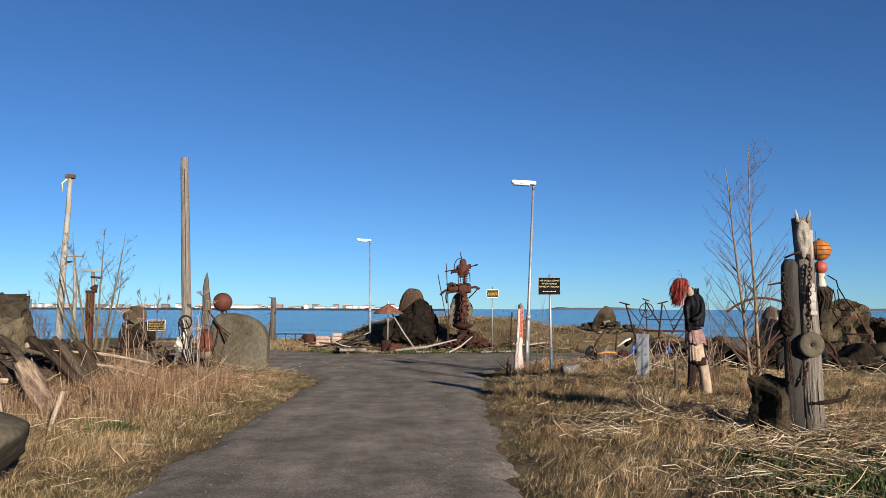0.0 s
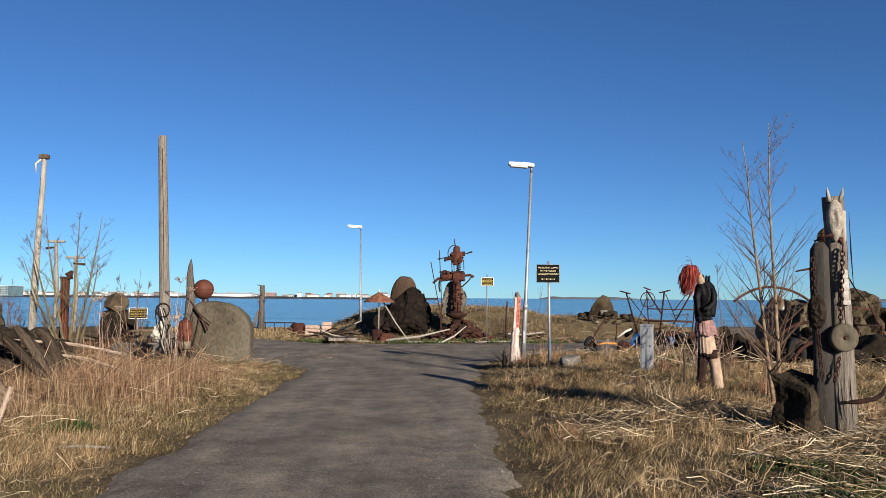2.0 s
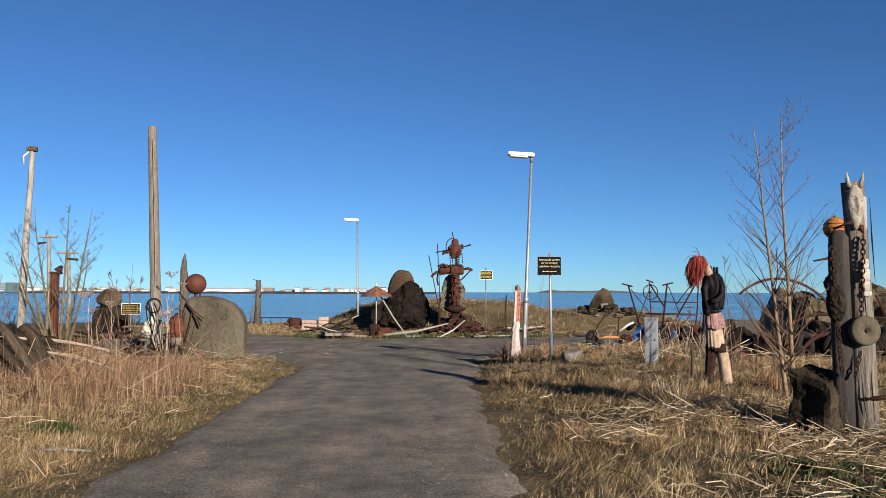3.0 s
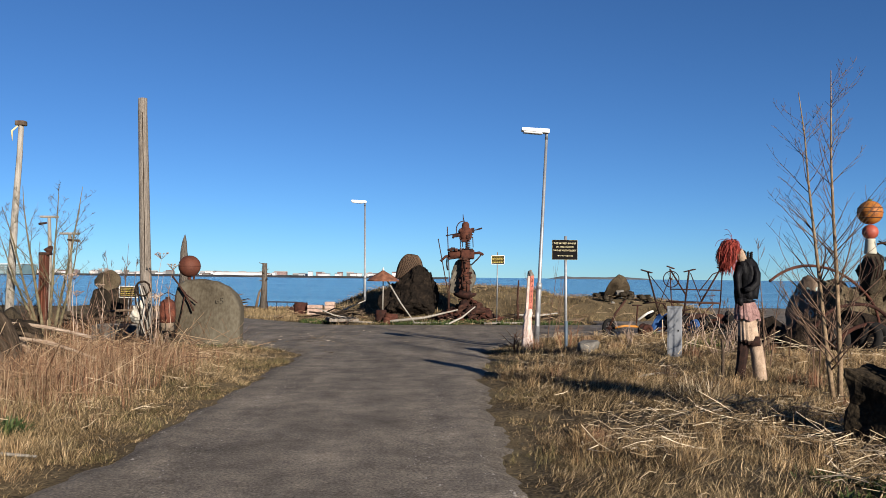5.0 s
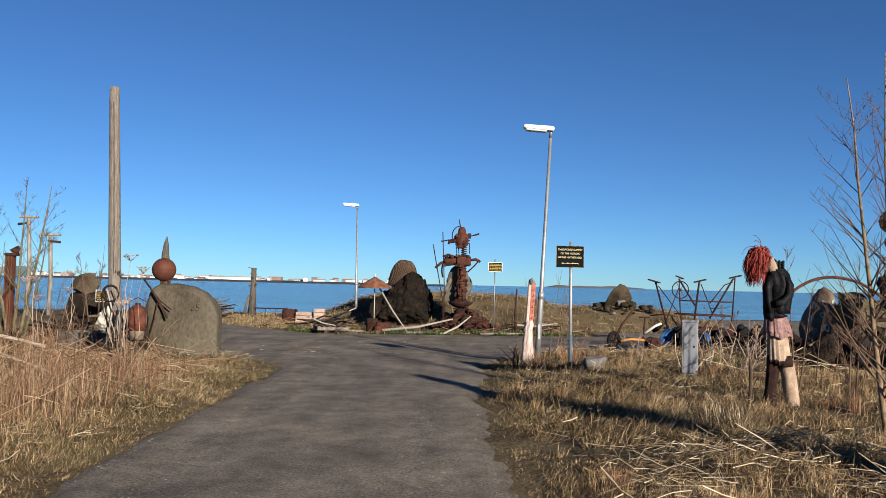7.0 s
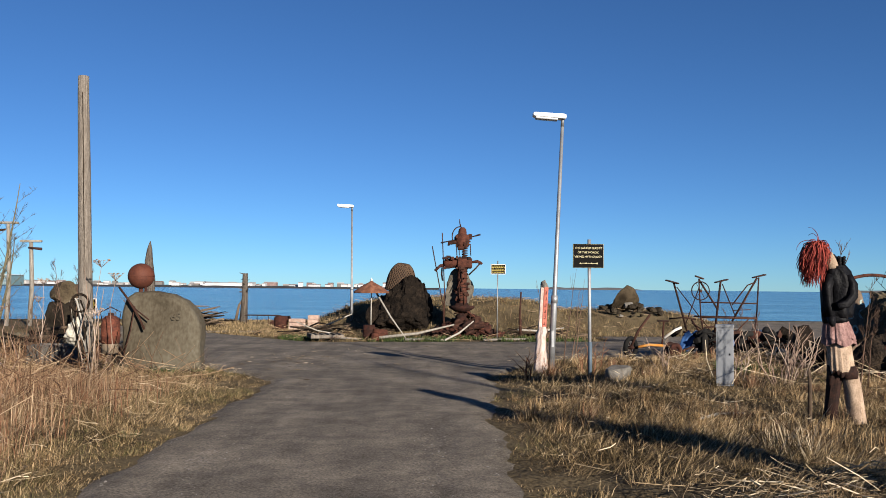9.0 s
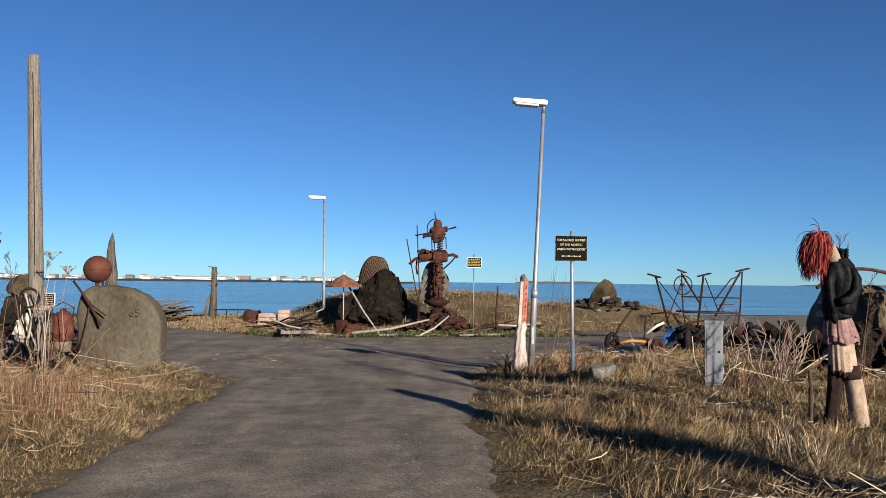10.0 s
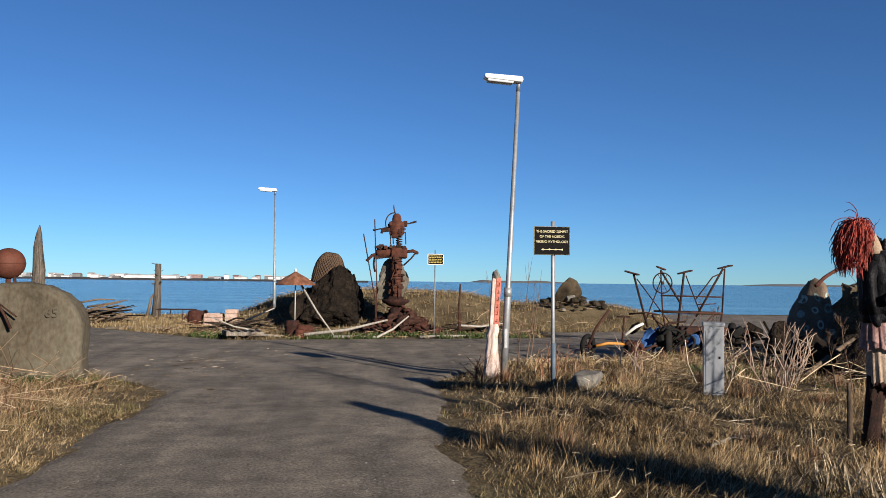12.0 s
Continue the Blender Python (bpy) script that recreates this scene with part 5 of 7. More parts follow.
part("wire_tangle", tubes(*[([(-0.3 + 0.12 * k, -0.35, 0.9), (-0.2 + 0.1 * k, -0.42, 0.65), (-0.32 + 0.12 * k, -0.4, 0.35)], 0.016) for k in range(6)], n=5), M_RUST, t)
t = thing("chair_frame", (11.35, 19.6, G(11.35, 19.6)), "bare rusty folding chair frame leaning on boulders", "chair")
for pts in ([(-0.35, 0.3, 1.35), (0.1, -0.2, 0)], [(0.3, 0.3, 1.3), (0.7, -0.2, 0)], [(-0.3, 0.25, 1.2), (0.33, 0.25, 1.15)], [(-0.15, 0.05, 0.75), (0.5, 0.05, 0.72)], [(-0.1, 0.0, 0.6), (-0.45, -0.4, 0.1)], [(0.5, 0, 0.72), (0.2, -0.4, 0.1)], [(-0.1, -0.4, 0.35), (0.45, -0.4, 0.33)]):
    part("frame_rod", tubes((pts, 0.022), n=7), M_RUST, t)


# ---------- by the track: inscribed stone, ball, tall pole ----------
bm = bmesh.new()
out = [(-0.74, -0.15), (-0.75, 0.5), (-0.74, 1.2), (-0.7, 1.42), (-0.55, 1.52), (-0.2, 1.55), (0.15, 1.5), (0.42, 1.38), (0.6, 1.18), (0.7, 0.9), (0.74, 0.5), (0.75, -0.15)]
n = 14
rows = []
for j in range(n + 1):
    y = -0.26 + 0.52 * j / n
    k = 1 - 0.09 * abs(2 * j / n - 1) ** 6
    cx_, cz_ = 0.0, 0.6
    dense = []
    for i in range(len(out) - 1):
        for s in range(6):
            f = s / 6
            dense.append((out[i][0] * (1 - f) + out[i + 1][0] * f, out[i][1] * (1 - f) + out[i + 1][1] * f))
    dense.append(out[-1])
    rows.append([bm.verts.new((cx_ + (a - cx_) * k, y, cz_ + (b - cz_) * k)) for a, b in dense])
m = len(rows[0])
for a, b in zip(rows, rows[1:]):
    for i in range(m - 1):
        bm.faces.new((a[i], a[i + 1], b[i + 1], b[i]))
for r, flip in ((rows[0], False), (rows[-1], True)):
    # the two broad faces as strips, so that relief can follow
    L, R = r[:m // 2], r[::-1][:m // 2]
    for i in range(len(L) - 1):
        q = [L[i], L[i + 1], R[i + 1], R[i]]
        bm.faces.new(q[::-1] if flip else q)
    bm.faces.new((L[-1], r[m // 2], R[-1]) if m % 2 else (L[-1], R[-1], r[m // 2]))
bmesh.ops.recalc_face_normals(bm, faces=bm.faces)
bmesh.ops.subdivide_edges(bm, edges=[e for e in bm.edges if e.calc_length() > 0.4], cuts=9, use_grid_fill=True)
for v in bm.verts:
    w = noise.fractal(v.co * 1.6, 1, 2, 5) * 0.05 + noise.noise(v.co * 9) * 0.008
    v.co += Vector((w * 0.6, w, w * 0.4))
slab = part("inscribed_stone", bm, M_SLAB)
slab.matrix_world = pose(-4.86, 18.85, -0.02, 0, 0, 3)
tagged(slab, "broad olive-brown stone slab with a rounded top, carved 65", "stone")
lt = lettering("65", 0.2, mat("carved_line", [(0.05, 0.041, 0.028), (0.075, 0.062, 0.042)], 0.95), slab, (0.28, -0.3, 1.07), "carved_number", 0.004)
t = thing("iron_ball", (-5.36, 18.9, 1.42), "large rusty iron ball on a short pipe", "ball")
bm = bmesh.new()
bmesh.ops.create_uvsphere(bm, u_segments=40, v_segments=24, radius=0.245)
part("ball", bm, M_BALL, t).location.z = 0.4
part("seam", tubes(([(0.247 * math.cos(k * math.pi / 16), 0.247 * math.sin(k * math.pi / 16), 0.4) for k in range(33)], 0.006), n=5), M_BALL, t)
part("pipe", tubes(([(0, 0, -0.06), (0, 0, 0.2)], 0.04), n=10), M_RUST, t)
part("foot", tubes(([(0.1, -0.03, 0.22), (0.13, -0.05, 0.05)], 0.025), n=8), M_RUST, t)
for pts, r in (([(-5.62, 18.5, 1.6), (-5.45, 18.42, 1.42), (-5.2, 18.4, 1.05), (-5.1, 18.42, 0.82)], 0.022), ([(-5.5, 18.48, 1.45), (-5.28, 18.42, 1.2), (-5.02, 18.42, 1.0)], 0.014), ([(-5.3, 18.45, 1.25), (-5.36, 18.42, 0.8), (-5.5, 18.4, 0.2)], 0.012)):
    tagged(part("iron_strap", tubes((pts, r), n=6), M_RUSTD), "bent dark iron strap hanging on the slab", "strap", "iron straps on the slab")

bm = tubes(([(0, 0, -0.1), (-0.01, 0, 1), (-0.07, 0, 2.4), (-0.13, 0, 3.8), (-0.18, 0, 5.1), (-0.19, 0, 5.41)], [0.125, 0.12, 0.112, 0.103, 0.094, 0.09]), n=20, wob=0.12)
tp = part("timber_pole", bm, M_WOOD)
tp.matrix_world = pose(-5.9, 17.78, 0)
tagged(tp, "tall grey weathered timber pole with a cracked top", "pole")
part("crack_strip", tubes(([(0.0, -0.117, 1.2), (-0.05, -0.11, 2.6), (-0.11, -0.1, 4.0), (-0.16, -0.092, 5.1)], 0.008), n=4), M_LAVA, tp, "dark drying crack")
bag = part("cloth", rock((0.3, 0.22, 0.52), 17, cuts=4, rough=0.25, sub=4, sc=3), mat("dirty_canvas", [(0.16, 0.14, 0.11), (0.34, 0.31, 0.25), (0.46, 0.43, 0.36)], 0.9, 9, 50, 0.8))
bag.matrix_world = pose(-5.93, 17.28, 0.62, 0, 8, 0)
tagged(bag, "dirty pale cloth bundle tied to the pole", "cloth")
rg = random.Random(6)
t = thing("rope_tangle", (-5.75, 17.3, 0.55), "tangle of dark ropes and springs hanging on the pole", "rope")
for k in range(9):
    a = k * 0.7
    part("rope", tubes(([(0.1 * math.cos(a) - 0.1, -0.06 - 0.03 * (k % 3), 0.8 + 0.05 * math.sin(a)), (0.16 * math.cos(a), -0.12, 0.45), (0.1 * math.cos(a + 1) + 0.04, -0.1, 0.05), (0.05 + 0.02 * k, -0.05, -0.4)], 0.016), n=6), M_LAVA if k % 2 else M_WOODW, t)
part("hoop", tubes(([(-0.02 + 0.15 * math.cos(k * 0.35), -0.12, 0.78 + 0.15 * math.sin(k * 0.35)) for k in range(19)], 0.022), n=6), M_LAVA, t)
bm = bmesh.new()
tube(bm, [(0.08 + 0.05 * math.cos(k * 0.5), -0.1 + 0.05 * math.sin(k * 0.5), -0.5 + k * 0.005) for k in range(90)], 0.01, 5)
part("coil_spring", bm, M_RUSTD, t)
t = thing("rusty_canister", (-5.36, 17.5, G(-5.36, 17.5) - 0.02), "rusty round-topped canister with a cream base on a stake", "canister", rz=12)
part("stake", tubes(([(0, 0, 0), (0, 0, 0.5)], 0.035), n=8), M_WOODB, t)
part("base_band", lathe([(0.11, 0.44), (0.135, 0.45), (0.14, 0.58), (0.13, 0.62)], 20), mat("dirty_cream", [(0.1, 0.075, 0.05), (0.2, 0.155, 0.11)], 0.8), t, "dirty cream base band")
part("shell", lathe([(0.13, 0.61), (0.158, 0.63), (0.162, 0.74), (0.168, 0.75), (0.162, 0.76), (0.158, 0.96), (0.145, 1.04), (0.09, 1.09), (0.03, 1.11)], 24), mat("orange_rust", [(0.045, 0.013, 0.007), (0.12, 0.034, 0.017), (0.19, 0.062, 0.03)], 0.85, 7, 40, 0.4), t)
part("cap", lathe([(0.05, 1.08), (0.05, 1.14), (0.03, 1.15)], 12), M_RUSTD, t)
part("handle", tubes(([(-0.14, -0.03, 1.0), (-0.17, -0.03, 1.16), (0.0, -0.03, 1.25), (0.17, -0.03, 1.16), (0.14, -0.03, 1.0)], 0.009), n=6), M_RUSTD, t)

o = part("pointed_post", tubes(([(0.0, 0, -0.2), (0, 0, 0.8), (0.02, 0, 1.8), (-0.02, 0, 2.4), (-0.01, 0, 2.75), (0.0, 0, 3.0)], [0.18, 0.17, 0.15, 0.12, 0.07, 0.01]), n=14, wob=0.6), M_WOOD)
o.matrix_world = pose(-8.42, 28.0, G(-8.42, 28))
tagged(o, "pointed grey driftwood stump standing upright", "post")

# ---------- pole with cap, iron beam, stone figure ----------
t = thing("bleached_pole", (-10.53, 21.1, G(-10.5, 21.1)), "tall bleached driftwood pole with a dark capping", "pole")
part("pole", tubes(([(-0.12, 0, -0.1), (-0.08, 0, 1.5), (-0.02, 0, 3.2), (0.05, 0, 4.6), (0.07, 0, 5.4)], [0.11, 0.1, 0.085, 0.07, 0.065]), n=16, wob=0.25), M_WOODW, t)
part("cap", boxed((0.07, 0, 5.46), (0.24, 0.2, 0.13), 0.03), M_WOODB, t)
part("rag", tubes(([(0.02, -0.07, 5.38), (-0.12, -0.08, 5.25), (-0.1, -0.08, 5.0)], [0.02, 0.03, 0.008]), n=6), M_CREAM, t)
t = thing("iron_beam", (-9.72, 21.0, G(-9.7, 21)), "rusty iron girder standing upright with a cap plate", "girder")
bm = boxed((0, 0, 1.0), (0.04, 0.2, 2.2), 0.006)
part("web", bm, M_BALL, t)
part("flange", boxed((-0.07, 0, 1.0), (0.03, 0.2, 2.2), 0.006), M_BALL, t)
part("flange", boxed((0.07, 0, 1.0), (0.03, 0.2, 2.2), 0.006), M_BALL, t)
part("cap_plate", boxed((0.03, 0, 2.12), (0.26, 0.24, 0.07), 0.02), M_RUSTD, t)
part("finial", rock((0.22, 0.2, 0.2), 4, sub=3), M_RUSTD, t).location = (0.1, 0, 2.17)

for k, (x, y, s, sd, dz, mt) in enumerate(((-11.45, 29.1, (1.7, 1.2, 2.05), 131, -0.1, M_ROCK), (-10.6, 28.7, (1.0, 0.9, 1.2), 132, -0.1, M_BROWNROCK), (-12.4, 29.3, (1.1, 0.9, 1.1), 133, -0.1, M_ROCK), (-11.5, 29.0, (1.05, 0.8, 0.85), 134, 1.72, M_BROWNROCK))):
    boulder("figure_stone", x, y, s, sd, mt, "olive-brown stone stacked into a rough figure" if k == 3 else "large brown stone under a stacked stone figure", 15 * k, dz=dz, cuts=7, rough=0.1, group="stones of the stone figure")

# far poles with cross pieces, boat mast of dead wood with spikes
for k, (x, y, h, a) in enumerate(((-17.2, 36.5, 4.3, 0.5), (-16.6, 37.2, 3.6, 0.55))):
    t = thing("cross_pole", (x, y, G(x, y) - 0.1), "bleached pole with a short wooden crosspiece", "pole", "far poles with crosspieces")
    part("pole", tubes(([(0, 0, 0), (0.05, 0, h * 0.5), (-0.05, 0, h)], [0.1, 0.09, 0.075]), n=12, wob=0.3), M_WOODW, t)
    part("crosspiece", boxed((-0.05, 0, h + 0.03), (a * 1.6, 0.2, 0.1), 0.03), M_WOODW, t)
    part("gull_perch", tubes(([(-0.1, -0.1, h - 0.25), (-0.45 * (1 - 2 * k), -0.1, h - 0.3)], [0.04, 0.06]), n=8), M_RUSTD, t)
t = thing("spiked_post", (-9.06, 43.0, G(-9.06, 43) - 0.15), "grey driftwood post with spikes round its top", "post")
part("post", tubes(([(-0.05, 0, 0), (0, 0, 1.3), (0.02, 0, 2.55)], [0.2, 0.15, 0.12]), n=14, wob=0.4), M_WOOD, t)
rg = random.Random(9)
for k in range(22):
    a, z = rg.uniform(0, 6.283), rg.uniform(1.6, 2.6)
    part("spike", tubes(([(0.1 * math.cos(a), 0.1 * math.sin(a), z), (0.28 * math.cos(a), 0.28 * math.sin(a), z + rg.uniform(0, 0.1))], [0.02, 0.006]), n=5), M_WOODB, t)
part("stay", tubes(([(-0.45, 0, 0), (-0.25, 0, 1.0), (-0.1, 0, 1.25)], [0.08, 0.05, 0.03]), n=8, wob=0.3), M_WOODB, t)

# heaps, crates, pallet beyond the crossing
def stick_heap(x, y, w, h, count, seed, label):
    t = thing("stick_heap", (x, y, G(x, y) - 0.05), label, "driftwood heap")
    rr = random.Random(seed)
    for k in range(count):
        L, a = rr.uniform(0.5, 1.5), rr.uniform(-0.5, 0.5)
        c = Vector((rr.gauss(0, w * 0.28), rr.gauss(0, 0.3), 0))
        c.z = rr.uniform(0.04, 1) * h * max(0.1, 1 - abs(c.x) / w * 1.5)
        d = Vector((math.cos(a), rr.uniform(-0.6, 0.6), rr.uniform(-0.2, 0.35))).normalized() * L / 2
        r = rr.uniform(0.015, 0.05)
        part("stick", tubes(([c - d, c + Vector((0, 0, rr.uniform(-0.05, 0.08))), c + d], [r, r, r * 0.5]), n=6), M_WOODB if rr.random() < 0.6 else M_LAVA, t)
    return t


stick_heap(-9.6, 36.5, 3.0, 0.9, 55, 1, "heap of dark broken driftwood on the shore")
stick_heap(-3.6, 31.3, 2.4, 0.5, 30, 2, "tangle of sticks and dry stalks on the mound")
stick_heap(3.6, 31.0, 2.6, 0.4, 20, 3, "scattered sticks on the grassy bank")
o = part("boat_planks", boxed((0, 0, 0.25), (1.5, 0.7, 0.12), 0.03), M_WOODB)
o.matrix_world = pose(-10.3, 35.3, G(-10.3, 35.3) + 0.05, 0, -6, 8)
tagged(o, "grey boards lying on the driftwood heap", "boards")
t = thing("iron_bench", (-7.4, 39.5, G(-7.4, 39.5)), "low rusty iron frame with tangled scrap on it", "frame")
for a in (-0.7, -0.25, 0.25, 0.7):
    part("leg", tubes(([(a, 0, -0.05), (a, 0, 0.45)], 0.02), n=6), M_RUSTD, t)
part("top_rail", boxed((0, 0, 0.46), (1.5, 0.5, 0.04), 0.01), M_RUSTD, t)
for k in range(5):
    part("scrap", rock((0.4, 0.3, 0.3), 300 + k, sub=2), M_RUSTD, t, smooth=False).location = (0.5 + k * 0.22, -0.2, 0.2 * (k % 2))
t = thing("rusty_tank", (-5.55, 34.1, G(-5.55, 34.1)), "short rusty iron tank beside wooden crates", "tank")
part("shell", lathe([(0.2, 0), (0.26, 0.03), (0.26, 0.5), (0.22, 0.56), (0.08, 0.58)], 18), M_RUST, t)
M_CRATE = mat("pinkish_board", [(0.2, 0.13, 0.1), (0.34, 0.24, 0.19), (0.42, 0.32, 0.26)], 0.85, 6, 40, 0.4)
for k, (x, w) in enumerate(((-4.9, 0.62), (-4.3, 0.4))):
    t = thing("crate", (x, 34.0, G(x, 34.0) - 0.02), "weathered pinkish wooden crate on the ground", "crate", "wooden crates")
    for i in range(3):
        part("board", boxed((0, -0.22, 0.08 + i * 0.145), (w - 0.02, 0.03, 0.13), 0.008), M_CRATE, t)
        part("board", boxed((0, 0.22, 0.08 + i * 0.145), (w - 0.02, 0.03, 0.13), 0.008), M_CRATE, t)
        for s in (-1, 1):
            part("end_board", boxed((s * (w / 2 - 0.02), 0, 0.08 + i * 0.145), (0.03, 0.4, 0.13), 0.008), M_CRATE, t)
    part("fill", rock((w - 0.1, 0.36, 0.36), 400 + k, sub=3), M_GRASSGROUND, t)
t = thing("pallet", (-3.0, 27.75, G(-3.0, 27.75) + 0.12), "grey broken wooden pallet lying by the track", "pallet", rz=18)
for i in range(3):
    part("bearer", boxed((0, -0.35 + i * 0.35, 0.05), (1.0, 0.08, 0.1), 0.01), M_WOOD, t)
for i in range(6):
    part("slat", boxed((-0.44 + i * 0.176, 0, 0.112), (0.09, 0.8, 0.022), 0.005), M_WOOD, t)
o = part("tub", lathe([(0.22, 0), (0.3, 0.28), (0.32, 0.3), (0.28, 0.3), (0.2, 0.04)], 20), mat("yellow_plastic", [(0.4, 0.28, 0.03), (0.55, 0.4, 0.06)], 0.6))
o.matrix_world = pose(-10.9, 23.0, G(-10.9, 23), 12, 0, 0)
tagged(o, "yellow plastic tub standing among weeds", "tub")
o = part("plank", boxed((0, 0, 0.03), (2.2, 0.35, 0.06), 0.01), M_WOOD)
o.matrix_world = pose(-7.0, 33.0, G(-7.0, 33.0), 0, 0, 10)
tagged(o, "long grey board lying flat on the ground", "board")

# ---------- boulders and driftwood roots near the start ----------
for x, y, w, d, h, sd, rz, dz, mt in ((-10.9, 17.9, 1.9, 1.6, 1.05, 141.0, 10, -0.05, M_ROCK), (-10.62, 17.85, 1.55, 1.3, 1.12, 142.0, 28, 0.88, M_ROCK), (-11.3, 17.6, 0.9, 0.8, 0.7, 147.0, 60, 1.98, M_ROCK), (-9.15, 15.0, 1.25, 1.1, 1.42, 143.0, -30, -0.05, M_BROWNROCK), (-9.3, 17.0, 1.3, 1.1, 0.95, 145.0, 20, -0.05, M_ROCK), (-10.6, 16.2, 1.4, 1.2, 1.15, 146.0, 60, -0.05, M_BROWNROCK), (-8.3, 13.9, 1.1, 1.0, 0.8, 162.0, 60, -0.05, M_ROCK), (-8.3, 11.9, 1.2, 1.0, 0.95, 163.0, 100, -0.05, M_ROCK), (-7.6, 15.7, 0.9, 0.8, 0.75, 164.0, 35, -0.05, M_BROWNROCK)):
    block(x, y, w, d, h, sd, rz, mt, "brown angular boulder in a pile behind driftwood", "boulders behind driftwood", dz=dz)
boulder("boulder", -4.12, 5.0, (1.5, 1.2, 0.78), 148, M_SLAB, "smooth dark boulder at the verge beside the track", 15, cuts=6, rough=0.05, dz=-0.02)


def gnarled(pts, radii, material, label, seed, ridges=9, name="driftwood"):
    """A driftwood trunk: fluted along its length, twisted, broken off unevenly at both ends."""
    base = Vector(pts[0])
    turn = (Vector(pts[-1]) - base).to_track_quat("Z", "Y")
    P = [turn.inverted() @ (Vector(p) - base) for p in pts]
    line, rad = [], []
    for i in range(len(P) - 1):
        a, b, c, d = P[max(i - 1, 0)], P[i], P[i + 1], P[min(i + 2, len(P) - 1)]
        for k in range(7):
            f = k / 7
            line.append(0.5 * ((2 * b) + (c - a) * f + (2 * a - 5 * b + 4 * c - d) * f * f + (3 * b - a - 3 * c + d) * f ** 3))
            rad.append(radii[i] * (1 - f) + radii[i + 1] * f)
    line.append(P[-1])
    rad.append(radii[-1])
    bm, n, rings = bmesh.new(), 30, []
    off = Vector((seed, seed * 0.7, 1.3))
    for i, p in enumerate(line):
        d = (line[min(i + 1, len(line) - 1)] - line[max(i - 1, 0)]).normalized()
        u = d.cross(Vector((0.1, 1, 0.1))).normalized()
        w = d.cross(u)
        ring = []
        for k in range(n):
            a = 2 * math.pi * k / n
            t_ = a + i * 0.05
            f = 1 + 0.34 * noise.noise(Vector((math.cos(t_) * ridges * 0.42, math.sin(t_) * ridges * 0.42, i * 0.1)) + off) - 0.25 * max(0.0, noise.noise(Vector((math.cos(t_) * ridges * 0.8, math.sin(t_) * ridges * 0.8, i * 0.13)) + off)) + 0.16 * noise.noise(Vector((math.cos(t_) * 1.3, math.sin(t_) * 1.3, i * 0.16)) + off)
            q = p + (u * math.cos(a) + w * math.sin(a)) * rad[i] * f
            if i in (0, len(line) - 1):
                q += d * rad[i] * 0.7 * noise.noise(Vector((math.cos(a) * 2, math.sin(a) * 2, 5)) + off)
            ring.append(bm.verts.new(q))
        rings.append(ring)
    for a, b in zip(rings, rings[1:]):
        for k in range(n):
            bm.faces.new((a[k], a[(k + 1) % n], b[(k + 1) % n], b[k]))
    bm.faces.new(list(reversed(rings[0])))
    bm.faces.new(rings[-1])
    ob = part(name, bm, material)
    ob.matrix_world = Matrix.Translation(base) @ turn.to_matrix().to_4x4()
    return tagged(ob, label, "driftwood", "driftwood roots")


M_ROOT = mat("grey_brown_root", [(0.014, 0.01, 0.007), (0.05, 0.036, 0.025), (0.115, 0.086, 0.061)], 0.92, 5, 26, 1.0, stretch=(5, 5, 0.45), dist=0.05, spec=0.1)
M_PEELED = mat("peeled_root", [(0.06, 0.038, 0.025), (0.25, 0.178, 0.125), (0.45, 0.36, 0.275)], 0.9, 5, 26, 1.0, stretch=(5, 5, 0.4), dist=0.05, spec=0.1)
gnarled([(-5.1, 9.6, -0.08), (-5.3, 9.72, 0.08), (-5.66, 9.95, 0.44), (-5.98, 10.1, 0.8)], [0.12, 0.14, 0.15, 0.165], M_PEELED, "thick bleached driftwood root leaning on stones", 3.0, 12)
gnarled([(-5.98, 10.2, 0.72), (-6.3, 10.5, 0.98), (-6.8, 11.0, 1.15), (-7.5, 11.4, 1.2)], [0.08, 0.08, 0.075, 0.06], M_ROOT, "dark grey driftwood branch across the pile", 4.0)
gnarled([(-5.38, 8.25, -0.05), (-5.4, 8.28, 0.35), (-5.48, 8.35, 0.75), (-5.6, 8.4, 0.98)], [0.14, 0.12, 0.1, 0.06], M_PEELED, "bleached driftwood stump standing in grass", 6.0, 10)
gnarled([(-5.75, 11.85, 0.15), (-6.0, 12.0, 0.42), (-6.45, 12.1, 0.8), (-6.95, 12.2, 1.12)], [0.09, 0.085, 0.075, 0.055], M_ROOT, "dark brown driftwood trunk leaning on boulders", 7.0)
gnarled([(-6.0, 12.3, 0.25), (-6.2, 12.4, 0.6), (-6.5, 12.5, 0.95), (-6.7, 12.6, 1.12)], [0.09, 0.08, 0.07, 0.05], M_ROOT, "dark brown driftwood trunk leaning on boulders", 8.0)
gnarled([(-6.05, 12.8, 0.25), (-6.12, 12.85, 0.55), (-6.3, 12.9, 0.88), (-6.48, 12.9, 1.05)], [0.11, 0.1, 0.085, 0.06], M_ROOT, "dark brown driftwood trunk leaning on boulders", 9.0)
gnarled([(-5.7, 12.3, 0.2), (-6.6, 12.5, 0.4), (-7.8, 12.6, 0.62)], [0.09, 0.12, 0.13], M_ROOT, "dark driftwood log lying across others", 10.0)
gnarled([(-6.0, 11.0, 0.1), (-6.6, 11.2, 0.45), (-7.4, 11.6, 0.7)], [0.1, 0.12, 0.1], M_ROOT, "dark driftwood log lying across others", 11.0)
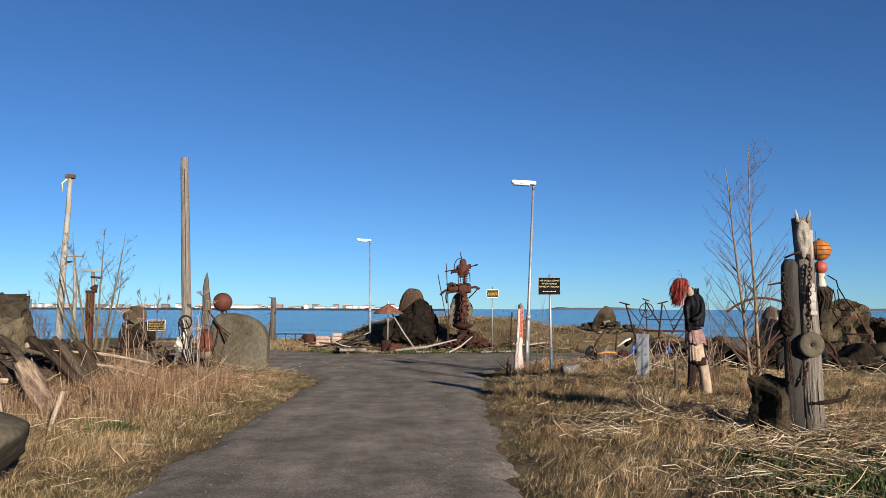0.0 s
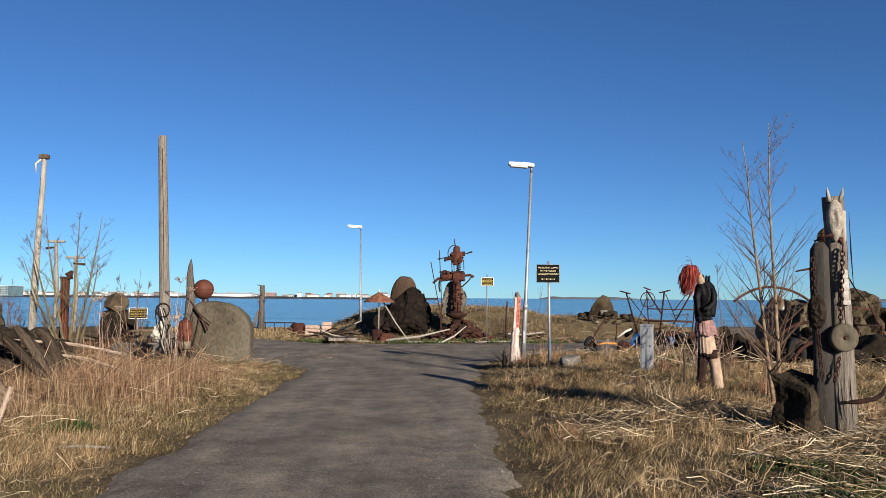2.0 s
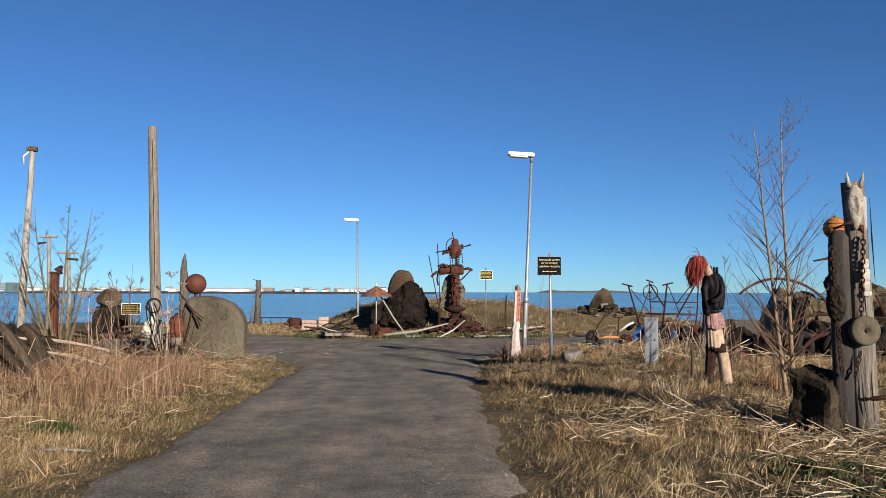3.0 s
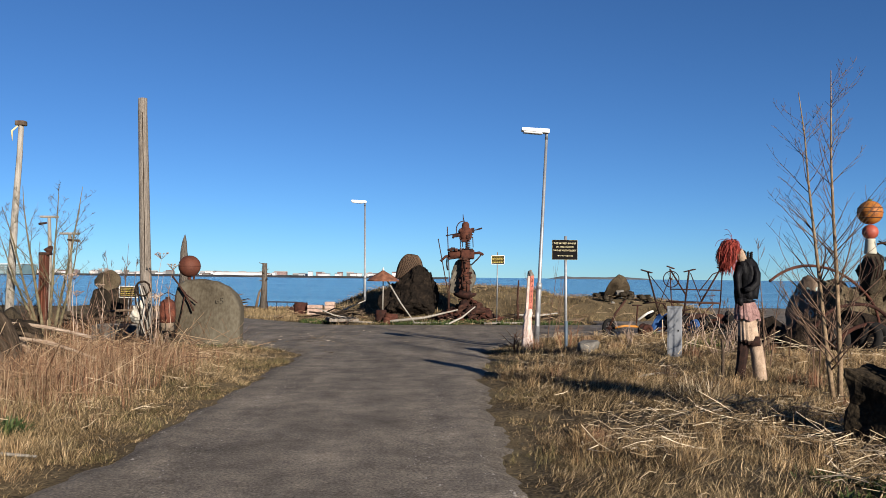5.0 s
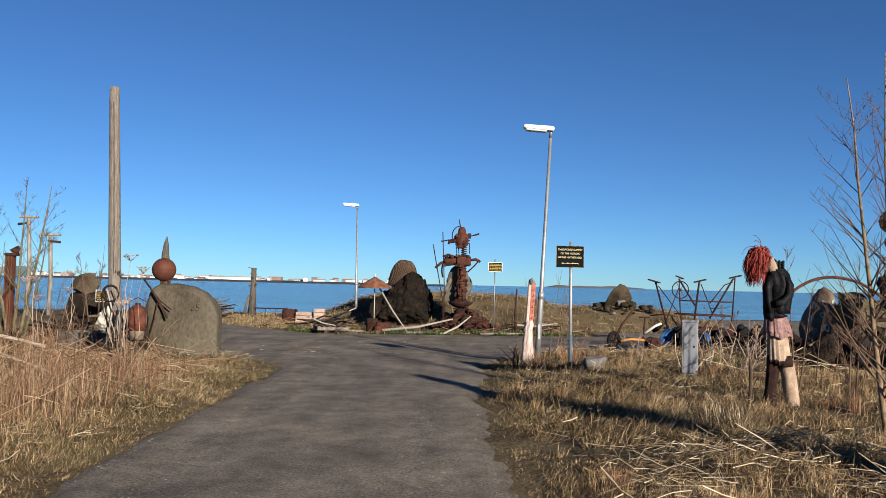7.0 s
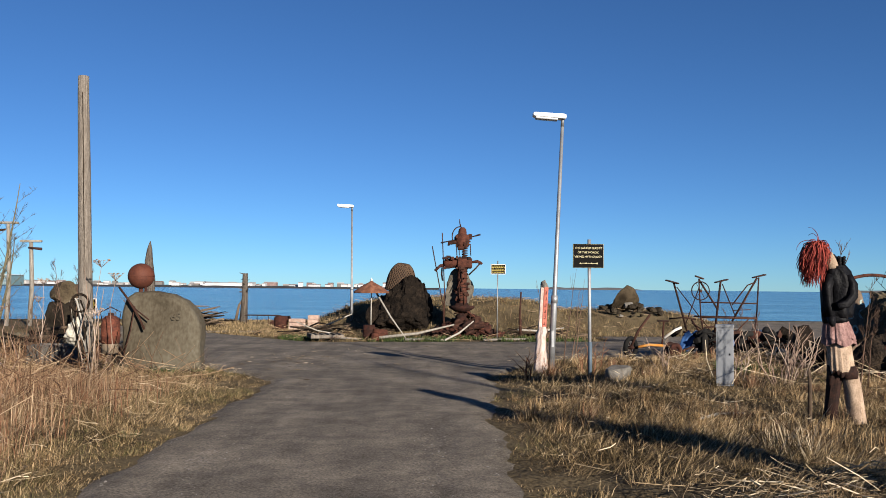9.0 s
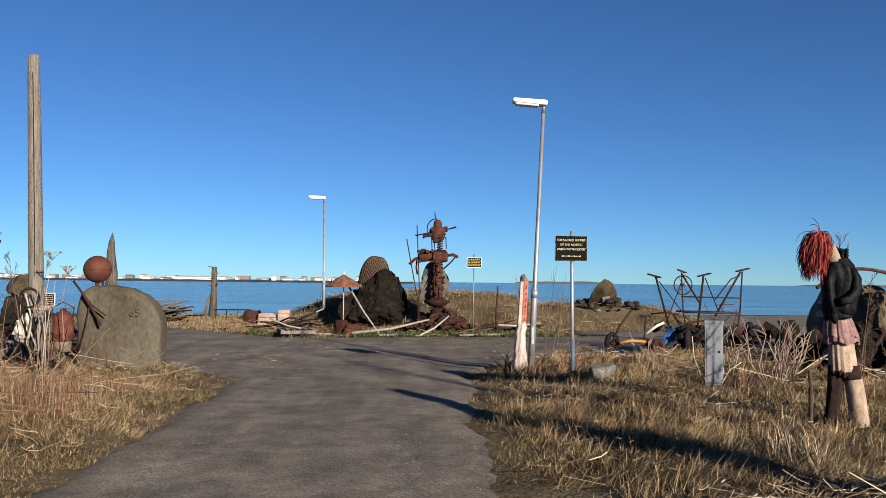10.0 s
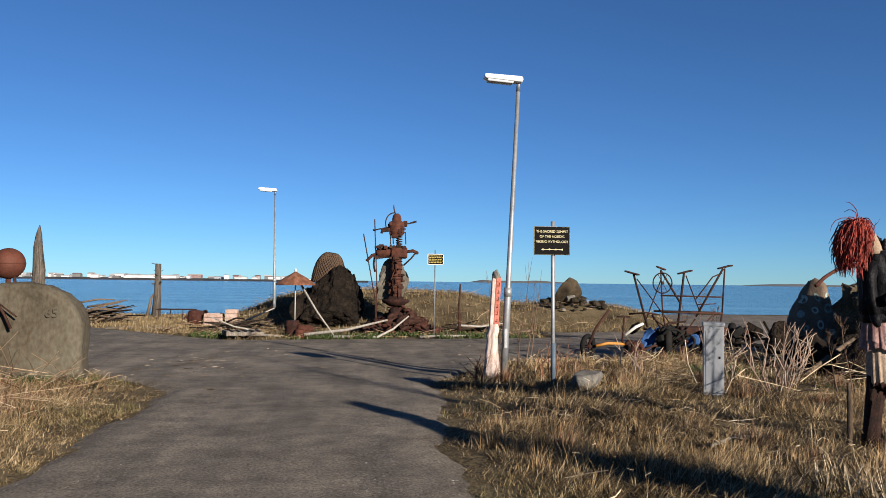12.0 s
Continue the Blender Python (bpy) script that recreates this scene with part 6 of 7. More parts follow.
gnarled([(-5.6, 14.4, 0.55), (-6.7, 14.6, 0.72), (-7.9, 14.6, 0.78)], [0.025, 0.03, 0.02], M_PEELED, "long thin pale driftwood branch across weeds", 12.0)
gnarled([(-5.0, 13.4, 0.25), (-5.9, 13.6, 0.5), (-6.9, 13.7, 0.62)], [0.02, 0.028, 0.022], M_PEELED, "long thin pale driftwood branch across weeds", 13.0)
rg = random.Random(91)
for k in range(30):
    x, y = rg.uniform(-8.0, -6.0), rg.uniform(10.8, 15.2)
    a, L = rg.uniform(2.2, 3.9), rg.uniform(0.5, 1.5)
    p = Vector((x, y, G(x, y) + rg.uniform(0.0, 0.25)))
    q = Vector((x + L * math.cos(a) * 0.8, y + L * math.sin(a) * 0.5, G(x, y) + rg.uniform(0.25, 0.95)))
    m1 = p.lerp(q, 0.5) + Vector((0, rg.uniform(-0.2, 0.2), rg.uniform(-0.1, 0.25)))
    r = rg.uniform(0.02, 0.065)
    gnarled([p, m1, q], [r * 1.2, r, r * 0.5], M_ROOT if k % 4 else M_PEELED, "gnarled brown driftwood root in a tangled pile", 20.0 + k, 6)
o = part("stake", tubes(([(-0.06, 0, -0.08), (0.0, 0, 0.25), (0.07, 0, 0.58)], [0.03, 0.034, 0.03]), n=10, wob=0.2), M_PEELED)
o.matrix_world = pose(-4.58, 8.15, G(-4.58, 8.15), 0, 6, 0)
tagged(o, "short pale cut stake stuck in the grass", "stake")
o = part("branch", tubes(([(-0.3, 0, 0.02), (0, 0.02, 0.035), (0.32, 0, 0.02)], [0.014, 0.017, 0.012]), n=7), M_WOODW)
o.matrix_world = pose(-3.4, 7.6, G(-3.4, 7.6) + 0.02)
tagged(o, "pale bare stick lying on the verge", "stick")
o = part("branch", tubes(([(-0.35, -0.1, 0.03), (0, 0.02, 0.05), (0.4, 0.05, 0.04)], [0.016, 0.018, 0.008]), n=7), M_WOODW)
o.matrix_world = pose(3.6, 12.6, G(3.6, 12.6) + 0.02, 0, 0, 20)
tagged(o, "pale bare stick lying in short grass", "stick")

# rough ground between the stands of dry stalks and the shore
rg = random.Random(77)
for k in range(15):
    x, y = rg.uniform(-15, -6.6), rg.uniform(19.8, 27)
    boulder("boulder", x, y, (rg.uniform(0.5, 1.3), rg.uniform(0.5, 1.0), rg.uniform(0.4, 1.05)), 500 + k, M_ROCK if k % 3 else M_SLAB, "brown boulder among weeds near the shore", rg.uniform(0, 360), dz=-0.05, group="boulders among weeds")
stick_heap(-8.3, 22.0, 3.2, 0.8, 45, 21, "heap of dark broken branches among weeds")
stick_heap(-11.3, 19.8, 3.0, 1.0, 45, 22, "heap of dark broken branches behind driftwood")
stick_heap(-7.6, 13.4, 3.0, 0.9, 40, 23, "tangle of broken roots and branches by driftwood")
stick_heap(-12.5, 25.5, 4.0, 0.8, 40, 24, "heap of dark broken branches near the shore")
stick_heap(8.8, 17.8, 3.2, 0.6, 34, 25, "heap of dark broken branches among boulders")
t = thing("concrete_trough", (-7.3, 19.9, G(-7.3, 19.9) - 0.05), "low grey concrete trough half hidden by stalks", "trough")
part("wall", boxed((0, -0.3, 0.22), (1.1, 0.08, 0.44), 0.02), M_STONEL, t)
part("wall", boxed((0, 0.3, 0.22), (1.1, 0.08, 0.44), 0.02), M_STONEL, t)
part("end_wall", boxed((-0.51, 0, 0.22), (0.08, 0.52, 0.44), 0.02), M_STONEL, t)
part("end_wall", boxed((0.51, 0, 0.22), (0.08, 0.52, 0.44), 0.02), M_STONEL, t)
for k in range(9):
    x, y = rg.uniform(9.6, 13.2), rg.uniform(19.6, 20.6)
    boulder("boulder", x, y, (rg.uniform(0.4, 0.9), rg.uniform(0.4, 0.7), rg.uniform(0.3, 0.7)), 700 + k, M_ROCK if k % 2 else M_BROWNROCK, "brown boulder at the foot of the ball totem", rg.uniform(0, 360), dz=-0.05, cuts=5, group="boulders under the ball totem")


# ---------- bare trees and shrubs ----------
M_SHRUB = mat("olive_bark", [(0.05, 0.04, 0.022), (0.1, 0.085, 0.05), (0.17, 0.145, 0.09)], 0.85, 12, 60, 0.2, spec=0.12)


def bare_tree(name, x, y, stems, h, spread, seed, label, r0=0.03, levels=3, mats=(M_BARK, M_TWIG), leanx=0.0, n0=14, z0=0.1):
    """A leafless tree: stems, then branches and twigs, each a tapering tube."""
    t = thing(name, (x, y, G(x, y) - 0.05), label, "tree" if h > 2 else "shrub")
    rr = random.Random(seed)
    mesh = [None]

    def grow(p, d, length, r, level):
        seg = 7 if level == 0 else 5 if level == 1 else 3
        pts, rad = [p], [r]
        nodes = []
        for i in range(seg):
            f = (i + 1) / seg
            d = (d + Vector((rr.gauss(0, 0.035 + 0.05 * (level > 0)), rr.gauss(0, 0.035 + 0.05 * (level > 0)), 0.03 + 0.025 * level))).normalized()
            p = p + d * (length / seg)
            pts.append(p)
            rad.append(max(0.0018, r * (1 - 0.85 * f)))
            nodes.append((p, d, f, rad[-1]))
        if level < 2:
            mesh[0] = bmesh.new()
        mine = mesh[0]
        tube(mine, pts, rad, 8 if level == 0 else 5 if level == 1 else 3)
        if level < levels:
            cnt = n0 if level == 0 else 6 if level == 1 else 2
            for k in range(cnt):
                f = rr.uniform(z0 if level == 0 else 0.2, 0.97)
                i = min(len(nodes) - 1, int(f * len(nodes)))
                a = pts[i].lerp(pts[i + 1], f * len(nodes) - i if i < len(nodes) else 0)
                ang = rr.uniform(0, 6.283)
                out = Vector((math.cos(ang), math.sin(ang), 0))
                nd = (nodes[i][1] * 0.75 + out * spread + Vector((0, 0, 0.25))).normalized()
                L = length * (1 - f * 0.75) * rr.uniform(0.25, 0.5) * (0.95 if level else 0.9)
                grow(a, nd, max(0.08, L), max(0.0016 + 0.00013 * y, rad[i] * 0.32), level + 1)
        if level < 2:
            part("branch" if level else "trunk", mine, mats[0] if level == 0 else mats[1], t)

    for sx_, lean, hh in stems:
        grow(Vector((sx_, rr.uniform(-0.03, 0.03), 0)), Vector((lean, rr.uniform(-0.05, 0.05), 1)).normalized(), h * hh, r0 * (0.6 + 0.3 * hh), 0)
    return t


bare_tree("bare_birch", 5.12, 10.1, ((0.0, -0.03, 1.0), (-0.05, -0.085, 0.95)), 4.05, 1.05, 11, "young leafless tree with pale bark and fine twigs", 0.038, 2, n0=44, z0=0.12)
bare_tree("bare_sapling", 5.55, 13.4, ((0.0, -0.05, 1.0), (0.06, 0.1, 0.8), (-0.08, -0.15, 0.7)), 2.0, 0.6, 12, "small leafless sapling with dark twigs", 0.016, 2, (M_TWIG, M_TWIG), n0=9)
bare_tree("bare_sapling", 6.15, 12.9, ((0.0, 0.1, 1.0), (0.06, 0.25, 0.8), (-0.08, 0.0, 0.9)), 1.9, 0.5, 14, "small leafless sapling with dark twigs", 0.014, 2, (M_TWIG, M_TWIG), n0=8)
bare_tree("bare_shrub", -9.35, 20.6, ((0.0, 0.05, 1.0), (-0.15, -0.4, 0.9), (0.1, 0.16, 1.0), (-0.1, -0.16, 1.0), (0.15, 0.3, 0.7), (-0.1, -0.62, 0.75)), 3.9, 1.0, 21, "tall leafless shrub with many upright stems", 0.052, 3, (M_SHRUB, M_SHRUB), n0=14, z0=0.25)
bare_tree("bare_shrub", -10.9, 20.2, ((0.0, -0.2, 1.0), (0.1, 0.1, 0.8)), 2.1, 0.6, 22, "leafless grey shrub behind driftwood", 0.02, 3, (M_TWIG, M_TWIG), n0=8)
bare_tree("bare_shrub", -8.9, 24.0, ((0.0, 0.05, 1.0), (0.1, 0.15, 0.8), (-0.15, -0.1, 0.9)), 2.6, 0.55, 23, "leafless grey shrub among dry weeds", 0.025, 3, (M_TWIG, M_TWIG), n0=8)
bare_tree("bare_shrub", -12.2, 24.5, ((0.0, 0.05, 1.0), (0.2, 0.25, 0.8), (-0.25, -0.2, 0.9), (-0.4, -0.3, 0.7)), 1.9, 0.7, 24, "low leafless dark shrub near the shore", 0.022, 3, (M_TWIG, M_TWIG), n0=9)
bare_tree("bare_shrub", 2.75, 18.6, ((0.0, 0.05, 1.0), (0.1, 0.2, 0.8), (-0.15, -0.18, 0.9), (-0.2, -0.3, 0.7), (0.2, 0.1, 0.9)), 1.9, 0.35, 25, "thin leafless shrub behind the street lamp", 0.013, 1, (M_TWIG, M_TWIG), n0=6)
bare_tree("bare_shrub", 8.3, 24.5, ((0.0, 0.05, 1.0), (0.2, 0.2, 0.8), (-0.2, -0.2, 0.9), (0.4, 0.1, 0.8)), 1.3, 0.5, 26, "low leafless reddish shrub on gravel", 0.012, 2, (M_TWIG, M_TWIG), n0=7)
bare_tree("bare_shrub", 6.6, 15.0, ((0.0, 0.05, 1.0), (0.3, 0.2, 0.8), (-0.3, -0.2, 0.9), (0.5, 0.3, 0.8), (-0.5, -0.2, 0.7)), 1.2, 0.6, 27, "low tangled leafless shrub behind the mannequin", 0.012, 2, (M_TWIG, M_TWIG), n0=7)


for k, (x, y, h) in enumerate(((-7.2, 19.2, 1.5), (-8.6, 18.8, 1.7), (-11.8, 22.0, 2.2), (-9.9, 23.5, 2.0), (-13.5, 23.0, 2.0), (-7.4, 23.5, 1.4), (-10.2, 19.0, 1.5))):
    bare_tree("bare_shrub", x, y, ((0.0, 0.05, 1.0), (0.12, 0.25, 0.8), (-0.15, -0.2, 0.9), (-0.2, -0.4, 0.7)), h, 0.8, 60 + k, "leafless twiggy shrub among weeds and boulders", 0.014, 2, (M_TWIG, M_TWIG), n0=9)


def stalk_clump(x, y, count, h, spread, seed, label, material, name="dead_stalks", head=False):
    t = thing(name, (x, y, G(x, y) - 0.03), label, "dead plant")
    rr = random.Random(seed)
    for k in range(count):
        a, L = rr.uniform(0, 6.283), h * rr.uniform(0.5, 1)
        s = spread * rr.uniform(0.1, 1)
        p = Vector((0.18 * spread * math.cos(a), 0.18 * spread * math.sin(a), 0))
        q = Vector((s * math.cos(a) * (0.6 if h > 1.5 else 0.95), s * math.sin(a) * 0.4, L))
        mid = p.lerp(q, 0.35) + Vector((0.07 * rr.gauss(0, 1), 0.03, 0.05))
        high = p.lerp(q, 0.7) + Vector((0.05 * rr.gauss(0, 1), 0.02, 0.06))
        lines = [([p, mid, high, q], [0.009, 0.008, 0.006, 0.0035])]
        if h < 1.5:
            for root in (mid, high):
                e = root + Vector((rr.uniform(-0.22, 0.22), rr.uniform(-0.08, 0.08), rr.uniform(0.08, 0.3)))
                lines.append(([root, root.lerp(e, 0.5) + Vector((0.02 * rr.gauss(0, 1), 0, 0.02)), e], [0.005, 0.004, 0.0025]))
        st_ = part("stalk", tubes(*lines, n=6), material, t)
        if head and k % 2 == 0:
            bm = bmesh.new()
            for j in range(16):
                b = rr.uniform(0, 6.283)
                e = q + Vector((0.13 * math.cos(b) * rr.uniform(0.3, 1), 0.13 * math.sin(b) * rr.uniform(0.3, 1), 0.1 + rr.uniform(-0.02, 0.03)))
                tube(bm, [q, e], 0.003, 3)
                tube(bm, [e - Vector((0.018, 0, 0)), e + Vector((0.018, 0, 0.008))], 0.008, 4)
            part("seed_head", bm, material, st_)
    return t


M_PALESTALK = mat("pale_stalk", [(0.12, 0.072, 0.052), (0.235, 0.165, 0.122), (0.37, 0.29, 0.226)], 0.8, 4, 30, 0.2)
stalk_clump(5.62, 15.6, 16, 1.0, 0.6, 1, "clump of pale pinkish dead stalks", M_PALESTALK)
stalk_clump(5.2, 16.3, 8, 0.85, 0.4, 2, "clump of pale pinkish dead stalks", M_PALESTALK)
stalk_clump(6.3, 16.6, 9, 0.8, 0.5, 3, "clump of pale pinkish dead stalks", M_PALESTALK)
stalk_clump(4.3, 17.0, 6, 0.6, 0.5, 7, "clump of pale pinkish dead stalks", M_PALESTALK)
stalk_clump(-5.4, 16.9, 8, 2.0, 0.6, 4, "tall dead umbellifer stalks with dry seed heads", M_PALESTALK, "dead_umbellifer", True)
stalk_clump(-6.9, 16.8, 5, 1.7, 0.6, 5, "tall dead umbellifer stalks with dry seed heads", M_PALESTALK, "dead_umbellifer", True)
stalk_clump(-8.0, 20.5, 3, 1.8, 0.5, 6, "tall dead umbellifer stalks with dry seed heads", M_PALESTALK, "dead_umbellifer", True)
stalk_clump(2.9, 16.9, 8, 0.6, 0.5, 8, "clump of thin dead stalks by the signpost", M_RED)
stalk_clump(2.0, 17.3, 8, 0.5, 0.5, 9, "clump of thin dead stalks by the painted post", M_RED)


# ---------- grass, straw, weeds ----------
def blades(name, P, H, W, lean, az, material, label, category, curl=0.6):
    """Tapering bent ribbons: root places, lengths, widths, how far they lean and to which side."""
    n = len(P)
    d = np.stack([np.cos(az), np.sin(az), np.zeros(n)], 1)
    s = np.stack([-np.sin(az + 0.6), np.cos(az + 0.6), np.zeros(n)], 1) * (W / 2)[:, None]
    up = np.array([0, 0, 1.0])
    m = P + d * (H * np.sin(lean * curl) * 0.5)[:, None] + up * (H * np.cos(lean * curl) * 0.5)[:, None]
    e = m + d * (H * np.sin(lean) * 0.5)[:, None] + up * (H * np.cos(lean) * 0.5)[:, None]
    V = np.stack([P - s, P + s, m - s * 0.8, m + s * 0.8, e], 1).reshape(-1, 3)
    b = np.arange(n)[:, None] * 5
    F = np.concatenate([b + [0, 1, 3], b + [0, 3, 2], b + [2, 3, 4]], 1).reshape(-1, 3)
    return bulk(name, V, F, material, label, category)


R = np.random.default_rng(5)


def scatter(n, x0, x1, y0, y1, ok):
    x, y = R.uniform(x0, x1, n), R.uniform(y0, y1, n)
    k = ok(x, y)
    return x[k], y[k]


def tufts(x, y, per, rad):
    """Blade roots gathered in clumps round the given places."""
    n = len(x)
    a = R.uniform(0, 2 * np.pi, (n, per))
    r = np.abs(R.normal(0, 1, (n, per))) * rad[:, None] if hasattr(rad, "__len__") else np.abs(R.normal(0, 1, (n, per))) * rad
    X, Y = (x[:, None] + r * np.cos(a)).ravel(), (y[:, None] + r * np.sin(a)).ravel()
    return np.stack([X, Y, gz(X, Y) - 0.01], 1), a.ravel()


verge = lambda x, y: road_d(x, y) < -0.02
# short turf close to the walk
x, y = scatter(20000, 0.9, 9.5, -3.0, 20.5, lambda x, y: verge(x, y) & (R.random(len(x)) < 1.1 - y / 30) & (wave(x, y, 1.3, 4) > -0.3) & (R.random(len(x)) < ss(-0.2, 0.12, -road_d(x, y))))
P, az = tufts(x, y, 16, 0.06)
n = len(P)
big = np.repeat(0.6 + 0.8 * R.random(len(x)) ** 2 + 0.35 * (wave(x, y, 0.9, 1) > 0.35), 16)
blades("dry_grass", P, R.uniform(0.05, 0.14, n) * big * (0.35 + 0.65 * ss(0.05, 0.9, -road_d(P[:, 0], P[:, 1]))), R.uniform(0.0022, 0.005, n) * (1 + P[:, 1] / 16), np.abs(R.normal(1.25, 0.35, n)), az + R.normal(0, 0.8, n), M_GRASS, "short matted dry grass on the verge", "grass")
x, y = scatter(28000, -11, -2.2, -3, 20.5, lambda x, y: verge(x, y) & (wave(x, y, 1.1, 2) > -0.5) & (R.random(len(x)) < ss(-0.2, 0.15, -road_d(x, y))))
P, az = tufts(x, y, 16, 0.06)
n = len(P)
big = np.repeat(0.7 + 0.9 * R.random(len(x)) ** 2, 16) * (1 + 0.6 * ss(-3.2, -5, P[:, 0]))
blades("dry_grass", P, R.uniform(0.05, 0.15, n) * big * (0.3 + 0.7 * ss(0.05, 1.0, -road_d(P[:, 0], P[:, 1]))) * (1 - 0.5 * ss(14, 16.5, P[:, 1])), R.uniform(0.0022, 0.005, n) * (1 + P[:, 1] / 16), np.abs(R.normal(1.15, 0.4, n)), az + R.normal(0, 0.8, n), M_GRASS, "short dry grass and moss beside the track", "grass")
# long matted blades, combed one way clump by clump
for x0, x1, y1, cnt, mt in ((0.9, 9.5, 20.5, 15000, M_GRASS), (-10, -2.3, 18.5, 9000, M_GRASS)):
    x, y = scatter(cnt, x0, x1, 2.5, y1, lambda x, y: (road_d(x, y) < -0.08) & (R.random(len(x)) < 1.1 - y / 32) & ((x < 2.6) | (y > 9.2) | (R.random(len(x)) < 0.3)) & (wave(x, y, 1.1, 11) > -0.22))
    P, az = tufts(x, y, 13, 0.07)
    n = len(P)
    comb = np.repeat(wave(x, y, 1.7, 4) * 3.2 + R.normal(0, 0.5, len(x)), 13)
    blades("matted_grass", P, R.uniform(0.1, 0.3, n) * (0.4 + 0.6 * ss(0.05, 0.8, -road_d(P[:, 0], P[:, 1]))), R.uniform(0.0018, 0.0042, n) * (1 + P[:, 1] / 18), np.clip(R.normal(1.3, 0.25, n), 0.6, 1.62), comb + R.normal(0, 0.55, n), mt, "long matted tawny grass lying over the verge", "grass", 0.75)
# tall tufts on the right-hand verge
x, y = scatter(80, 1.6, 8.5, 4.5, 19.5, lambda x, y: (road_d(x, y) < -0.35) & (wave(x, y, 1.2, 8) > 0.05))
P, az = tufts(x, y, 130, 0.09)
n = len(P)
hh = np.repeat(R.uniform(0.12, 0.34, len(x)), 130)
blades("tussock_grass", P, hh * R.uniform(0.5, 1.1, n), R.uniform(0.002, 0.0045, n) * (1 + P[:, 1] / 18), np.abs(R.normal(0.7, 0.45, n)), az + R.normal(0, 0.6, n), M_RED, "tussocks of tawny dry grass", "grass")
# the tall reddish stand on the left
stand = lambda x, y: (road_d(x, y) < -0.75) & (R.random(len(x)) < ss(8.0, 11.0, y)) & (R.random(len(x)) < 0.1 + ss(-3.3, -5.0, x)) & ((x < -6.1) | (y < 16.4 + R.random(len(x)) ** 3 * 2.0))
x, y = scatter(4300, -11.5, -2.8, 8.2, 20.3, lambda x, y: stand(x, y) & (wave(x, y, 0.9, 3) > -0.7))
P, az = tufts(x, y, 9, 0.12)
n = len(P)
clump = 0.8 + 0.45 * wave(P[:, 0], P[:, 1], 1.7, 6)
blades("tall_dry_grass", P, R.uniform(0.2, 0.9, n) * (0.5 + 0.35 * ss(9, 13, P[:, 1])) * clump * (1 - 0.65 * ss(13.2, 17, P[:, 1])), R.uniform(0.003, 0.0085, n), np.abs(R.normal(0.35, 0.4, n)), az + R.normal(0, 0.9, n), M_RED, "stand of tall reddish-brown dry stalks", "grass", 0.4)
x, y = scatter(3000, -10.5, -2.8, 7.4, 19, lambda x, y: stand(x, y) & (wave(x, y, 1.5, 14) > -0.35))
P, az = tufts(x, y, 10, 0.1)
n = len(P)
blades("tall_dry_grass", P, R.uniform(0.15, 0.75, n) * (0.85 + 0.4 * wave(P[:, 0], P[:, 1], 1.3, 9)) * (1 - 0.6 * ss(13.5, 17, P[:, 1])), R.uniform(0.003, 0.008, n), np.abs(R.normal(0.55, 0.45, n)), az + R.normal(0, 0.9, n), M_TANSTALK, "stand of bleached tan stalks, bent and broken", "grass", 0.35)
x, y = scatter(2000, -16, -5.5, 20, 30, lambda x, y: road_d(x, y) < -0.6)
P, az = tufts(x, y, 9, 0.16)
n = len(P)
blades("tall_dry_grass", P, R.uniform(0.2, 0.7, n), R.uniform(0.005, 0.012, n), np.abs(R.normal(0.35, 0.4, n)), az + R.normal(0, 0.9, n), M_RED, "rough dry weeds near the shore", "grass", 0.4)
# greener turf along the track's edges
for x0, x1, cnt, lo, hi in ((-7, -2.2, 5200, 0.05, 0.9), (0.9, 4, 1600, 0.0, 0.45)):
    x, y = scatter(cnt, x0, x1, 2.5, 19.5, lambda x, y: (road_d(x, y) < -lo) & (road_d(x, y) > -hi - 0.4 * R.random(len(x))) & (wave(x, y, 1.6, 21) > 0.0))
    P, az = tufts(x, y, 14, 0.07)
    n = len(P)
    blades("olive_turf", P, R.uniform(0.04, 0.13, n), R.uniform(0.002, 0.005, n) * (1 + P[:, 1] / 16), np.abs(R.normal(1.05, 0.4, n)), az + R.normal(0, 0.8, n), M_OLIVE, "olive-green turf along the track's edge", "grass")
# golden tufts and shaggy mats on the verge
x, y = scatter(1500, 1.5, 8.5, 4.5, 18.5, lambda x, y: (road_d(x, y) < -0.3) & (wave(x, y, 1.05, 17) > 0.0) & ((y > 7) | (R.random(len(x)) < 0.3)))
P, az = tufts(x, y, 75, 0.1)
n = len(P)
hh = np.repeat(0.07 + 0.26 * R.random(len(x)) ** 1.5, 75)
comb = np.repeat(wave(x, y, 1.2, 5) * 3 + R.normal(0, 0.7, len(x)), 75)
mix = R.random(n) < 0.5
blades("golden_grass", P, hh * R.uniform(0.5, 1.15, n), R.uniform(0.0016, 0.0038, n) * (1 + P[:, 1] / 18), np.abs(R.normal(1.0, 0.4, n)), np.where(mix, comb, az) + R.normal(0, 0.5, n), M_GOLD, "shaggy golden tufts of dry grass", "grass")
x, y = scatter(420, -8, -2.7, 4.5, 12, lambda x, y: (road_d(x, y) < -0.3) & (wave(x, y, 1.2, 27) > 0.0))
P, az = tufts(x, y, 70, 0.1)
n = len(P)
hh = np.repeat(R.uniform(0.08, 0.24, len(x)), 70)
blades("golden_grass", P, hh * R.uniform(0.5, 1.15, n), R.uniform(0.0016, 0.0038, n) * (1 + P[:, 1] / 18), np.abs(R.normal(0.8, 0.4, n)), az + R.normal(0, 0.5, n), M_GOLD, "shaggy golden tufts of dry grass", "grass")
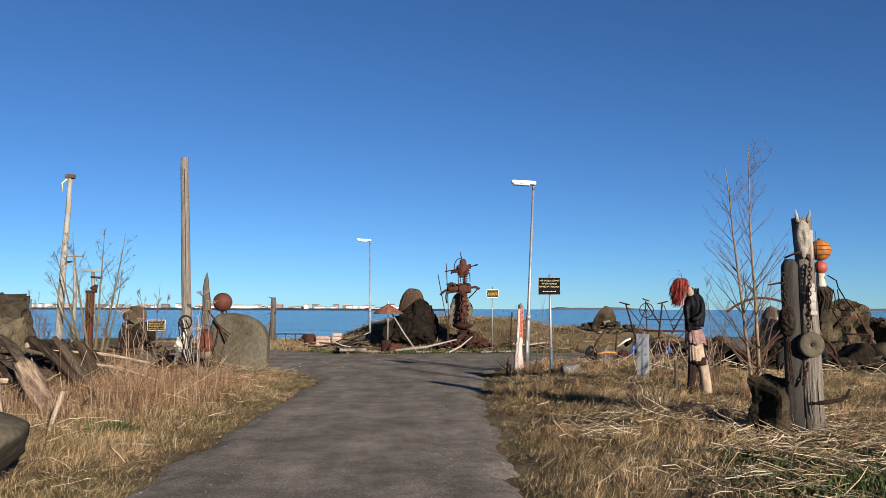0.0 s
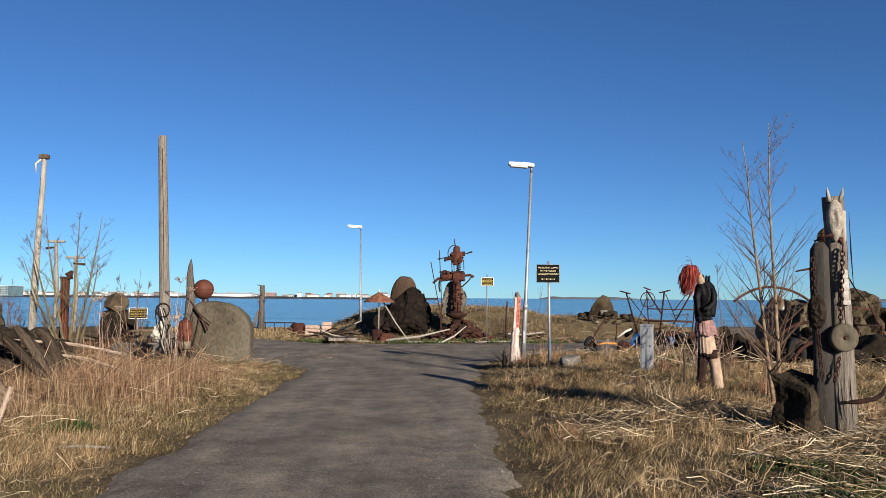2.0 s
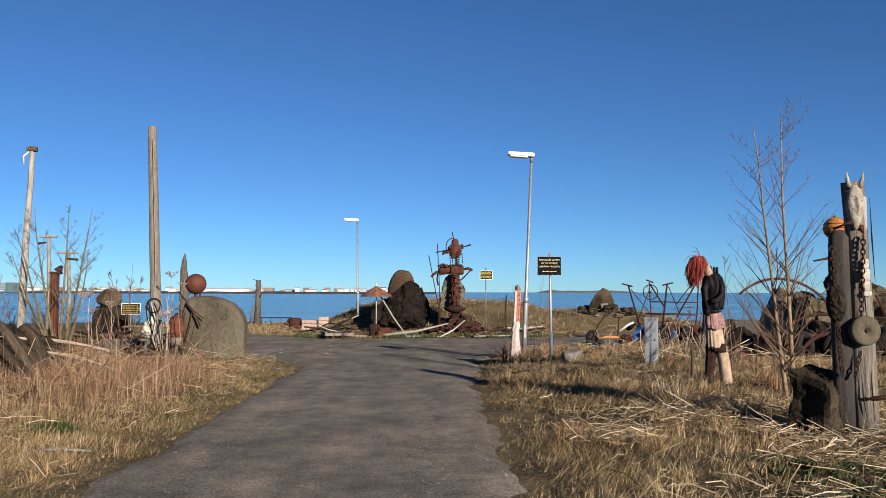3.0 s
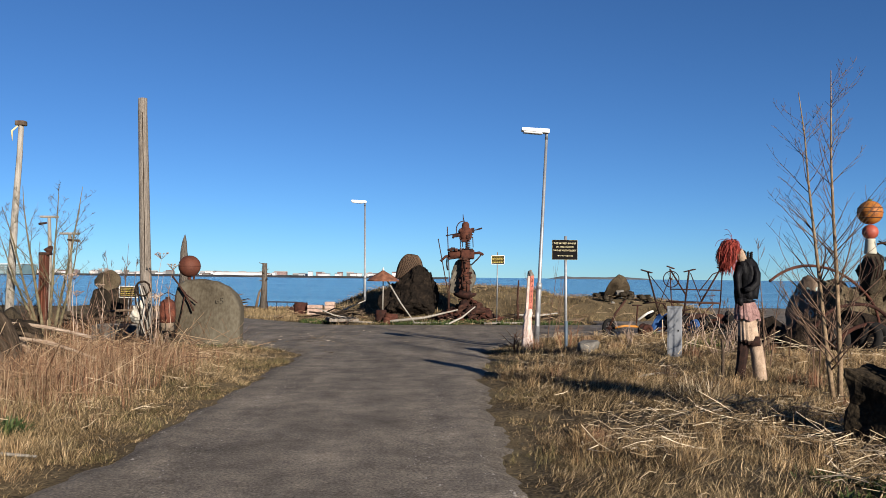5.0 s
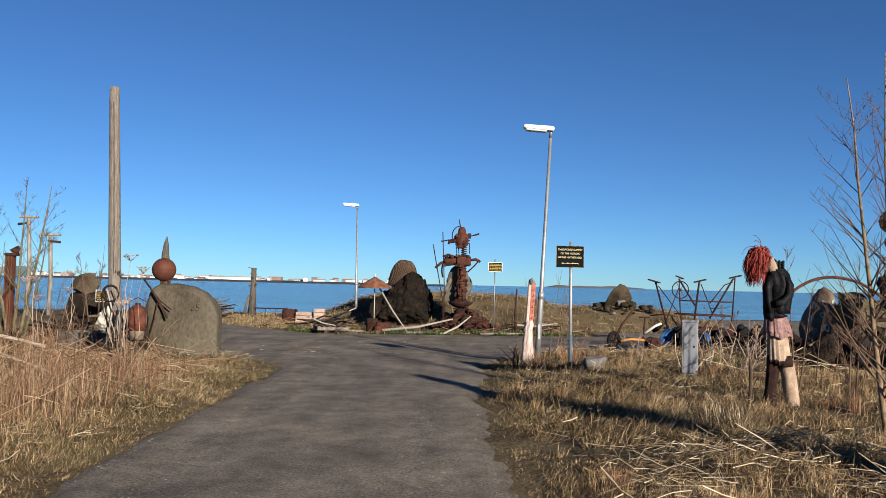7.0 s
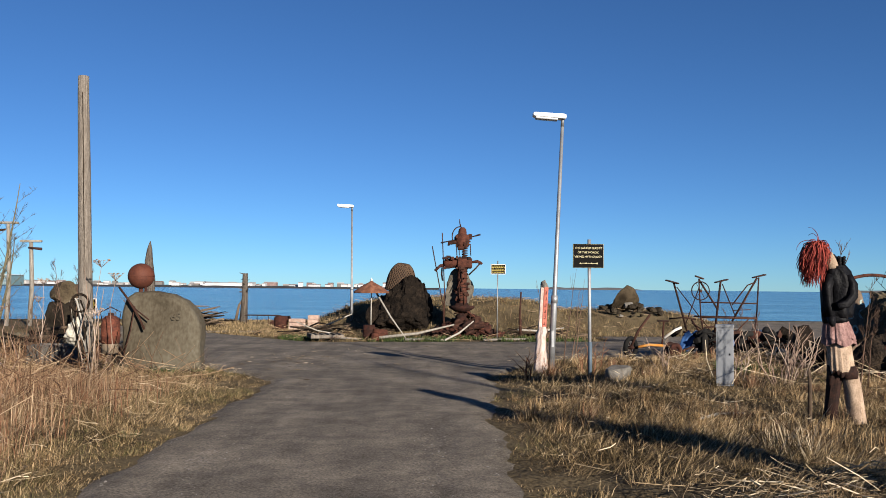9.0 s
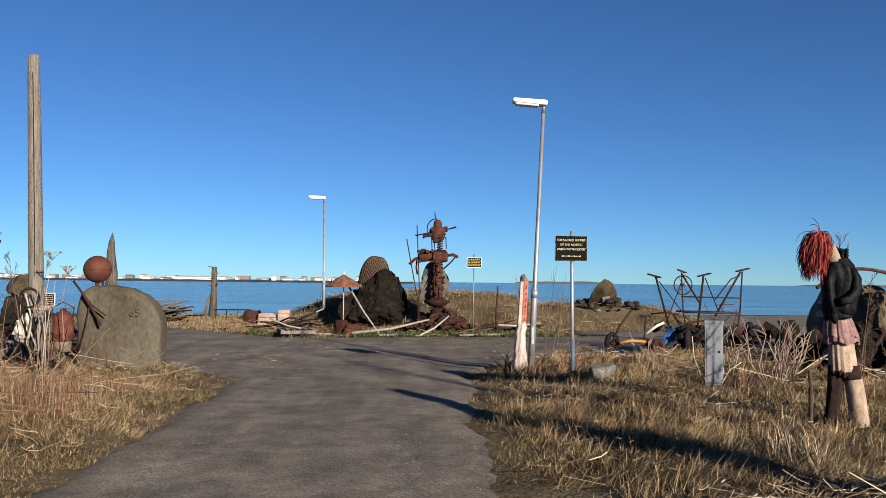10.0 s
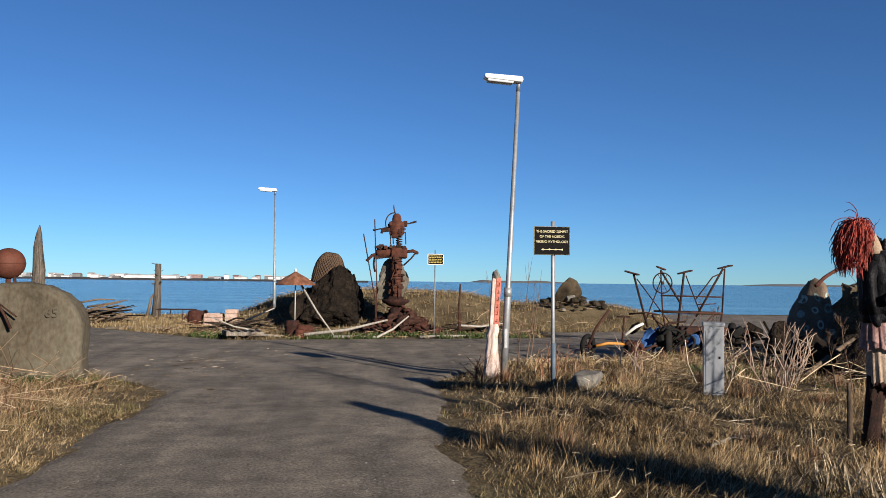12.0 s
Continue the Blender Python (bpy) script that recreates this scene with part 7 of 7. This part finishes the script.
# mound and bank
x, y = scatter(9000, -9, 15, 26, 44, lambda x, y: (road_d(x, y) < -0.1) & ((gz(x, y) > -0.14)) & (np.hypot((x - 8.1) / 1.4, y - 35.6) > 1.0) & ((y > 29.6) | (R.random(len(x)) < 0.4)))
P, az = tufts(x, y, 9, 0.14)
n = len(P)
blades("dry_grass", P, R.uniform(0.05, 0.24, n), R.uniform(0.006, 0.016, n), np.abs(R.normal(0.8, 0.45, n)), az + R.normal(0, 0.6, n), M_MOUND, "straw-coloured grass covering the mound and bank", "grass")
x, y = scatter(2600, -14, -5, 30, 45, lambda x, y: road_d(x, y) < -0.1)
P, az = tufts(x, y, 7, 0.16)
n = len(P)
blades("dry_grass", P, R.uniform(0.06, 0.2, n), R.uniform(0.012, 0.022, n), np.abs(R.normal(0.8, 0.45, n)), az, M_GRASS, "thin dry grass by the shore", "grass")


def straws(name, x, y, L, r, tilt, label, material=M_STRAW, lift=0.02):
    """Loose stalks lying about: three-sided rods with a slight bend."""
    n = len(x)
    az = R.uniform(0, 2 * np.pi, n)
    d = np.stack([np.cos(az) * np.cos(tilt), np.sin(az) * np.cos(tilt), np.sin(tilt)], 1) * (L / 2)[:, None]
    s = np.stack([-np.sin(az), np.cos(az), np.zeros(n)], 1) * r[:, None]
    c = np.stack([x, y, gz(x, y) + lift + np.abs(np.sin(tilt)) * L * 0.4 + R.uniform(0, 0.05, n)], 1)
    up = np.array([0, 0, 1.0]) * r[:, None]
    bend = s * R.normal(0, 9, n)[:, None] + up * R.normal(2, 6, n)[:, None]
    V = []
    for q in (c - d, c + bend, c + d):
        V += [q - s, q + s, q + up * 1.6]
    V = np.stack(V, 1).reshape(-1, 3)
    b = np.arange(n)[:, None] * 9
    f = []
    for o in (0, 3):
        for i, j in ((0, 1), (1, 2), (2, 0)):
            f += [b + [o + i, o + j, o + 3 + j], b + [o + i, o + 3 + j, o + 3 + i]]
    return bulk(name, V, np.concatenate(f, 1).reshape(-1, 3), material, label, "straw")


x, y = scatter(16000, 1.6, 9, 3.0, 9.6, lambda x, y: (road_d(x, y) < -0.5) & (R.random(len(x)) < (0.04 + 0.6 * ss(1.3, 3.4, x) * (wave(x, y, 1.5, 6) > -0.1)) * (0.55 + 0.45 * ss(5.6, 6.6, y))))
n = len(x)
straws("fallen_straw", x, y, 0.08 + 0.4 * R.random(n) ** 1.6, 0.0013 + 0.0042 * R.random(n) ** 2, R.normal(0, 0.22, n), "pale fallen straw lying in a mat", lift=0.08)
x, y = scatter(4200, 1.3, 9.5, 9, 20, lambda x, y: (road_d(x, y) < -0.35) & (R.random(len(x)) < 0.1 + 0.5 * (wave(x, y, 1.3, 3) > 0.15)))
n = len(x)
straws("fallen_straw", x, y, 0.06 + 0.32 * R.random(n) ** 2.2, 0.0014 + 0.004 * R.random(n) ** 2.5, R.normal(0, 0.25, n), "pale fallen straw scattered over short grass", lift=0.1)
x, y = scatter(3000, -10, -2.7, 4, 20, lambda x, y: (road_d(x, y) < -0.2) & (R.random(len(x)) < 0.35 + 0.6 * (wave(x, y, 1.1, 19) > 0)))
n = len(x)
straws("fallen_straw", x, y, 0.08 + 0.35 * R.random(n) ** 2, 0.0013 + 0.003 * R.random(n) ** 2, R.normal(0, 0.25, n), "pale fallen straw on the verge", lift=0.09)
x, y = scatter(1100, -9, -3.2, 9.5, 18, lambda x, y: (road_d(x, y) < -0.8) & (R.random(len(x)) < 0.3 + 0.7 * ss(-3.5, -5.5, x)))
n = len(x)
straws("fallen_stalks", x, y, R.uniform(0.3, 1.1, n), R.uniform(0.0025, 0.006, n), R.normal(0.1, 0.5, n), "long broken stalks leaning in tall grass", M_TANSTALK, lift=0.15)
x, y = scatter(900, -6, 12, 27, 40, lambda x, y: (road_d(x, y) < 0.0) & (gz(x, y) > -0.1))
n = len(x)
straws("fallen_stalks", x, y, R.uniform(0.2, 0.9, n), R.uniform(0.003, 0.008, n), R.normal(0, 0.2, n), "bleached broken stalks strewn over the mound", M_TANSTALK, lift=0.05)
x, y = scatter(130, 4.5, 11, 14.5, 19.5, verge)
n = len(x)
straws("fallen_stalks", x, y, R.uniform(0.3, 1.0, n), R.uniform(0.004, 0.008, n), R.normal(0.05, 0.3, n), "bleached broken stalks round the machine", lift=0.08)
# curved bleached tuft near the walk
x, y = np.array([3.72, 3.9, 3.55, 3.8]), np.array([10.9, 11.1, 11.0, 10.7])
P, az = tufts(x, y, 60, 0.16)
n = len(P)
blades("bleached_tuft", P, R.uniform(0.2, 0.6, n), R.uniform(0.005, 0.011, n), np.abs(R.normal(1.6, 0.45, n)), az + R.normal(0, 0.5, n), M_STRAW, "bleached arching dead leaves in a tuft", "grass", 0.35)


def leaves(name, x, y, per, rad, size, h, label):
    n = len(x) * per
    P, az = tufts(x, y, per, rad)
    return blades(name, P, R.uniform(0.5, 1, n) * h, R.uniform(0.5, 1, n) * size, np.abs(R.normal(0.9, 0.4, n)), az + R.normal(0, 0.8, n), M_GREEN, label, "weeds")


x, y = scatter(420, 2.6, 6.6, 4.2, 6.9, lambda x, y: (wave(x, y, 1.4, 2) > 0.0) & (R.random(len(x)) < ss(2.4, 4.0, x)))
leaves("green_weeds", x, y, 30, 0.12, 0.03, 0.1, "fresh green weeds under the straw")
x, y = scatter(110, 2.2, 7.5, 7.5, 16, lambda x, y: wave(x, y, 1.1, 12) > 0.45)
leaves("green_weeds", x, y, 22, 0.1, 0.02, 0.12, "fresh green weeds in short grass")
x, y = scatter(500, -4.5, 5, 27.6, 29.8, lambda x, y: (road_d(x, y) < -0.05) & (road_d(x, y) > -1.5) & (wave(x, y, 1.6, 3) > 0.05))
leaves("green_weeds", x, y, 22, 0.16, 0.04, 0.22, "green weeds along the foot of the mound")
x, y = scatter(120, -8, -2.7, 5, 18, lambda x, y: (road_d(x, y) < -0.1) & (wave(x, y, 1.0, 9) > 0.5))
leaves("green_weeds", x, y, 22, 0.1, 0.02, 0.11, "green moss and weeds at the track's edge")
x, y = R.normal(4.3, 0.8, 150), R.normal(5.0, 0.45, 150)
keep = x > 2.6
leaves("green_weeds", x[keep], y[keep], 34, 0.15, 0.03, 0.1, "fresh dark green weeds growing through matted straw")
leaves("green_weeds", np.array([-4.0, -3.9, -4.1]), np.array([8.6, 8.65, 8.5]), 110, 0.12, 0.035, 0.2, "small patch of green weeds on the verge")
x, y = scatter(60, 5.0, 8.6, 17.0, 20.6, lambda x, y: wave(x, y, 1.0, 9) > 0.0)
leaves("green_weeds", x, y, 30, 0.14, 0.035, 0.22, "green weeds under the pedal machine")
leaves("green_weeds", np.array([-4.7, -4.55, -4.9, -4.1]), np.array([18.25, 18.3, 18.3, 18.4]), 40, 0.12, 0.03, 0.18, "green weeds at the slab's foot")

# ---------- loose stones and bark chips on the track ----------
def chips(name, x, y, s, flat, material, label, category, lift=0.0):
    n = len(x)
    base = np.array([[1, 0, 0], [0.2, 0.9, 0], [-0.9, 0.5, 0], [-0.6, -0.7, 0], [0.5, -0.8, 0], [0.1, 0.1, 1.0]])
    a = R.uniform(0, 6.283, n)
    sx_, sy_, sz_ = s * R.uniform(0.7, 1.3, n), s * R.uniform(0.4, 1.0, n), s * flat * R.uniform(0.6, 1.2, n)
    bx, by, bz = base[None, :, 0] * sx_[:, None], base[None, :, 1] * sy_[:, None], base[None, :, 2] * sz_[:, None]
    D = np.clip(road_d(x, y) * 0.3, -0.12, 0.05)
    V = np.stack([x[:, None] + bx * np.cos(a)[:, None] - by * np.sin(a)[:, None], y[:, None] + bx * np.sin(a)[:, None] + by * np.cos(a)[:, None], bz + (gz(x, y) + D - 0.012 + lift)[:, None]], 2).reshape(-1, 3)
    b = np.arange(n)[:, None] * 6
    F = np.concatenate([b + [i, (i + 1) % 5, 5] for i in range(5)], 1).reshape(-1, 3)
    return bulk(name, V, F, material, label, category)


M_PEBBLE = mat("pebble", [(0.0625, 0.0562, 0.0525), (0.1625, 0.1438, 0.125), (0.375, 0.3375, 0.3)], 0.9, 6, 40, 0, island=0.6, spec=0.2)
x, y = scatter(42000, -2.6, 1.3, 2.5, 12, lambda x, y: (road_d(x, y) > -0.1) & (R.random(len(x)) < 0.25 + 0.75 * (np.abs(x + 0.7) < 0.55) + 0.5 * (road_d(x, y) < 0.35)))
chips("loose_gravel", x, y, 0.0045 + 0.014 * R.random(len(x)) ** 2, 0.7, M_PEBBLE, "loose gravel scattered on the track", "gravel")
x, y = scatter(9000, -6, 6, 12, 27, lambda x, y: road_d(x, y) > -0.1)
chips("loose_gravel", x, y, R.uniform(0.007, 0.022, len(x)), 0.6, M_PEBBLE, "loose gravel scattered on the crossing", "gravel")
x, y = R.normal(-2.5, 0.6, 70), R.normal(20.6, 1.2, 70)
chips("bark_chips", x, y, R.uniform(0.02, 0.075, 70), 0.15, M_STRAW, "pale wood chips strewn on the track", "wood chips", 0.02)
x, y = R.uniform(-6, 3, 60), R.uniform(18.5, 27, 60)
chips("bark_chips", x, y, R.uniform(0.02, 0.07, 60), 0.2, M_STRAW, "pale wood chips strewn on the crossing", "wood chips", 0.02)
x, y = R.normal(-3.9, 0.25, 220), R.normal(18.1, 0.25, 220)
chips("rust_flakes", x, y, R.uniform(0.02, 0.08, 220), 0.5, M_RUST, "flaked rust and red bark beside the slab", "rust flakes")
